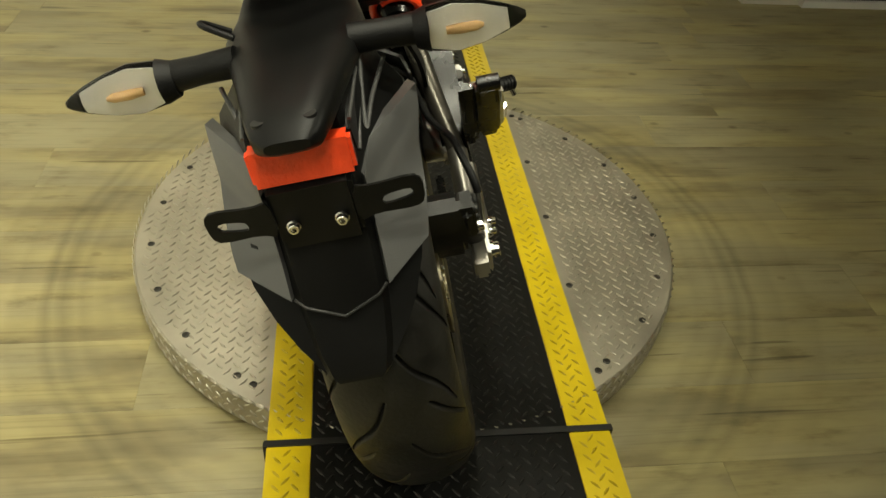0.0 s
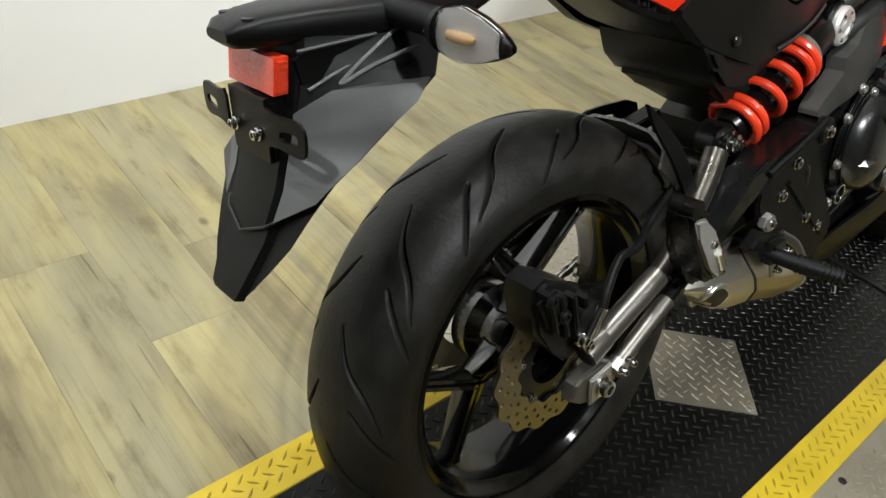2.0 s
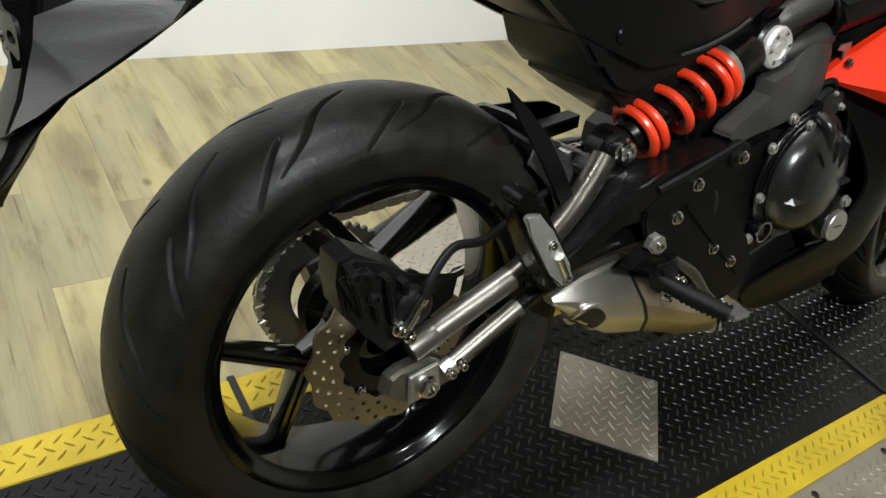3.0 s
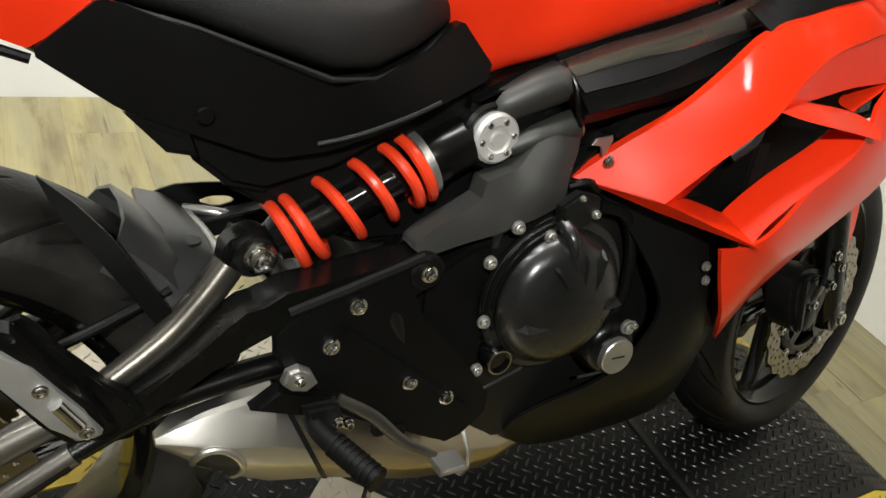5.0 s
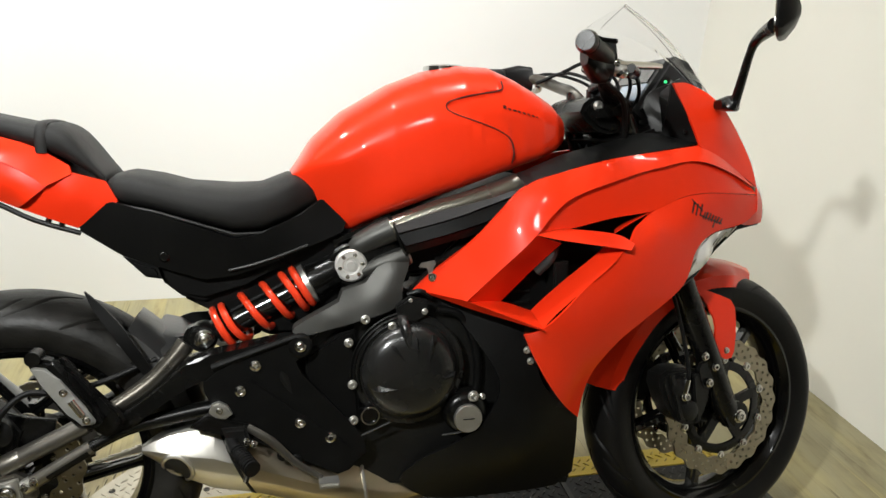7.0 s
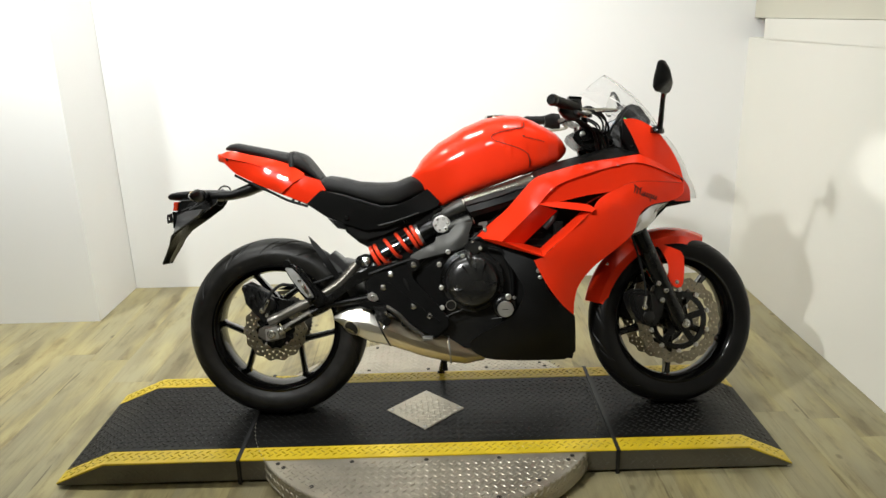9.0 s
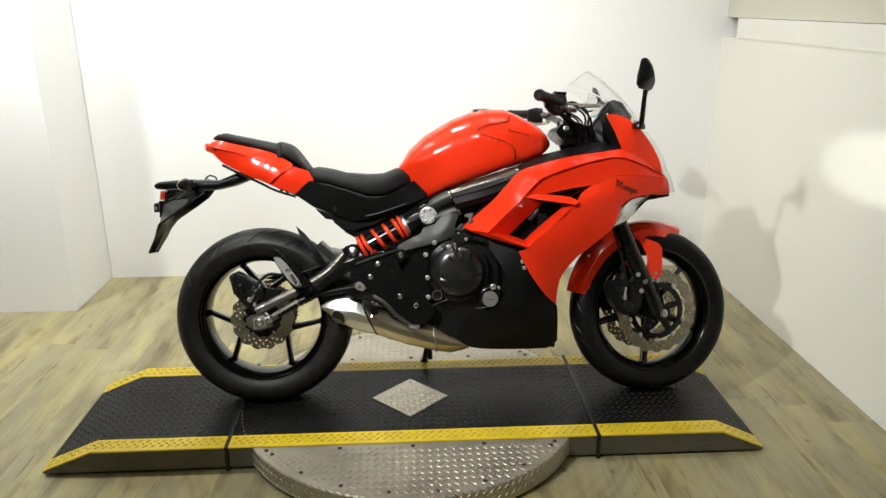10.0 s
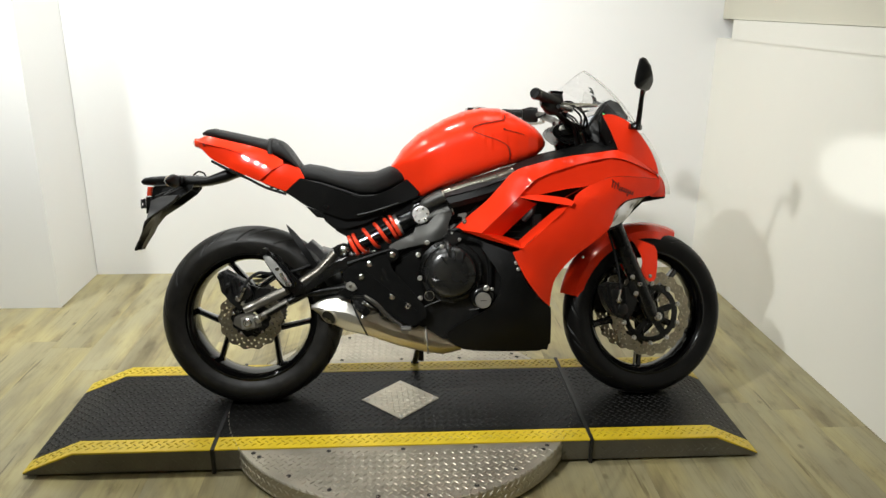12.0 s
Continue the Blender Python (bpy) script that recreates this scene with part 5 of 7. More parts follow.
for k, (w, h) in enumerate(((0.006, 0.006), (0.006, 0.003), (0.007, 0.003), (0.006, 0.003), (0.006, 0.003), (0.006, 0.003), (0.006, 0.003), (0.004, 0.003))):
    x = 0.868 + k * 0.0096
    z = 0.945 - k * 0.0024
    word.add([(x, tank_skin(x, z, 0.0008), z), (x + w, tank_skin(x + w, z - 0.002, 0.0008), z - 0.002), (x + w, tank_skin(x + w, z + h - 0.002, 0.0008), z + h - 0.002), (x, tank_skin(x, z + h, 0.0008), z + h)], [(0, 1, 2, 3)])
part("tank_marking", word, INK, tank, "row of small dark bars", 0)

SEAT = ((0.176, 0.785, 0.822, 0.090), (0.190, 0.780, 0.832, 0.102), (0.210, 0.774, 0.836, 0.110), (0.257, 0.764, 0.828, 0.118), (0.306, 0.748, 0.814, 0.122), (0.385, 0.722, 0.808, 0.124), (0.434, 0.722, 0.809, 0.116), (0.484, 0.740, 0.828, 0.100), (0.505, 0.752, 0.826, 0.088), (0.528, 0.766, 0.808, 0.074), (0.545, 0.778, 0.790, 0.055))
sx = [s[0] for s in SEAT]
rings = []
for x in np.concatenate((np.linspace(0.176, 0.21, 6), np.linspace(0.225, 0.50, 18), np.linspace(0.512, 0.545, 6))):
    zb, zt, w = (float(np.interp(x, sx, [s[i] for s in SEAT])) for i in (1, 2, 3))
    rings.append(oval(float(x), zb, zt, w, 0, 3.4, 36, 0, 1.02))
seat = part("rider_seat", loft(rings), VINYL, bike, "black vinyl rider seat", 50)
piping = [(x, -float(np.interp(x, sx, [s[3] for s in SEAT])) * 0.985, float(np.interp(x, sx, [s[1] for s in SEAT])) + 0.004) for x in np.linspace(0.19, 0.54, 30)]
part("seat_piping", tube(piping, 0.0028, 6), SEAL, seat)
PILL = ((-0.152, 0.935, 0.944, 0.040), (-0.135, 0.930, 0.954, 0.056), (-0.110, 0.924, 0.958, 0.066), (-0.043, 0.908, 0.944, 0.078), (0.015, 0.890, 0.931, 0.088), (0.080, 0.868, 0.917, 0.098), (0.088, 0.862, 0.921, 0.100), (0.105, 0.856, 0.920, 0.101), (0.122, 0.848, 0.910, 0.101), (0.140, 0.838, 0.888, 0.100), (0.160, 0.825, 0.858, 0.098), (0.178, 0.812, 0.832, 0.094))
px_ = [s[0] for s in PILL]
rings = []
for x in np.concatenate((np.linspace(-0.152, -0.11, 6), np.linspace(-0.09, 0.075, 10), np.linspace(0.08, 0.178, 14))):
    zb, zt, w = (float(np.interp(x, px_, [s[i] for s in PILL])) for i in (1, 2, 3))
    rings.append(oval(float(x), zb, zt, w, 0, 3.2, 36, 0, 1.0))
part("pillion_seat", loft(rings), VINYL, bike, "black vinyl pillion seat with a raised hump", 45)
strap = [(0.084 + dx, y, z) for dx, y, z in [(0, -0.1, 0.868), (0, -0.098, 0.9), (0, -0.08, 0.917), (0, 0, 0.922), (0, 0.08, 0.917), (0, 0.098, 0.9), (0, 0.1, 0.868)]]
part("seat_strap", tube(strap, 0.009, 8, flat=0.35, smooth=4), VINYL, bike, "black seat strap")

TAIL_TOP = [(-0.166, 0.917, 0.060), (-0.149, 0.925, 0.064), (-0.124, 0.929, 0.070), (-0.060, 0.914, 0.080), (0.014, 0.897, 0.090), (0.073, 0.878, 0.098), (0.125, 0.847, 0.102), (0.181, 0.822, 0.104)]
TAIL_RIDGE = [(-0.150, 0.908, 0.078), (-0.060, 0.886, 0.096), (0.014, 0.860, 0.108), (0.062, 0.836, 0.116), (0.090, 0.814, 0.122)]
TAIL_FOOT = [(-0.156, 0.892, 0.064), (-0.116, 0.854, 0.074), (-0.064, 0.826, 0.084), (0.040, 0.779, 0.098)]
for s in (-1, 1):
    tp = part("tail_panel", patch(TAIL_RIDGE + [(0.130, 0.834, 0.112)] + TAIL_TOP[:-1][::-1], [(0.010, 0.880, 0.104), (-0.080, 0.906, 0.088)], 0.008, s, 0.010, 0.03), RED, bike, "glossy red tail panel", 30)
    part("tail_flank", patch([(x, z - 0.001, d - 0.007) for x, z, d in TAIL_RIDGE] + [(0.054, 0.785, 0.112)] + TAIL_FOOT[::-1], [(-0.020, 0.838, 0.104), (0.030, 0.815, 0.111), (-0.090, 0.872, 0.086)], 0.006, s, 0.010, 0.03), RED, tp, "", 30)
    part("tail_end", patch([(0.088, 0.815, 0.110), (0.130, 0.836, 0.109), (0.181, 0.821, 0.108), (0.199, 0.787, 0.112), (0.132, 0.743, 0.104), (0.040, 0.779, 0.096)], [(0.120, 0.795, 0.116)], 0.006, s, 0.010, 0.03), RED, tp, "", 30)
    part("tail_trim", tube([(-0.118, s * 0.066, 0.846), (-0.064, s * 0.074, 0.818), (0.007, s * 0.084, 0.785), (0.064, s * 0.090, 0.756), (0.134, s * 0.096, 0.733)], 0.0045, 8, smooth=3), PLASTIC, tp)
    bolt(-0.138, s * 0.080, 0.900, 0.004, tp, CAST, 0.003, s)
rings = []
for x, zb, zt, w in ((-0.182, 0.905, 0.925, 0.03), (-0.150, 0.884, 0.922, 0.052), (-0.06, 0.826, 0.905, 0.072), (0.08, 0.760, 0.860, 0.090), (0.19, 0.70, 0.80, 0.096), (0.30, 0.66, 0.76, 0.100), (0.45, 0.68, 0.745, 0.095), (0.56, 0.70, 0.74, 0.07)):
    rings.append(oval(x, zb, zt, w, 0, 4, 24))
part("tail_core", loft(rings), PLASTIC, bike, "black plastic under the seats")
part("tail_light", loft([oval(-0.190, 0.902, 0.920, 0.020, 0, 3, 20), oval(-0.178, 0.892, 0.926, 0.045, 0, 3, 20), oval(-0.155, 0.885, 0.925, 0.055, 0, 3, 20)]), REFLECTOR, bike, "red tail light")
cover_depth = bend([(0.133, 0.741, 0.112), (0.187, 0.785, 0.120), (0.313, 0.745, 0.126), (0.42, 0.718, 0.122), (0.538, 0.767, 0.085), (0.581, 0.738, 0.085), (0.576, 0.72, 0.092), (0.483, 0.685, 0.112), (0.387, 0.655, 0.112), (0.245, 0.675, 0.108)])
for s in (-1, 1):
    part("seat_side_cover", panel([(0.133, 0.741), (0.186, 0.788), (0.250, 0.768), (0.313, 0.746), (0.388, 0.718), (0.430, 0.726), (0.500, 0.754), (0.542, 0.782), (0.584, 0.738), (0.578, 0.721), (0.483, 0.685), (0.387, 0.652), (0.330, 0.646), (0.245, 0.676), (0.198, 0.695)], cover_depth, 0.02, (), 0.014, s, 1, None, 0.07), PLASTIC, bike, "black side cover under the seat")
part("battery_box", prism([(0.245, 0.680), (0.262, 0.640), (0.292, 0.614), (0.330, 0.604), (0.400, 0.640), (0.480, 0.66), (0.45, 0.70), (0.28, 0.72)], -0.095, 0.095, 0.008), PLASTIC, bike, "black battery box")
part("seat_lock", prism([(0.20, 0.692), (0.255, 0.672), (0.262, 0.650), (0.235, 0.655)], -0.112, -0.095, 0.005), PLASTIC, bike)
part("seat_lock_barrel", lathe([(0.009, -0.100), (0.009, -0.114), (0.007, -0.116), (0.002, -0.116)], 18, (0.268, 0, 0.690), closed=False, capped=True), SATIN, bike, "small key lock under the seat")
part("cover_seam", tube([(0.374, -0.117, 0.662), (0.416, -0.119, 0.671), (0.470, -0.116, 0.687), (0.512, -0.108, 0.701)], 0.0024, 8, smooth=4), GREY_PLASTIC, bike, "pale edge of the side cover")
for x, z in ((0.088, 0.764), (0.108, 0.756)):
    part("luggage_hook", tube([(x, -0.09, z), (x - 0.004, -0.094, z - 0.012)], 0.005, 8), PLASTIC, bike)

# -- tail arm, plate bracket, signals --
rings = []
for x, zb, zt, w in ((-0.370, 0.772, 0.782, 0.018), (-0.362, 0.766, 0.789, 0.027), (-0.340, 0.764, 0.794, 0.034), (-0.300, 0.763, 0.797, 0.043), (-0.240, 0.760, 0.799, 0.056), (-0.185, 0.758, 0.797, 0.066), (-0.140, 0.762, 0.795, 0.060), (-0.090, 0.773, 0.815, 0.048), (-0.050, 0.788, 0.830, 0.044), (0.0, 0.805, 0.845, 0.040)):
    rings.append(oval(x, zb, zt, w, 0, 3.2, 28))
tail_arm = part("tail_arm", loft(rings), PLASTIC, bike, "black plastic tail arm")
for s in (-1, 1):
    part("arm_plug", lathe([(0.0055, 0), (0.0055, 0.003), (0.002, 0.003)], 14, closed=False, capped=True).turn(pose(-0.350, s * 0.020, 0.788, 90, 0, 0)), SEAL, tail_arm)
part("reflector", prism([(-0.346, 0.729), (-0.332, 0.729), (-0.328, 0.760), (-0.342, 0.760)], -0.043, 0.043, 0.003), REFLECTOR, bike, "rectangular red rear reflector")
rows = []
for zr, xr, xf, zf, w, c in ((0.772, -0.318, -0.178, 0.776, 0.060, 0.034), (0.755, -0.321, -0.186, 0.752, 0.068, 0.035), (0.728, -0.328, -0.208, 0.731, 0.088, 0.036), (0.690, -0.336, -0.257, 0.696, 0.088, 0.036), (0.665, -0.344, -0.294, 0.672, 0.087, 0.036),
                             (0.645, -0.350, -0.320, 0.655, 0.084, 0.036), (0.620, -0.359, -0.343, 0.628, 0.077, 0.036), (0.596, -0.370, -0.360, 0.598, 0.065, 0.034), (0.568, -0.388, -0.376, 0.572, 0.049, 0.030), (0.546, -0.400, -0.389, 0.549, 0.032, 0.024), (0.540, -0.401, -0.392, 0.543, 0.026, 0.020)):
    rows.append([(xr, -c, zr), (xr, c, zr), (xr + 0.007, c + 0.006, zr), (xf - 0.003, w, zf), (xf, w - 0.001, zf), (xf, w - 0.005, zf), (xr + 0.024, c - 0.003, zr + 0.002), (xr + 0.020, 0, zr + 0.002), (xr + 0.024, -c + 0.003, zr + 0.002), (xf, -w + 0.005, zf), (xf, -w + 0.001, zf), (xf - 0.003, -w, zf), (xr + 0.007, -c - 0.006, zr)])
rear_fender = part("rear_fender", loft(rows), PLASTIC, bike, "angular black plastic rear mudguard", 20)
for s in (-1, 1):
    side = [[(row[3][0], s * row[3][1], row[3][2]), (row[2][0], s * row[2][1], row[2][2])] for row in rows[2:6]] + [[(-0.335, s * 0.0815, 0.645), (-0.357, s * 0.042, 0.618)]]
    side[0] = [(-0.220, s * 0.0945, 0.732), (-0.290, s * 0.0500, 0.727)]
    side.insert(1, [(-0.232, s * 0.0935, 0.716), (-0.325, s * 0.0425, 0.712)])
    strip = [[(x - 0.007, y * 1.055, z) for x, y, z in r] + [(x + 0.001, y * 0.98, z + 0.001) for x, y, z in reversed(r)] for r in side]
    # the lit look of the mudguard's sides is coloured in by this paler shell
    part("fender_shell", loft(strip), SHEEN_GREY, rear_fender, "side shell, coloured grey for the sheen on the black plastic", 20)
    part("crease", tube([(-0.290, s * 0.0510, 0.728), (-0.262, s * 0.0525, 0.748), (-0.224, s * 0.0560, 0.772)], 0.0022, 8, smooth=3), SHEEN_GREY, rear_fender)
    part("crease", tube([(-0.290, s * 0.0510, 0.728), (-0.255, s * 0.0610, 0.744), (-0.215, s * 0.0760, 0.758)], 0.0022, 8, smooth=3), SHEEN_GREY, rear_fender)
    part("reflector_bracket", panel([(-0.326, 0.764), (-0.240, 0.770), (-0.258, 0.752), (-0.318, 0.727)], lambda x, z: 0.043 + 0.10 * (x + 0.326), 0.004, (), 0.012, s), PLASTIC, rear_fender)
    for x0, z0, x1, z1 in ((-0.322, 0.763, -0.246, 0.768), (-0.315, 0.729, -0.262, 0.750)):
        part("crease", tube([(x0, s * (0.0435 + 0.10 * (x0 + 0.326)), z0), (x1, s * (0.0435 + 0.10 * (x1 + 0.326)), z1)], 0.0018, 8), SHEEN_GREY, rear_fender)
spine = [[(row[2][0], row[2][1], row[2][2]), (row[1][0], row[1][1], row[1][2]), (mx, 0, mz), (row[1][0], -row[1][1], row[1][2]), (row[2][0], -row[2][1], row[2][2])]
         for row, (mx, mz) in zip(rows[1:6], ((-0.3225, 0.755), (-0.330, 0.728), (-0.339, 0.690), (-0.347, 0.665), (-0.3535, 0.642)))]
spine.append([(-0.357, 0.042, 0.618), (-0.364, 0.034, 0.612), (-0.371, 0, 0.600), (-0.364, -0.034, 0.612), (-0.357, -0.042, 0.618)])
part("fender_spine", loft([[(x - 0.003, y, z) for x, y, z in r] + [(x + 0.001, y * 0.98, z + 0.001) for x, y, z in reversed(r)] for r in spine]), PLASTIC, rear_fender, "black plastic spine ending in a point", 20)
part("spine_edge", tube([(-0.361, 0.042, 0.617), (-0.368, 0.033, 0.611), (-0.375, 0, 0.599), (-0.368, -0.033, 0.611), (-0.361, -0.042, 0.617)], 0.0015, 8), GREY_PLASTIC, rear_fender)
holder = part("plate_bracket", block(-0.352, -0.330, -0.036, 0.036, 0.668, 0.726, 0.004), PLASTIC, bike, "black number plate bracket with slotted ears")
for s in (-1, 1):
    ear = [(0.034, 0.684), (0.048, 0.690), (0.084, 0.686), (0.091, 0.692), (0.092, 0.712), (0.084, 0.719), (0.050, 0.718), (0.034, 0.722)]
    slot = [(0.056, 0.700), (0.059, 0.696), (0.080, 0.698), (0.083, 0.702), (0.080, 0.707), (0.059, 0.706)]
    g = panel(ear, lambda x, z: 0.0, 0.003, [slot], 0.012, 1, 1)
    g.v = [(-0.352 + y + 0.10 * max(0, x - 0.045) - 0.02 * 0, s * x, z) for x, y, z in g.v]
    part("bracket_ear", g, PLASTIC, holder)
    b = bolt(-0.353, s * 0.0205, 0.693, 0.0062, bike, CHROME, 0.008)
    b.rotation_euler = (0, 0, radians(-90))
for s in (-1, 1):
    stalk = part("turn_signal", tube([(-0.225, s * 0.050, 0.785), (-0.223, s * 0.085, 0.783), (-0.220, s * 0.120, 0.780)], [0.014, 0.013, 0.015], 14, smooth=4), SOFT_RUBBER, bike, "turn signal with a clear lens on a rubber stalk")
    halves = ([], [])
    for t, w, h in ((0.0, 0.012, 0.012), (0.008, 0.019, 0.020), (0.030, 0.021, 0.023), (0.052, 0.018, 0.019), (0.072, 0.012, 0.013), (0.086, 0.006, 0.007), (0.092, 0.002, 0.003)):
        for half, d, k in zip(halves, (-1, 1), (1.0, 0.8)):
            half.append([(-0.222 - 0.10 * t + d * (0.0006 + k * w * math.sin(a)), s * (0.114 + t), 0.779 + h * math.cos(a)) for a in np.linspace(0, math.pi, 14)])
    part("lens", loft(halves[0]), LENS, stalk, "clear ribbed lens")
    part("housing", loft(halves[1]), PLASTIC, stalk, "black housing behind the lens")
    part("collar", tube([(-0.2215, s * 0.108, 0.779), (-0.2222, s * 0.121, 0.779)], [0.016, 0.0205], 18), SOFT_RUBBER, stalk, "black collar")
    plate = [[(-0.2235 - 0.10 * t + dx, s * (0.114 + t), 0.779 + h * math.cos(a)) for dx, a in ((0, 0.0), (0, math.pi / 2), (0, math.pi), (-0.0015, math.pi), (-0.0045, math.pi / 2), (-0.0015, 0.0))] for t, h in ((0.006, 0.014), (0.030, 0.019), (0.054, 0.015), (0.076, 0.008))]
    part("reflector_bowl", loft(plate), BOWL, stalk, "bright reflector inside the lens")
    part("bulb", tube([(-0.2325, s * 0.136, 0.779), (-0.2340, s * 0.148, 0.779), (-0.2345, s * 0.162, 0.779), (-0.2345, s * 0.168, 0.779)], [0.0032, 0.0042, 0.0038, 0.0016], 14), AMBER, stalk, "amber bulb")
part("signal_wire", tube([(-0.21, 0.05, 0.80), (-0.20, 0.075, 0.812), (-0.18, 0.078, 0.806), (-0.17, 0.06, 0.79)], 0.003, 8, smooth=5), SOFT_RUBBER, bike)
wire = smooth_path([(-0.19, -0.06, 0.775), (-0.185, -0.065, 0.750), (-0.172, -0.066, 0.742), (-0.160, -0.064, 0.755), (-0.160, -0.06, 0.775)], 6)
part("wire_loop", tube(wire, 0.0018, 6), SOFT_RUBBER, bike)

# -- rear hugger --
hug = []
for a in np.linspace(14, 52, 12):
    r = 0.326
    ca, sa = math.cos(radians(a)), math.sin(radians(a))
    sec = []
    for y, d in ((-0.088, -0.040), (-0.080, -0.012), (-0.05, 0.006), (0, 0.010), (0.05, 0.006), (0.080, -0.012), (0.088, -0.040), (0.084, -0.040), (0.076, -0.014), (0.046, 0.002), (0, 0.006), (-0.046, 0.002), (-0.076, -0.014), (-0.084, -0.040)):
        sec.append((RC[0] + (r + d) * ca, y, RC[2] + (r + d) * sa))
    hug.append(sec)
hugger = part("rear_hugger", loft(hug), SHEEN_GREY, bike, "black plastic rear hugger")
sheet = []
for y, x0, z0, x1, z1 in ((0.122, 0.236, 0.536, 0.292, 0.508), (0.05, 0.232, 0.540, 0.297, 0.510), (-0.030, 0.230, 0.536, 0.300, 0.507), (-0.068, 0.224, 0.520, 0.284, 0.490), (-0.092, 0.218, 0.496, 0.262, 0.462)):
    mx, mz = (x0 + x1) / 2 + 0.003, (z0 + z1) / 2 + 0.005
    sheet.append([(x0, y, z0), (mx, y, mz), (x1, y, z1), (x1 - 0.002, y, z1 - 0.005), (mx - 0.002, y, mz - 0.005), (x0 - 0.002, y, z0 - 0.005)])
part("hugger_plate", loft(sheet), SHEEN_GREY, hugger, "grey sloping front of the hugger", 30)
part("plate_recess", lathe([(0.013, -0.002), (0.013, 0.0015), (0.010, 0.002), (0.003, -0.001)], 18, closed=False, capped=True).turn(pose(0.272, -0.020, 0.524, -90 + 0, 0, 0)), SEAL, hugger)
part("arm_brace", tube([(0.294, 0.120, 0.506), (0.330, 0.098, 0.505), (0.360, 0.098, 0.492), (0.382, 0.095, 0.474)], [0.006, 0.007, 0.007, 0.006], 12, smooth=4), ALLOY, arm, "cast alloy swingarm brace")
part("arm_brace", tube([(0.296, 0.110, 0.503), (0.304, 0.050, 0.503), (0.304, -0.030, 0.508)], 0.0055, 12, smooth=3), ALLOY, arm, "cast alloy swingarm brace")
part("brace_tube", tube([(0.335, 0.075, 0.490), (0.385, 0.085, 0.462)], 0.012, 16), STEEL, arm)
part("hugger_fin", panel([(0.129, 0.632), (0.142, 0.600), (0.170, 0.558), (0.200, 0.512), (0.222, 0.478), (0.238, 0.490), (0.214, 0.530), (0.186, 0.574), (0.158, 0.606)], bend([(0.128, 0.63, 0.088), (0.18, 0.56, 0.104), (0.216, 0.48, 0.108), (0.236, 0.54, 0.112), (0.20, 0.60, 0.098)]), 0.006, (), 0.012, -1, 1, None, 0.08), PLASTIC, hugger)
part("chain_guard_plate", panel([(0.235, 0.512), (0.262, 0.528), (0.293, 0.537), (0.414, 0.531), (0.431, 0.486), (0.387, 0.472), (0.300, 0.480)], lambda x, z: 0.130, 0.004, [[(0.311, 0.511), (0.327, 0.517), (0.352, 0.516), (0.361, 0.508), (0.336, 0.501)]], 0.012, 1), PLASTIC, bike, "black chain guard plate with an oval hole")

# -- fairing: faceted red patches, each from its edge points (ahead, up, out) --


BAND_TOP = [(0.702, 0.612, 0.121), (0.750, 0.657, 0.140), (0.805, 0.705, 0.165), (0.851, 0.756, 0.180), (0.900, 0.806, 0.188), (0.972, 0.830, 0.186), (1.067, 0.852, 0.184), (1.164, 0.865, 0.180), (1.249, 0.876, 0.176)]
BAND_LOW = [(0.786, 0.601, 0.196), (0.846, 0.661, 0.213), (0.906, 0.721, 0.226), (0.938, 0.756, 0.222), (0.976, 0.785, 0.219), (1.061, 0.814, 0.216), (1.156, 0.838, 0.212), (1.233, 0.847, 0.206), (1.316, 0.823, 0.188), (1.391, 0.792, 0.156)]
RECESS = [(0.907, 0.721, 0.216), (0.975, 0.727, 0.205), (1.065, 0.745, 0.202), (1.143, 0.756, 0.204), (1.200, 0.780, 0.206), (1.255, 0.787, 0.201), (1.330, 0.783, 0.184), (1.395, 0.778, 0.157)]
LOWER = [(0.914, 0.551, 0.238), (0.995, 0.622, 0.240), (1.074, 0.694, 0.238), (1.100, 0.728, 0.224), (1.143, 0.755, 0.206), (1.200, 0.779, 0.207), (1.255, 0.786, 0.202), (1.330, 0.782, 0.185), (1.397, 0.776, 0.158), (1.397, 0.743, 0.158), (1.364, 0.722, 0.165), (1.282, 0.708, 0.190), (1.241, 0.678, 0.200), (1.214, 0.613, 0.205),
         (1.143, 0.553, 0.202), (1.087, 0.509, 0.198), (1.042, 0.451, 0.185), (1.029, 0.400, 0.168), (1.027, 0.343, 0.149), (0.986, 0.381, 0.178), (0.943, 0.436, 0.204), (0.909, 0.494, 0.212), (0.888, 0.538, 0.216)]
LOWER_IN = [(1.061, 0.587, 0.231), (0.985, 0.532, 0.232), (1.152, 0.680, 0.228), (1.132, 0.727, 0.228), (1.230, 0.744, 0.211)]
lower_skin = bend(LOWER + LOWER_IN, 2e-6)
MARK = ((0.002, 0.022, 0.004, 0.004), (0.010, 0.022, 0.004, 0.002), (0.020, 0.022, 0.004, 0.004), (0.028, 0.013, 0.003, 0.0), (0.034, 0.014, 0.005, 0.0), (0.043, 0.014, 0.004, 0.0), (0.051, 0.013, 0.004, 0.0), (0.058, 0.022, 0.004, -0.010), (0.066, 0.012, 0.005, 0.0), (0.075, 0.011, 0.004, 0.0))
signal_edge = [(1.215, 0.610, 0.196), (1.240, 0.672, 0.192), (1.285, 0.704, 0.182), (1.350, 0.714, 0.164), (1.311, 0.672, 0.152), (1.260, 0.623, 0.166)]

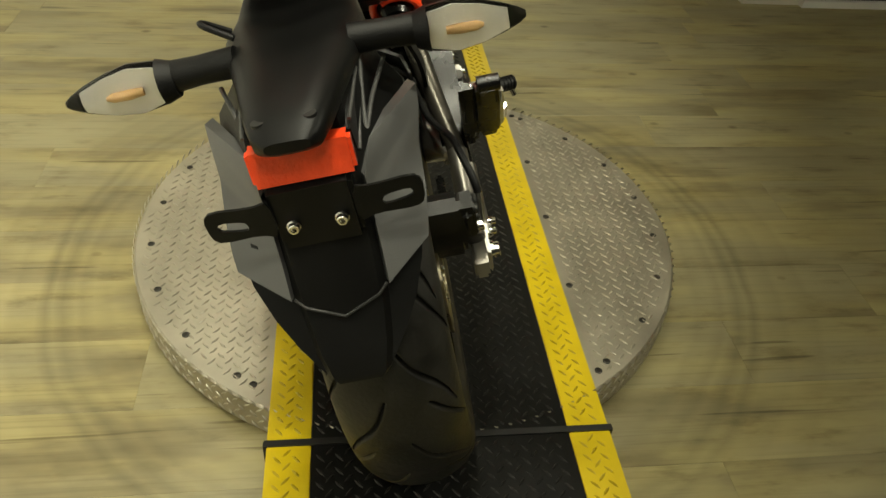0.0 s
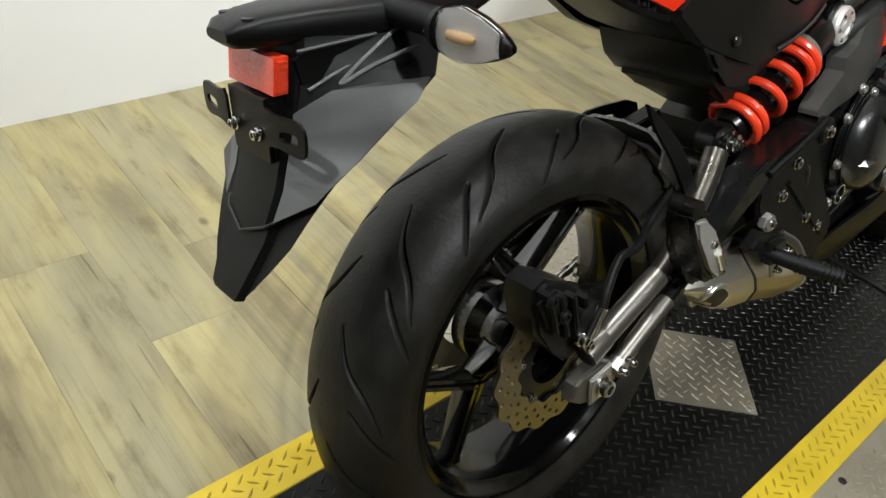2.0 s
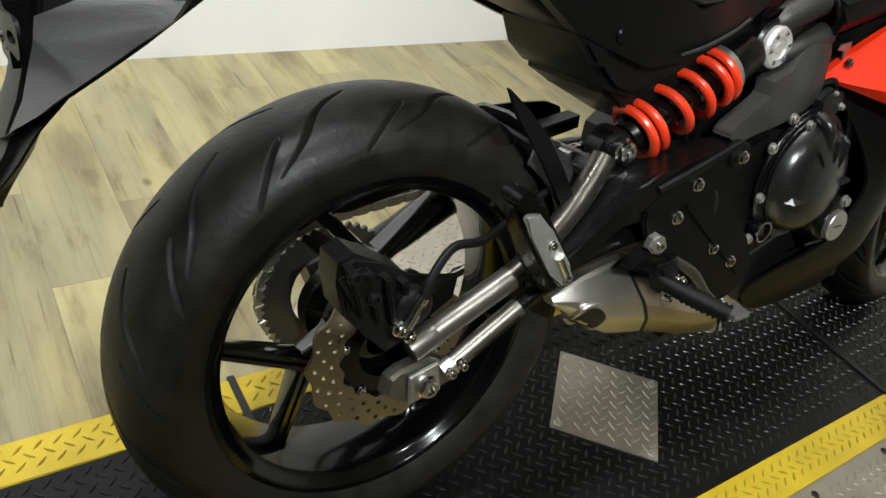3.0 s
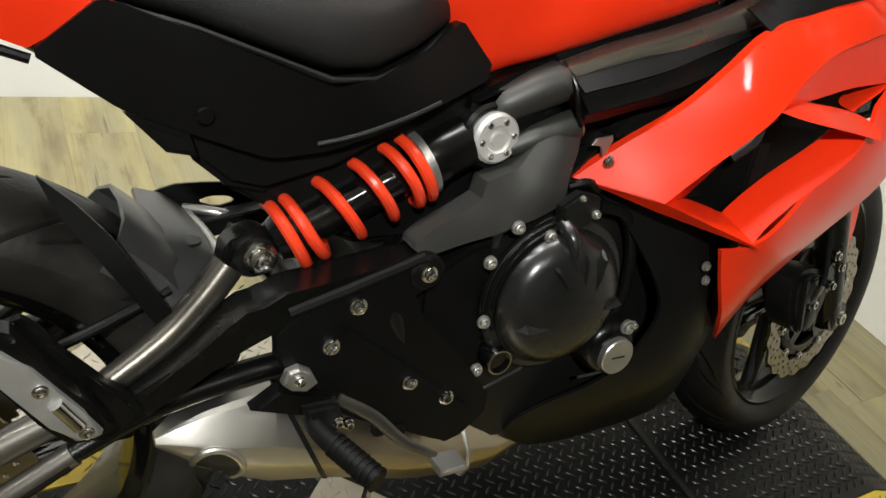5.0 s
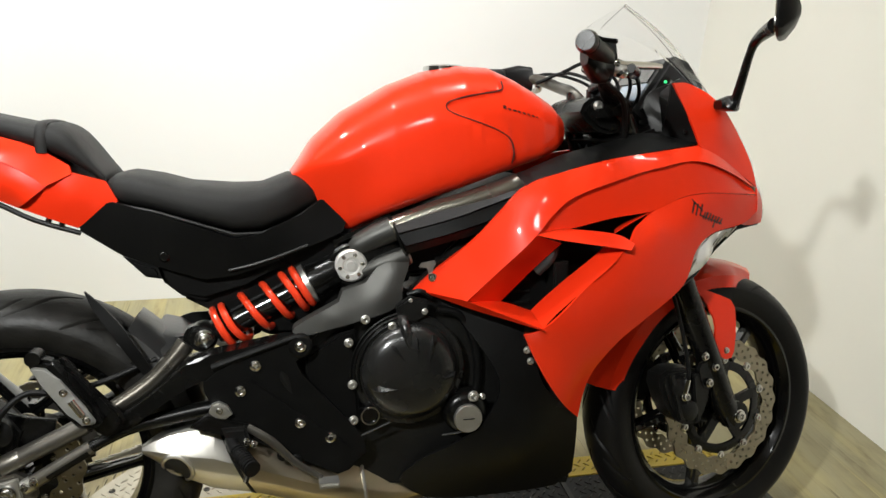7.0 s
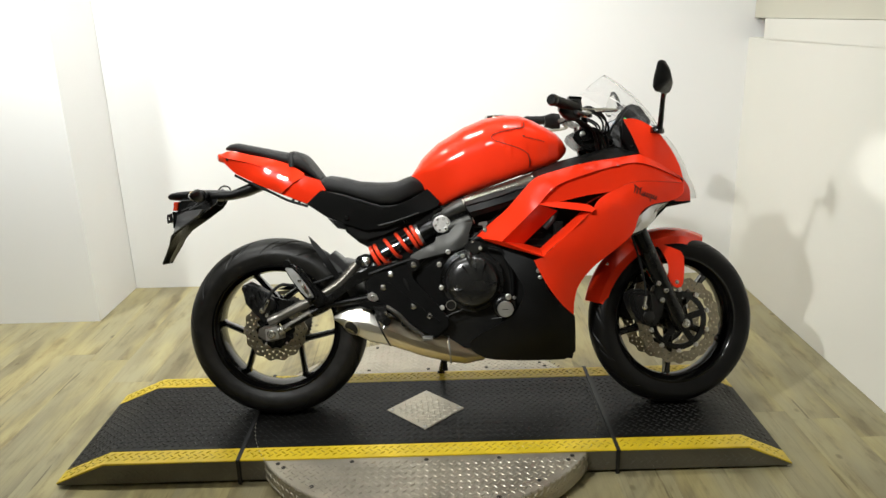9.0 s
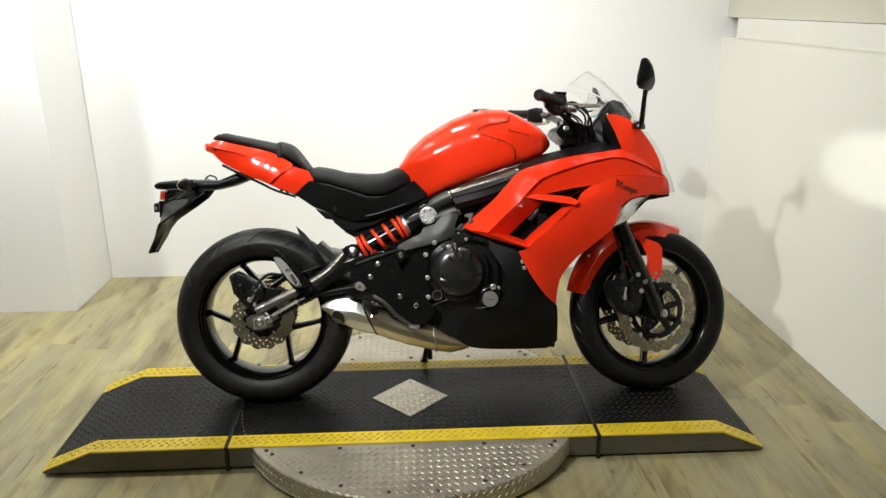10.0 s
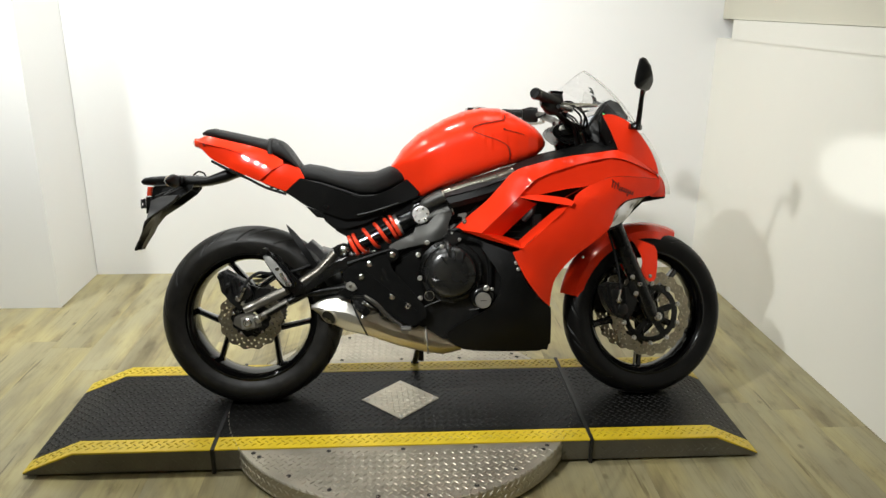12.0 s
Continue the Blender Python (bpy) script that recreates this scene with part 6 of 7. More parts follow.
for s in (-1, 1):
    fp = part("side_fairing", patch(LOWER, LOWER_IN, 0.006, s, 0.012, 0.05), RED, bike, "glossy red side fairing with two air ducts", 30)
    part("upper_band", patch(BAND_TOP + [(1.322, 0.840, 0.169)] + BAND_LOW[::-1], [(0.800, 0.655, 0.180), (0.872, 0.735, 0.206), (0.940, 0.800, 0.208), (1.060, 0.836, 0.206), (1.160, 0.854, 0.201), (0.745, 0.622, 0.152)], 0.012, s, 0.010, 0.04), RED, fp, "", 40)
    part("recess", patch([(x, z - 0.001, d - 0.010) for x, z, d in BAND_LOW[2:]] + RECESS[::-1], (), 0.005, s, 0.010, 0.0), RED, fp, "", 40)
    part("duct_wall", patch([(0.787, 0.601, 0.194), (0.846, 0.660, 0.211), (0.906, 0.720, 0.223), (0.935, 0.710, 0.203), (0.974, 0.697, 0.176), (0.918, 0.642, 0.160), (0.862, 0.588, 0.156)], (), 0.004, s, 0.010, 0.0), RED, fp, "red inner face of the duct", 30)
    part("duct_floor", patch([(0.786, 0.600, 0.194), (0.862, 0.589, 0.163), (0.913, 0.574, 0.184), (0.916, 0.552, 0.244), (0.850, 0.577, 0.218)], (), 0.004, s, 0.010, 0.0), RED, fp, "red lower lip of the duct", 30)
    part("fairing_flap", patch([(0.702, 0.612, 0.121), (0.745, 0.608, 0.160), (0.786, 0.601, 0.196), (0.850, 0.577, 0.220), (0.918, 0.550, 0.250), (0.860, 0.565, 0.212), (0.802, 0.581, 0.182), (0.752, 0.597, 0.150)], (), 0.006, s, 0.009, 0.0), RED, fp, "", 30)
    part("duct_chamfer", patch([(0.913, 0.574, 0.184), (0.982, 0.635, 0.192), (1.045, 0.691, 0.206), (1.074, 0.694, 0.237), (0.995, 0.622, 0.239), (0.914, 0.551, 0.237)], (), 0.004, s, 0.010, 0.0), RED, fp, "red chamfer along the duct", 30)
    part("fairing_blade", patch([(0.905, 0.721, 0.226), (0.940, 0.727, 0.220), (0.975, 0.728, 0.214), (1.061, 0.717, 0.219), (1.086, 0.702, 0.246), (1.073, 0.692, 0.258), (0.983, 0.706, 0.240), (0.940, 0.713, 0.231)], (), 0.009, s, 0.008, 0.0), RED, fp, "red blade between the ducts", 30)
    part("vent_wall", patch([(1.061, 0.718, 0.217), (1.097, 0.738, 0.216), (1.143, 0.756, 0.205), (1.128, 0.744, 0.180), (1.080, 0.722, 0.184)], (), 0.004, s, 0.010, 0.0), RED, fp, "", 30)
    bolt(0.735, s * 0.140, 0.637, 0.008, fp, CHROME, 0.005, s)
    inner = [(0.80, 0.60), (0.90, 0.70), (0.95, 0.75), (1.15, 0.78), (1.20, 0.70), (1.06, 0.58), (0.93, 0.54)]
    part("inner_duct", panel(inner, lambda x, z: 0.118 + 0.03 * (x - 0.8), 0.006, (), 0.04, s, 1), PLASTIC, fp)
    part("duct_strut", tube([(0.935, s * 0.150, 0.640), (0.958, s * 0.158, 0.668), (0.972, s * 0.150, 0.700)], [0.010, 0.012, 0.010], 10, smooth=4), GREY_PLASTIC, fp)
    letters = Geo()
    for dx, h, w, dz in MARK:
        x = 1.216 + dx
        z = 0.748 - 0.30 * dx + dz
        letters.add([(xx, s * (lower_skin(xx, zz) + 0.0012), zz) for xx, zz in ((x, z), (x + w * 0.8, z - 0.002), (x + w * 0.8 + 0.006, z + h - 0.002), (x + 0.006, z + h))], [(0, 1, 2, 3)])
    for x0, z0, x1, z1, w in ((1.220, 0.774, 1.244, 0.752, 0.004), (1.236, 0.746, 1.300, 0.724, 0.0022)):
        letters.add([(xx, s * (lower_skin(xx, zz) + 0.0012), zz) for xx, zz in ((x0, z0), (x1, z1), (x1, z1 + w), (x0, z0 + w))], [(0, 1, 2, 3)])
    part("side_marking", letters, INK, fp, "slanted row of dark bars", 0)
    # black infill above and the lower cowl
    infill = part("upper_infill", patch([(0.894, 0.825, 0.150), (0.983, 0.858, 0.138), (1.081, 0.882, 0.132), (1.169, 0.900, 0.128), (1.251, 0.879, 0.172), (1.165, 0.866, 0.177), (1.068, 0.853, 0.181), (0.973, 0.831, 0.183), (0.899, 0.806, 0.184)], (), 0.006, s, 0.013, 0.0), PLASTIC, bike, "black plastic infill beside the bars")
    part("infill_corner", patch([(1.176, 0.901, 0.126), (1.198, 0.903, 0.129), (1.1965, 0.991, 0.158), (1.226, 0.933, 0.169), (1.249, 0.880, 0.176)], (), 0.005, s, 0.013, 0.0), GUARD_BLACK, infill)
    part("cockpit_trim", patch([(1.1975, 0.9035, 0.1275), (1.184, 0.902, 0.114), (1.170, 0.949, 0.100), (1.190, 0.985, 0.110), (1.205, 1.001, 0.142), (1.1960, 0.992, 0.1565)], (), 0.004, s, 0.013, 0.0), GREY_PLASTIC, infill, "grey inner cockpit trim")
    bolt(1.224, s * 0.166, 0.902, 0.004, infill, CAST, 0.003, s)
    cowl = bend([(0.76, 0.60, 0.125), (0.905, 0.545, 0.176), (0.93, 0.45, 0.184), (1.034, 0.338, 0.130), (1.04, 0.178, 0.088), (0.88, 0.180, 0.108), (0.737, 0.187, 0.112), (0.69, 0.220, 0.118), (0.78, 0.323, 0.162), (0.85, 0.40, 0.172), (0.80, 0.53, 0.146), (0.93, 0.30, 0.166)])
    part("lower_cowl", panel([(0.725, 0.604), (0.800, 0.588), (0.905, 0.545), (0.928, 0.455), (0.950, 0.412), (1.034, 0.345), (1.038, 0.300), (1.042, 0.177), (0.873, 0.180), (0.737, 0.188), (0.690, 0.214), (0.668, 0.246), (0.715, 0.288), (0.782, 0.322), (0.830, 0.360), (0.858, 0.410), (0.856, 0.450), (0.820, 0.510), (0.775, 0.570)], cowl, 0.006, (), 0.02, s), PLASTIC, bike, "matt black lower cowl")
    for x, z in ((0.905, 0.500), (0.912, 0.478)):
        bolt(x, s * 0.186, z, 0.007, bike, ALLOY, 0.006, s)
part("cowl_floor", prism([(0.72, 0.205), (1.030, 0.180), (1.035, 0.196), (0.74, 0.235)], -0.098, 0.098, 0.004), PLASTIC, bike)

NOSE_Z = (0.720, 0.762, 0.791, 0.839, 0.896, 0.936)
NOSE_X = (1.428, 1.422, 1.399, 1.386, 1.357, 1.325)
NOSE_Y = (0.128, 0.138, 0.149, 0.144, 0.138, 0.136)


def headlight_sheet(s, back):
    """The swept front of one headlight, from the nose's edge round to the middle."""
    g = Geo()
    zs = (0.724, 0.742, 0.775, 0.807, 0.840, 0.872, 0.905, 0.936)
    for thick in (0.0, 0.003):
        for z in zs:
            edge = float(np.interp(z, NOSE_Z, NOSE_X))
            half = float(np.interp(z, NOSE_Z, NOSE_Y))
            for k in range(9):
                t = k / 8
                y = half * (1 - 0.85 * t) * (1 - 0.02 * (back > 0))
                g.v.append((edge + 0.044 * (1 - (1 - t) ** 2.2) + 0.008 * min(1.0, t * 4) - back - thick, s * y, z))
    n = 9
    m = len(zs) * n
    for i in range(len(zs) - 1):
        for k in range(n - 1):
            a = i * n + k
            g.f += [(a, a + 1, a + n + 1, a + n), (m + a, m + a + n, m + a + n + 1, m + a + 1)]
    ring = [k for k in range(n)] + [i * n + n - 1 for i in range(1, len(zs))] + [(len(zs) - 1) * n + k for k in range(n - 2, -1, -1)] + [i * n for i in range(len(zs) - 2, 0, -1)]
    g.f += [(ring[i], ring[(i + 1) % len(ring)], ring[(i + 1) % len(ring)] + m, ring[i] + m) for i in range(len(ring))]
    return g


for s in (-1, 1):
    np_ = part("nose_panel", patch([(1.199, 0.993, 0.160), (1.246, 0.993, 0.140), (1.301, 0.962, 0.148), (1.357, 0.898, 0.141), (1.386, 0.840, 0.147), (1.399, 0.792, 0.152), (1.322, 0.838, 0.168), (1.249, 0.876, 0.180), (1.226, 0.933, 0.172)], [(1.300, 0.900, 0.168), (1.250, 0.955, 0.161)], 0.006, s, 0.013, 0.0), RED, bike, "glossy red nose panel", 30)
    part("nose_cheek", patch([(1.399, 0.791, 0.152), (1.422, 0.762, 0.140), (1.430, 0.718, 0.130), (1.379, 0.716, 0.152), (1.364, 0.722, 0.163), (1.397, 0.743, 0.159), (1.397, 0.776, 0.158)], (), 0.005, s, 0.012, 0.0), RED, np_, "", 30)
    lamp = part("headlight", headlight_sheet(s, 0.0), HEADLAMP, bike, "clear headlight lens")
    fs = bend(signal_edge, 2e-6)
    sig = part("front_signal", patch(signal_edge, [(1.275, 0.665, 0.186)], 0.004, s, 0.012, 0.05), HEADLAMP, bike, "clear front turn signal in the fairing")
    part("signal_rim", tube([(x, s * d, z) for x, z, d in [signal_edge[0]] + signal_edge[:2:-1]], 0.0035, 8), PLASTIC, sig)
    part("signal_bulb", tube([(1.280, s * (fs(1.280, 0.668) + 0.004), 0.668), (1.280, s * (fs(1.280, 0.668) + 0.013), 0.668)], [0.009, 0.004], 14), AMBER, sig, "amber bulb")
    for k in range(6):
        x, z = 1.232 + 0.019 * k, 0.636 + 0.012 * k
        part("signal_rib", tube([(x, s * (fs(x, z) + 0.004), z), (x + 0.016, s * (fs(x + 0.016, z + 0.022) + 0.004), z + 0.022)], 0.0022, 8), CHROME, sig)
part("nose_core", loft([oval(1.20, 0.86, 0.985, 0.118, 0, 4), oval(1.30, 0.74, 0.950, 0.122, 0, 3.5), oval(1.355, 0.722, 0.900, 0.122, 0, 4), oval(1.420, 0.724, 0.79, 0.098, 0, 4)]), PLASTIC, bike, "black headlamp housing")
part("nose_chin", loft([oval(1.25, 0.66, 0.70, 0.11, 0, 4), oval(1.36, 0.696, 0.716, 0.130, 0, 4), oval(1.435, 0.708, 0.722, 0.115, 0, 4)]), PLASTIC, bike, "black chin under the headlights")

# -- windscreen --
g = Geo()
nu, nv = 18, 12
for layer in (0, 0.003):
    for i in range(nu):
        u = -1 + 2 * i / (nu - 1)
        for j in range(nv):
            v = j / (nv - 1)
            w = 0.130 - 0.050 * v - 0.020 * v * v
            x = 1.370 - 0.165 * v - 0.030 * v * v - 0.105 * abs(u) ** 2 * (1 - 0.25 * v)
            z = 0.955 + 0.205 * v + 0.018 * math.sin(v * math.pi) + 0.03 * (1 - v) * abs(u) - 0.055 * v * abs(u) ** 2.4
            g.v.append((x - layer, w * u, z - layer))
for i in range(nu - 1):
    for j in range(nv - 1):
        a = i * nv + j
        g.f.append((a, a + nv, a + nv + 1, a + 1))
        b = a + nu * nv
        g.f.append((b, b + 1, b + nv + 1, b + nv))
m = nu * nv
edge = [i * nv for i in range(nu)] + [(nu - 1) * nv + j for j in range(1, nv)] + [i * nv + nv - 1 for i in range(nu - 2, -1, -1)] + [j for j in range(nv - 2, 0, -1)]
g.f += [(edge[k], edge[(k + 1) % len(edge)], edge[(k + 1) % len(edge)] + m, edge[k] + m) for k in range(len(edge))]
screen_ob = part("windscreen", g, SCREEN, bike, "clear curved windscreen")
screen_ob.visible_shadow = False
rim_pts = [g.v[i * nv + nv - 1] for i in range(nu)]
part("screen_edge", tube(rim_pts[:nu // 2 + 1], 0.0006, 6), GREY_PLASTIC, screen_ob)
side_rim = [g.v[j] for j in range(nv)]
part("screen_edge", tube(side_rim[:5], 0.0014, 6), SOFT_RUBBER, screen_ob)
crest = [g.v[(nu // 2) * nv + j] for j in range(nv)]
part("screen_crest", tube(crest, 0.0009, 6), GREY_PLASTIC, screen_ob)

# -- cockpit: clamps, bars, grips, mirrors, gauges --
clamp = part("top_clamp", loft([[(1.10 + dx, y, 0.940 + dz) for dx, dz in ((-0.03, -0.012), (0.04, -0.004), (0.04, 0.010), (-0.03, 0.006))] for y in (-0.115, -0.06, 0.06, 0.115)]), SATIN, bike, "black top fork clamp")
for s in (-1, 1):
    leg = part("fork_leg", tube([(1.128, s * 0.100, 0.931), (1.25, s * 0.100, 0.640)], 0.0205, 20), GLOSS, bike, "telescopic front fork leg")
    part("lower_leg", tube([(1.236, s * 0.100, 0.672), (1.262, s * 0.100, 0.610), (1.330, s * 0.100, 0.455), (1.395, s * 0.100, 0.305), (1.410, s * 0.100, 0.270)], [0.026, 0.028, 0.027, 0.026, 0.020], 20), SATIN, leg, "satin black lower fork leg")
    part("fork_cap", tube([(1.128, s * 0.100, 0.930), (1.120, s * 0.100, 0.950)], [0.022, 0.018], 16), SATIN, leg)
    part("axle_clamp", lathe([(0.030, -0.018), (0.030, 0.018), (0.01, 0.018), (0.01, -0.018)], 24, (FC[0], s * 0.100, FC[2] - 0.004)), SATIN, leg)
    bolt(FC[0] + 0.003, s * 0.119, FC[2] - 0.006, 0.015, leg, CHROME, 0.010, s)
    cal = part("front_caliper", prism([(1.205, 0.395), (1.250, 0.415), (1.330, 0.395), (1.345, 0.345), (1.318, 0.285), (1.270, 0.285), (1.232, 0.320)], s * 0.060, s * 0.118, 0.008, rounds=1), CAST, bike, "black front brake caliper")
    for k in range(3):
        part("caliper_rib", prism([(1.225 + 0.030 * k, 0.402 - 0.004 * k), (1.240 + 0.030 * k, 0.406 - 0.006 * k), (1.266 + 0.022 * k, 0.300 - 0.004 * k), (1.254 + 0.022 * k, 0.298 - 0.004 * k)], s * 0.112, s * 0.126, 0.003), CAST, cal)
    part("caliper_bracket", prism([(1.300, 0.415), (1.352, 0.425), (1.362, 0.388), (1.336, 0.350), (1.312, 0.360)], s * 0.108, s * 0.120, 0.004, rounds=1), SATIN, cal)
    for x, z in ((1.255, 0.372), (1.282, 0.318)):
        part("piston_cover", lathe([(0.021, 0), (0.021, s * 0.008), (0.016, s * 0.011), (0.003, s * 0.011)], 20, (x, s * 0.116, z), closed=False, capped=True), CAST, cal)
    for x, z in ((1.345, 0.405), (1.330, 0.372), (1.318, 0.430)):
        bolt(x, s * 0.122, z, 0.009, cal, CHROME, 0.008, s)
    bolt(1.265, s * 0.124, 0.352, 0.010, cal, CHROME, 0.012, s)
    part("brake_line", tube([(1.262, s * 0.128, 0.360), (1.266, s * 0.135, 0.400), (1.262, s * 0.128, 0.460), (1.240, s * 0.12, 0.56), (1.20, s * 0.10, 0.70)], 0.0042, 8, smooth=6), SOFT_RUBBER, bike, "black front brake hose")
    part("line_fitting", tube([(1.262, s * 0.128, 0.358), (1.266, s * 0.134, 0.390)], 0.006, 10), CHROME, bike)
    bar_path = [(1.100, s * 0.030, 0.960), (1.085, s * 0.055, 0.985), (1.080, s * 0.11, 0.998), (1.055, s * 0.18, 1.020), (1.020, s * 0.235, 1.030), (0.945, s * 0.335, 1.040)]
    bar = part("handlebar", tube(bar_path, 0.0125, 14, smooth=6), TITAN if s > 0 else SATIN, bike, "handlebar half")
    d = (Vector(bar_path[-1]) - Vector(bar_path[-2])).normalized()
    e0 = Vector(bar_path[-1])
    part("grip", tube([e0 - d * 0.135, e0 - d * 0.125, e0 - d * 0.01, e0], [0.017, 0.0165, 0.0165, 0.018], 18), SOFT_RUBBER, bar, "black rubber grip")
    part("bar_end", tube([e0, e0 + d * 0.012, e0 + d * 0.022], [0.017, 0.019, 0.015], 18), SATIN, bar)
    part("switch_box", loft([oval(1.045, 0.995, 1.050, 0.022, s * 0.205, 3, 18), oval(1.02, 0.995, 1.055, 0.026, s * 0.225, 3, 18), oval(0.995, 1.005, 1.050, 0.02, s * 0.25, 3, 18)]), PLASTIC, bar, "black switch box")
    part("lever", tube([(1.062, s * 0.195, 1.010), (1.075, s * 0.235, 1.000), (1.050, s * 0.30, 0.998), (1.005, s * 0.365, 1.000)], [0.008, 0.007, 0.006, 0.007], 10, smooth=5), ALLOY if s > 0 else SATIN, bar, "hand lever")
    part("riser", tube([(1.085, s * 0.05, 0.94), (1.085, s * 0.05, 0.985)], 0.013, 14), SATIN, bar)
    # mirror
    stem = part("mirror", tube([(1.305, s * 0.188, 0.950), (1.309, s * 0.200, 0.968), (1.307, s * 0.236, 1.044), (1.304, s * 0.262, 1.066), (1.285 + (0.020 if s > 0 else 0), s * 0.330, 1.078)], [0.016, 0.009, 0.0075, 0.010, 0.014], 12, smooth=5), SATIN, bike, "black rear-view mirror on a stalk")
    part("mirror_base", loft([oval(1.288, 0.944, 0.962, 0.014, s * 0.172, 3, 18), oval(1.306, 0.940, 0.970, 0.024, s * 0.182, 3, 18), oval(1.326, 0.940, 0.958, 0.014, s * 0.172, 3, 18)]), SATIN, stem)
    out = [(0.318, 1.064), (0.336, 1.050), (0.414, 1.050), (0.434, 1.062), (0.428, 1.088), (0.396, 1.144), (0.374, 1.149), (0.358, 1.144), (0.326, 1.090)]
    ol = chaikin(out, 1, 0.1)
    cy, cz = sum(p[0] for p in ol) / len(ol), sum(p[1] for p in ol) / len(ol)
    swing = pose(1.272 + (0.026 if s > 0 else 0), s * cy, cz, 0, 0, s * (40 if s < 0 else 17)) @ pose(-1.250, -s * cy, -cz)
    shell = [[(1.236 + dx, s * (cy + (y - cy) * k), cz + (z - cz) * k) for y, z in ol] for dx, k in ((0, 0.96), (0.004, 1.0), (0.012, 0.94), (0.026, 0.55), (0.034, 0.12))]
    part("mirror_shell", loft(shell).turn(swing), PLASTIC, stem, "black mirror housing")
    part("mirror_glass", loft([[(1.2355 + dx, s * (cy + (y - cy) * 0.84), cz + (z - cz) * 0.84) for y, z in ol] for dx in (-0.002, 0.0)]).turn(swing), CHROME, stem, "mirror glass")
reservoir = part("brake_reservoir", prism([(1.006, 1.030), (1.014, 1.024), (1.048, 1.022), (1.052, 1.030), (1.048, 1.056), (1.012, 1.058)], -0.226, -0.186, 0.004), GREY_PLASTIC, bike, "grey brake fluid reservoir")
part("reservoir_cap", prism([(1.009, 1.058), (1.050, 1.055), (1.050, 1.062), (1.009, 1.065)], -0.228, -0.184, 0.003), SATIN, reservoir)
part("throttle_housing", loft([oval(1.030, 0.985, 1.036, 0.022, -0.216, 3, 20), oval(1.005, 0.984, 1.050, 0.029, -0.236, 3, 20), oval(0.985, 0.994, 1.050, 0.026, -0.256, 3, 20), oval(0.968, 1.012, 1.050, 0.018, -0.268, 3, 20)]), PLASTIC, bike, "black throttle housing")
for k in range(5):
    y = -0.185 + 0.022 * k
    part("wiring_loom", tube([(1.015 + 0.006 * k, -0.215 + 0.01 * k, 0.998), (1.055 + 0.010 * k, y, 0.985 - 0.006 * k), (1.100 + 0.016 * k, y + 0.03, 0.955), (1.120 + 0.018 * k, y + 0.06, 0.890)], 0.0038 if k % 2 else 0.0055, 8, smooth=5), SOFT_RUBBER, bike, "black wiring loom")
part("clamp_block", prism([(1.040, 0.935), (1.052, 0.962), (1.090, 0.975), (1.150, 0.950), (1.160, 0.905), (1.090, 0.895)], -0.095, 0.095, 0.008, rounds=1), SATIN, bike, "black yoke and lock housing")
for s in (-1, 1):
    bolt(1.075, s * 0.098, 0.952, 0.010, bike, ALLOY, 0.008, s)
gauge = part("instrument_panel", prism([(1.158, 0.945), (1.180, 0.925), (1.300, 0.945), (1.310, 0.990), (1.275, 1.040), (1.245, 1.050), (1.225, 1.042)], -0.092, 0.092, 0.010), GREY_PLASTIC, bike, "dark grey instrument cluster")


def on_dash(t, y, lift=0.0):
    """A point on the cluster's sloping face, t up the slope."""
    return (1.158 + 0.067 * t - 0.0 - 0.82 * lift, y, 0.945 + 0.097 * t + 0.57 * lift)


def dash_plate(t0, t1, y0, y1, lift):
    return loft([[on_dash(t0, y0, k), on_dash(t0, y1, k), on_dash(t1, y1, k), on_dash(t1, y0, k)] for k in (-0.004, lift)])


part("display", dash_plate(0.18, 0.52, -0.075, 0.030, 0.003), DISPLAY, gauge, "pale blue display")
part("gauge_glass", dash_plate(0.56, 0.92, -0.070, 0.060, 0.003), GLOSS, gauge, "dark tachometer glass")
part("indicator_lamp", lathe([(0.0032, -0.0915), (0.0032, -0.0940), (0.001, -0.0950)], 12, (1.221, 0, 1.000), closed=False, capped=True), GREEN_LAMP, gauge, "lit green indicator")
part("dash_panel", prism([(1.10, 0.885), (1.18, 0.915), (1.30, 0.93), (1.30, 0.90), (1.16, 0.86)], -0.118, 0.118, 0.008), PLASTIC, bike, "black inner cockpit panel")
for s in (-1, 1):
    part("dash_side", panel([(1.186, 0.950), (1.228, 0.893), (1.262, 0.935), (1.300, 0.990), (1.262, 1.012), (1.215, 0.990)], bend([(1.186, 0.95, 0.096), (1.228, 0.893, 0.116), (1.30, 0.99, 0.112), (1.25, 1.01, 0.096)]), 0.005, (), 0.014, s), GREY_PLASTIC, bike, "grey cockpit side trim")
master = part("brake_master_cylinder", tube([(1.040, -0.205, 1.016), (1.062, -0.222, 1.006), (1.082, -0.190, 1.012)], [0.011, 0.012, 0.009], 14, smooth=3), ALLOY, bike, "bare alloy brake master cylinder")
bolt(1.060, -0.235, 1.004, 0.007, master, CHROME, 0.006)
bolt(1.048, -0.228, 1.020, 0.006, master, CHROME, 0.006)
part("lever_pivot", tube([(1.040, -0.200, 1.020), (1.085, -0.184, 1.021), (1.140, -0.155, 1.024), (1.185, -0.135, 1.025)], [0.0095, 0.0085, 0.0075, 0.0055], 12, smooth=3), CHROME, master)
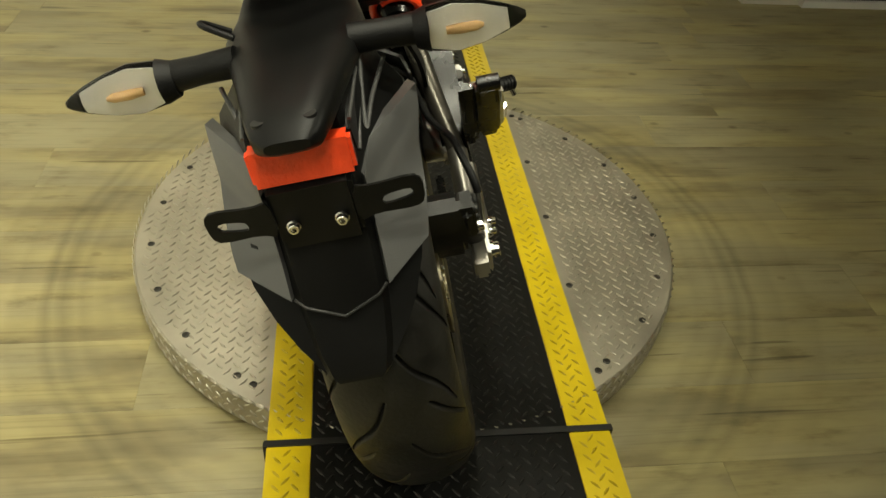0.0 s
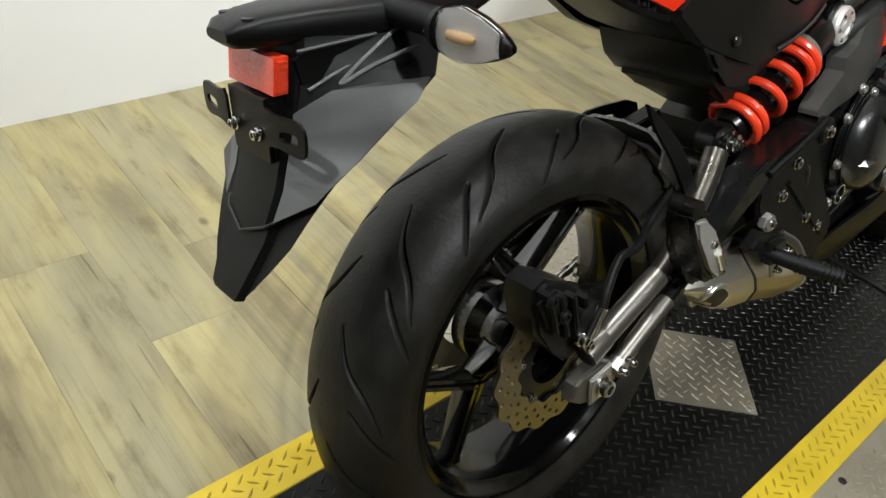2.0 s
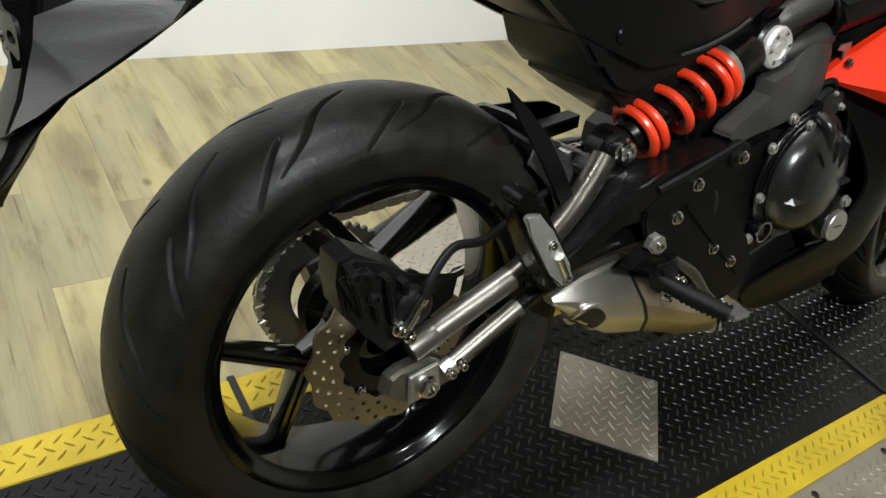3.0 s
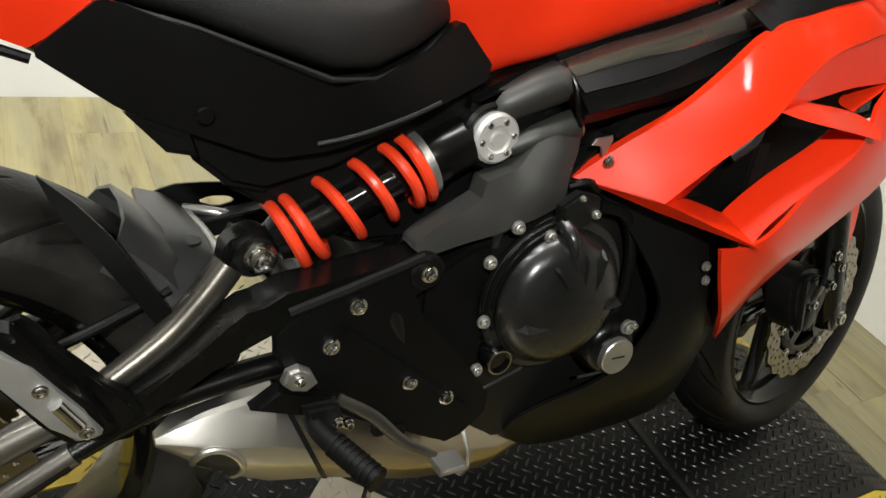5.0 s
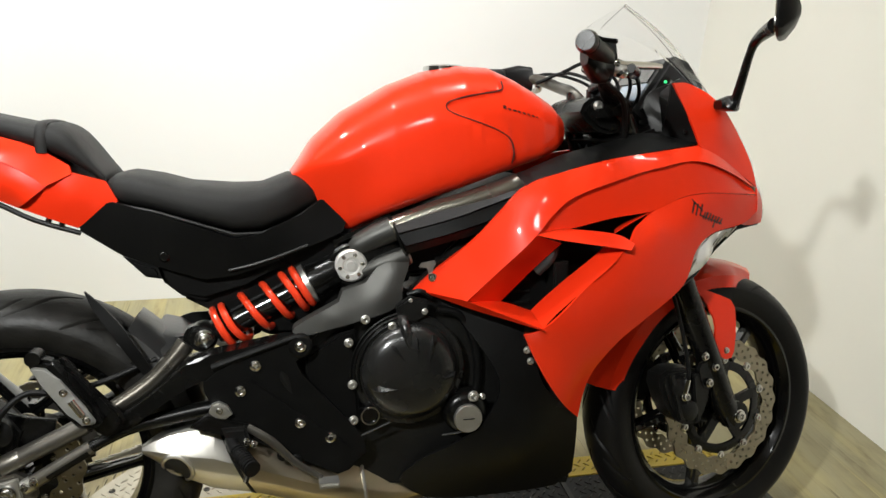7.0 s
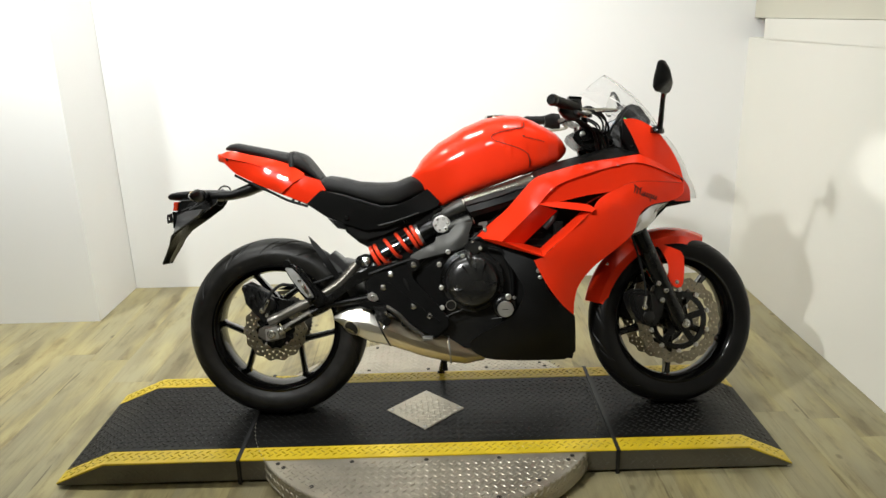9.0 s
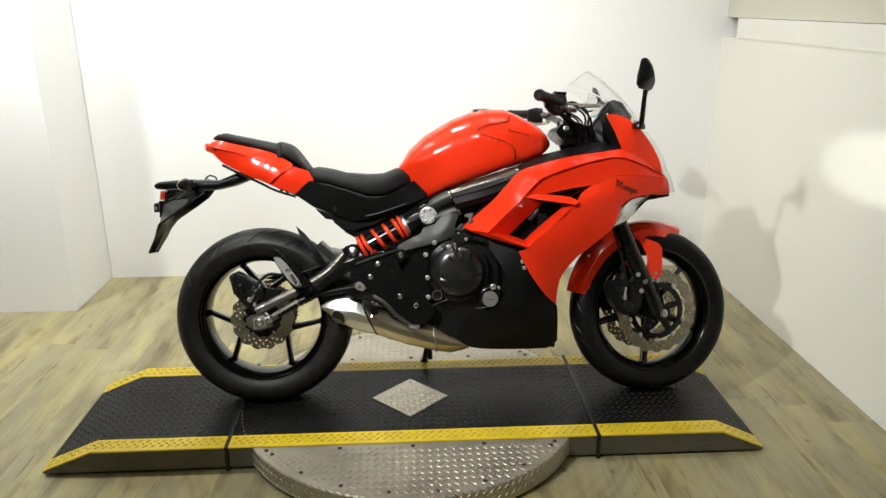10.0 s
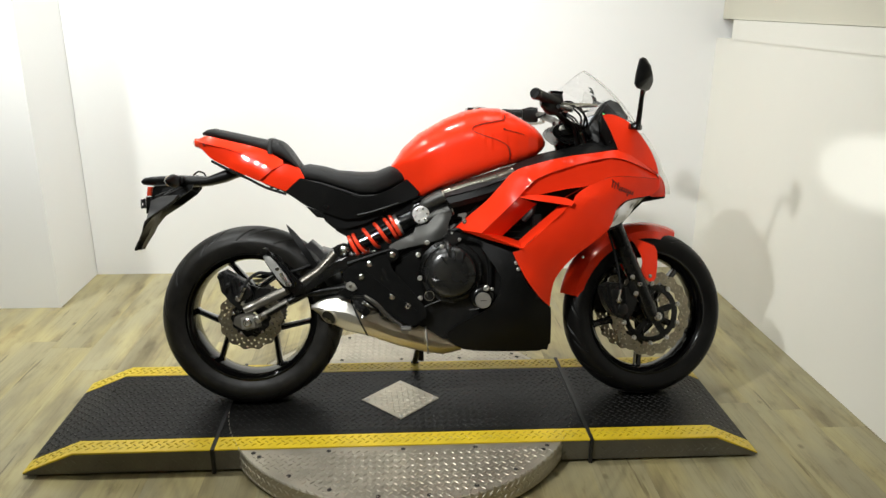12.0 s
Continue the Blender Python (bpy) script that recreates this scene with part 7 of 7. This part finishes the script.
for k, (y, z) in enumerate(((0.03, 0), (-0.03, 0.01), (-0.05, -0.012), (0.06, 0.006), (0.0, 0.012))):
    part("control_cable", tube([(1.04, y * 5, 1.01 + z), (1.10, y * 3.6, 1.03 + z), (1.165, y * 1.8, 0.985 + z), (1.14, y, 0.90), (1.08, y, 0.80)], 0.0038, 8, smooth=6), SOFT_RUBBER, bike, "black control cable")
part("ignition_lock", tube([(1.075, 0, 0.935), (1.072, 0, 0.958)], [0.020, 0.018], 18), SATIN, bike)
part("steering_stem", tube([(1.12, 0, 0.935), (1.24, 0, 0.66)], 0.03, 18), SATIN, bike)
part("lower_clamp", loft([[(1.225 + dx, y, 0.690 + dz) for dx, dz in ((-0.035, -0.015), (0.04, -0.006), (0.04, 0.014), (-0.035, 0.006))] for y in (-0.125, 0, 0.125)]), SATIN, bike)

# -- front mudguard --
mud = []
for a in np.linspace(166, 66, 26):
    r = 0.311 + 0.006 * math.sin(radians((166 - a) * 1.8))
    t = (166 - a) / 100
    k = 1.0 if t < 0.8 else 1 - 0.9 * (t - 0.8) / 0.2 * 0.75
    k *= 0.75 + 0.25 * min(1, t / 0.25)
    ca, sa = math.cos(radians(a)), math.sin(radians(a))
    sec = [(y * k, d) for y, d in ((-0.074, -0.046), (-0.070, -0.020), (-0.048, 0.000), (-0.020, 0.008), (0, 0.012), (0.020, 0.008), (0.048, 0.000), (0.070, -0.020), (0.074, -0.046), (0.070, -0.046), (0.066, -0.022), (0.045, -0.004), (0, 0.007), (-0.045, -0.004), (-0.066, -0.022), (-0.070, -0.046))]
    mud.append([(FC[0] + (r + d) * ca, y, FC[2] + (r + d) * sa) for y, d in sec])
mudguard = part("front_mudguard", loft(mud), RED, bike, "glossy red front mudguard", 30)
for s in (-1, 1):
    part("mudguard_leg", panel([(1.328, 0.572), (1.385, 0.552), (1.430, 0.532), (1.428, 0.470), (1.418, 0.412), (1.388, 0.410), (1.362, 0.442), (1.374, 0.490), (1.352, 0.540)], bend([(1.33, 0.57, 0.074), (1.43, 0.53, 0.086), (1.418, 0.412, 0.098), (1.37, 0.45, 0.100), (1.385, 0.50, 0.092)]), 0.006, (), 0.014, s), RED, mudguard, "red mudguard leg", 30)
    bolt(1.396, s * 0.099, 0.430, 0.007, mudguard, CHROME, 0.005, s)
    bolt(1.160, s * 0.062, 0.500, 0.005, mudguard, CHROME, 0.004, s)
# the front end stands turned nine degrees to the left about the steering axis
up_axis = Vector((-0.386, 0, 0.922))
pivot = Matrix.Translation((1.085, 0, 0.93))
steer = pivot @ Matrix.Rotation(radians(9), 4, up_axis) @ pivot.inverted() @ Matrix.Translation((-0.012, 0, 0.0))
for ob in list(bike.children):
    if ob.name.split(".")[0] in ("front_wheel", "fork_leg", "front_caliper", "brake_line", "line_fitting", "front_mudguard", "lower_clamp"):
        ob.matrix_basis = steer @ ob.matrix_basis

# ---- floor boards ----
bw, bl, e = 0.178, 1.22, 0.0005
boards = {}


def board(length):
    """The shared mesh of a board of that length, with eased edges."""
    length = round(length, 4)
    if length not in boards:
        g = Geo()
        top, low = ([(sx * (bw / 2 - d), sy * (length / 2 - d)) for sx, sy in ((-1, -1), (1, -1), (1, 1), (-1, 1))] for d in (e, 0.0001))
        g.add([(x, y, 0) for x, y in top] + [(x, y, -0.0004) for x, y in low] + [(x, y, -0.0045) for x, y in low],
              [(0, 1, 2, 3)] + [(i, (i + 1) % 4, 4 + (i + 1) % 4, 4 + i) for i in range(4)] + [(4 + i, 4 + (i + 1) % 4, 8 + (i + 1) % 4, 8 + i) for i in range(4)])
        boards[length] = make_mesh("plank", g, PLANK, 0)
    return boards[length]


rng = random.Random(5)
cols = int((XR - XL) / bw)
for i in range(cols):
    x = XR - bw / 2 - i * bw - 0.001
    end = YB - bl / 2 + rng.uniform(0.05, bl - 0.1) + bl / 2
    while end > YF:
        y1, y0 = min(end, YB), max(end - bl, YF)
        if y1 - y0 > 0.03:
            ob = new("plank", board(y1 - y0))
            ob.parent = floor
            ob.location = (x, (y0 + y1) / 2, 0)
        end -= bl
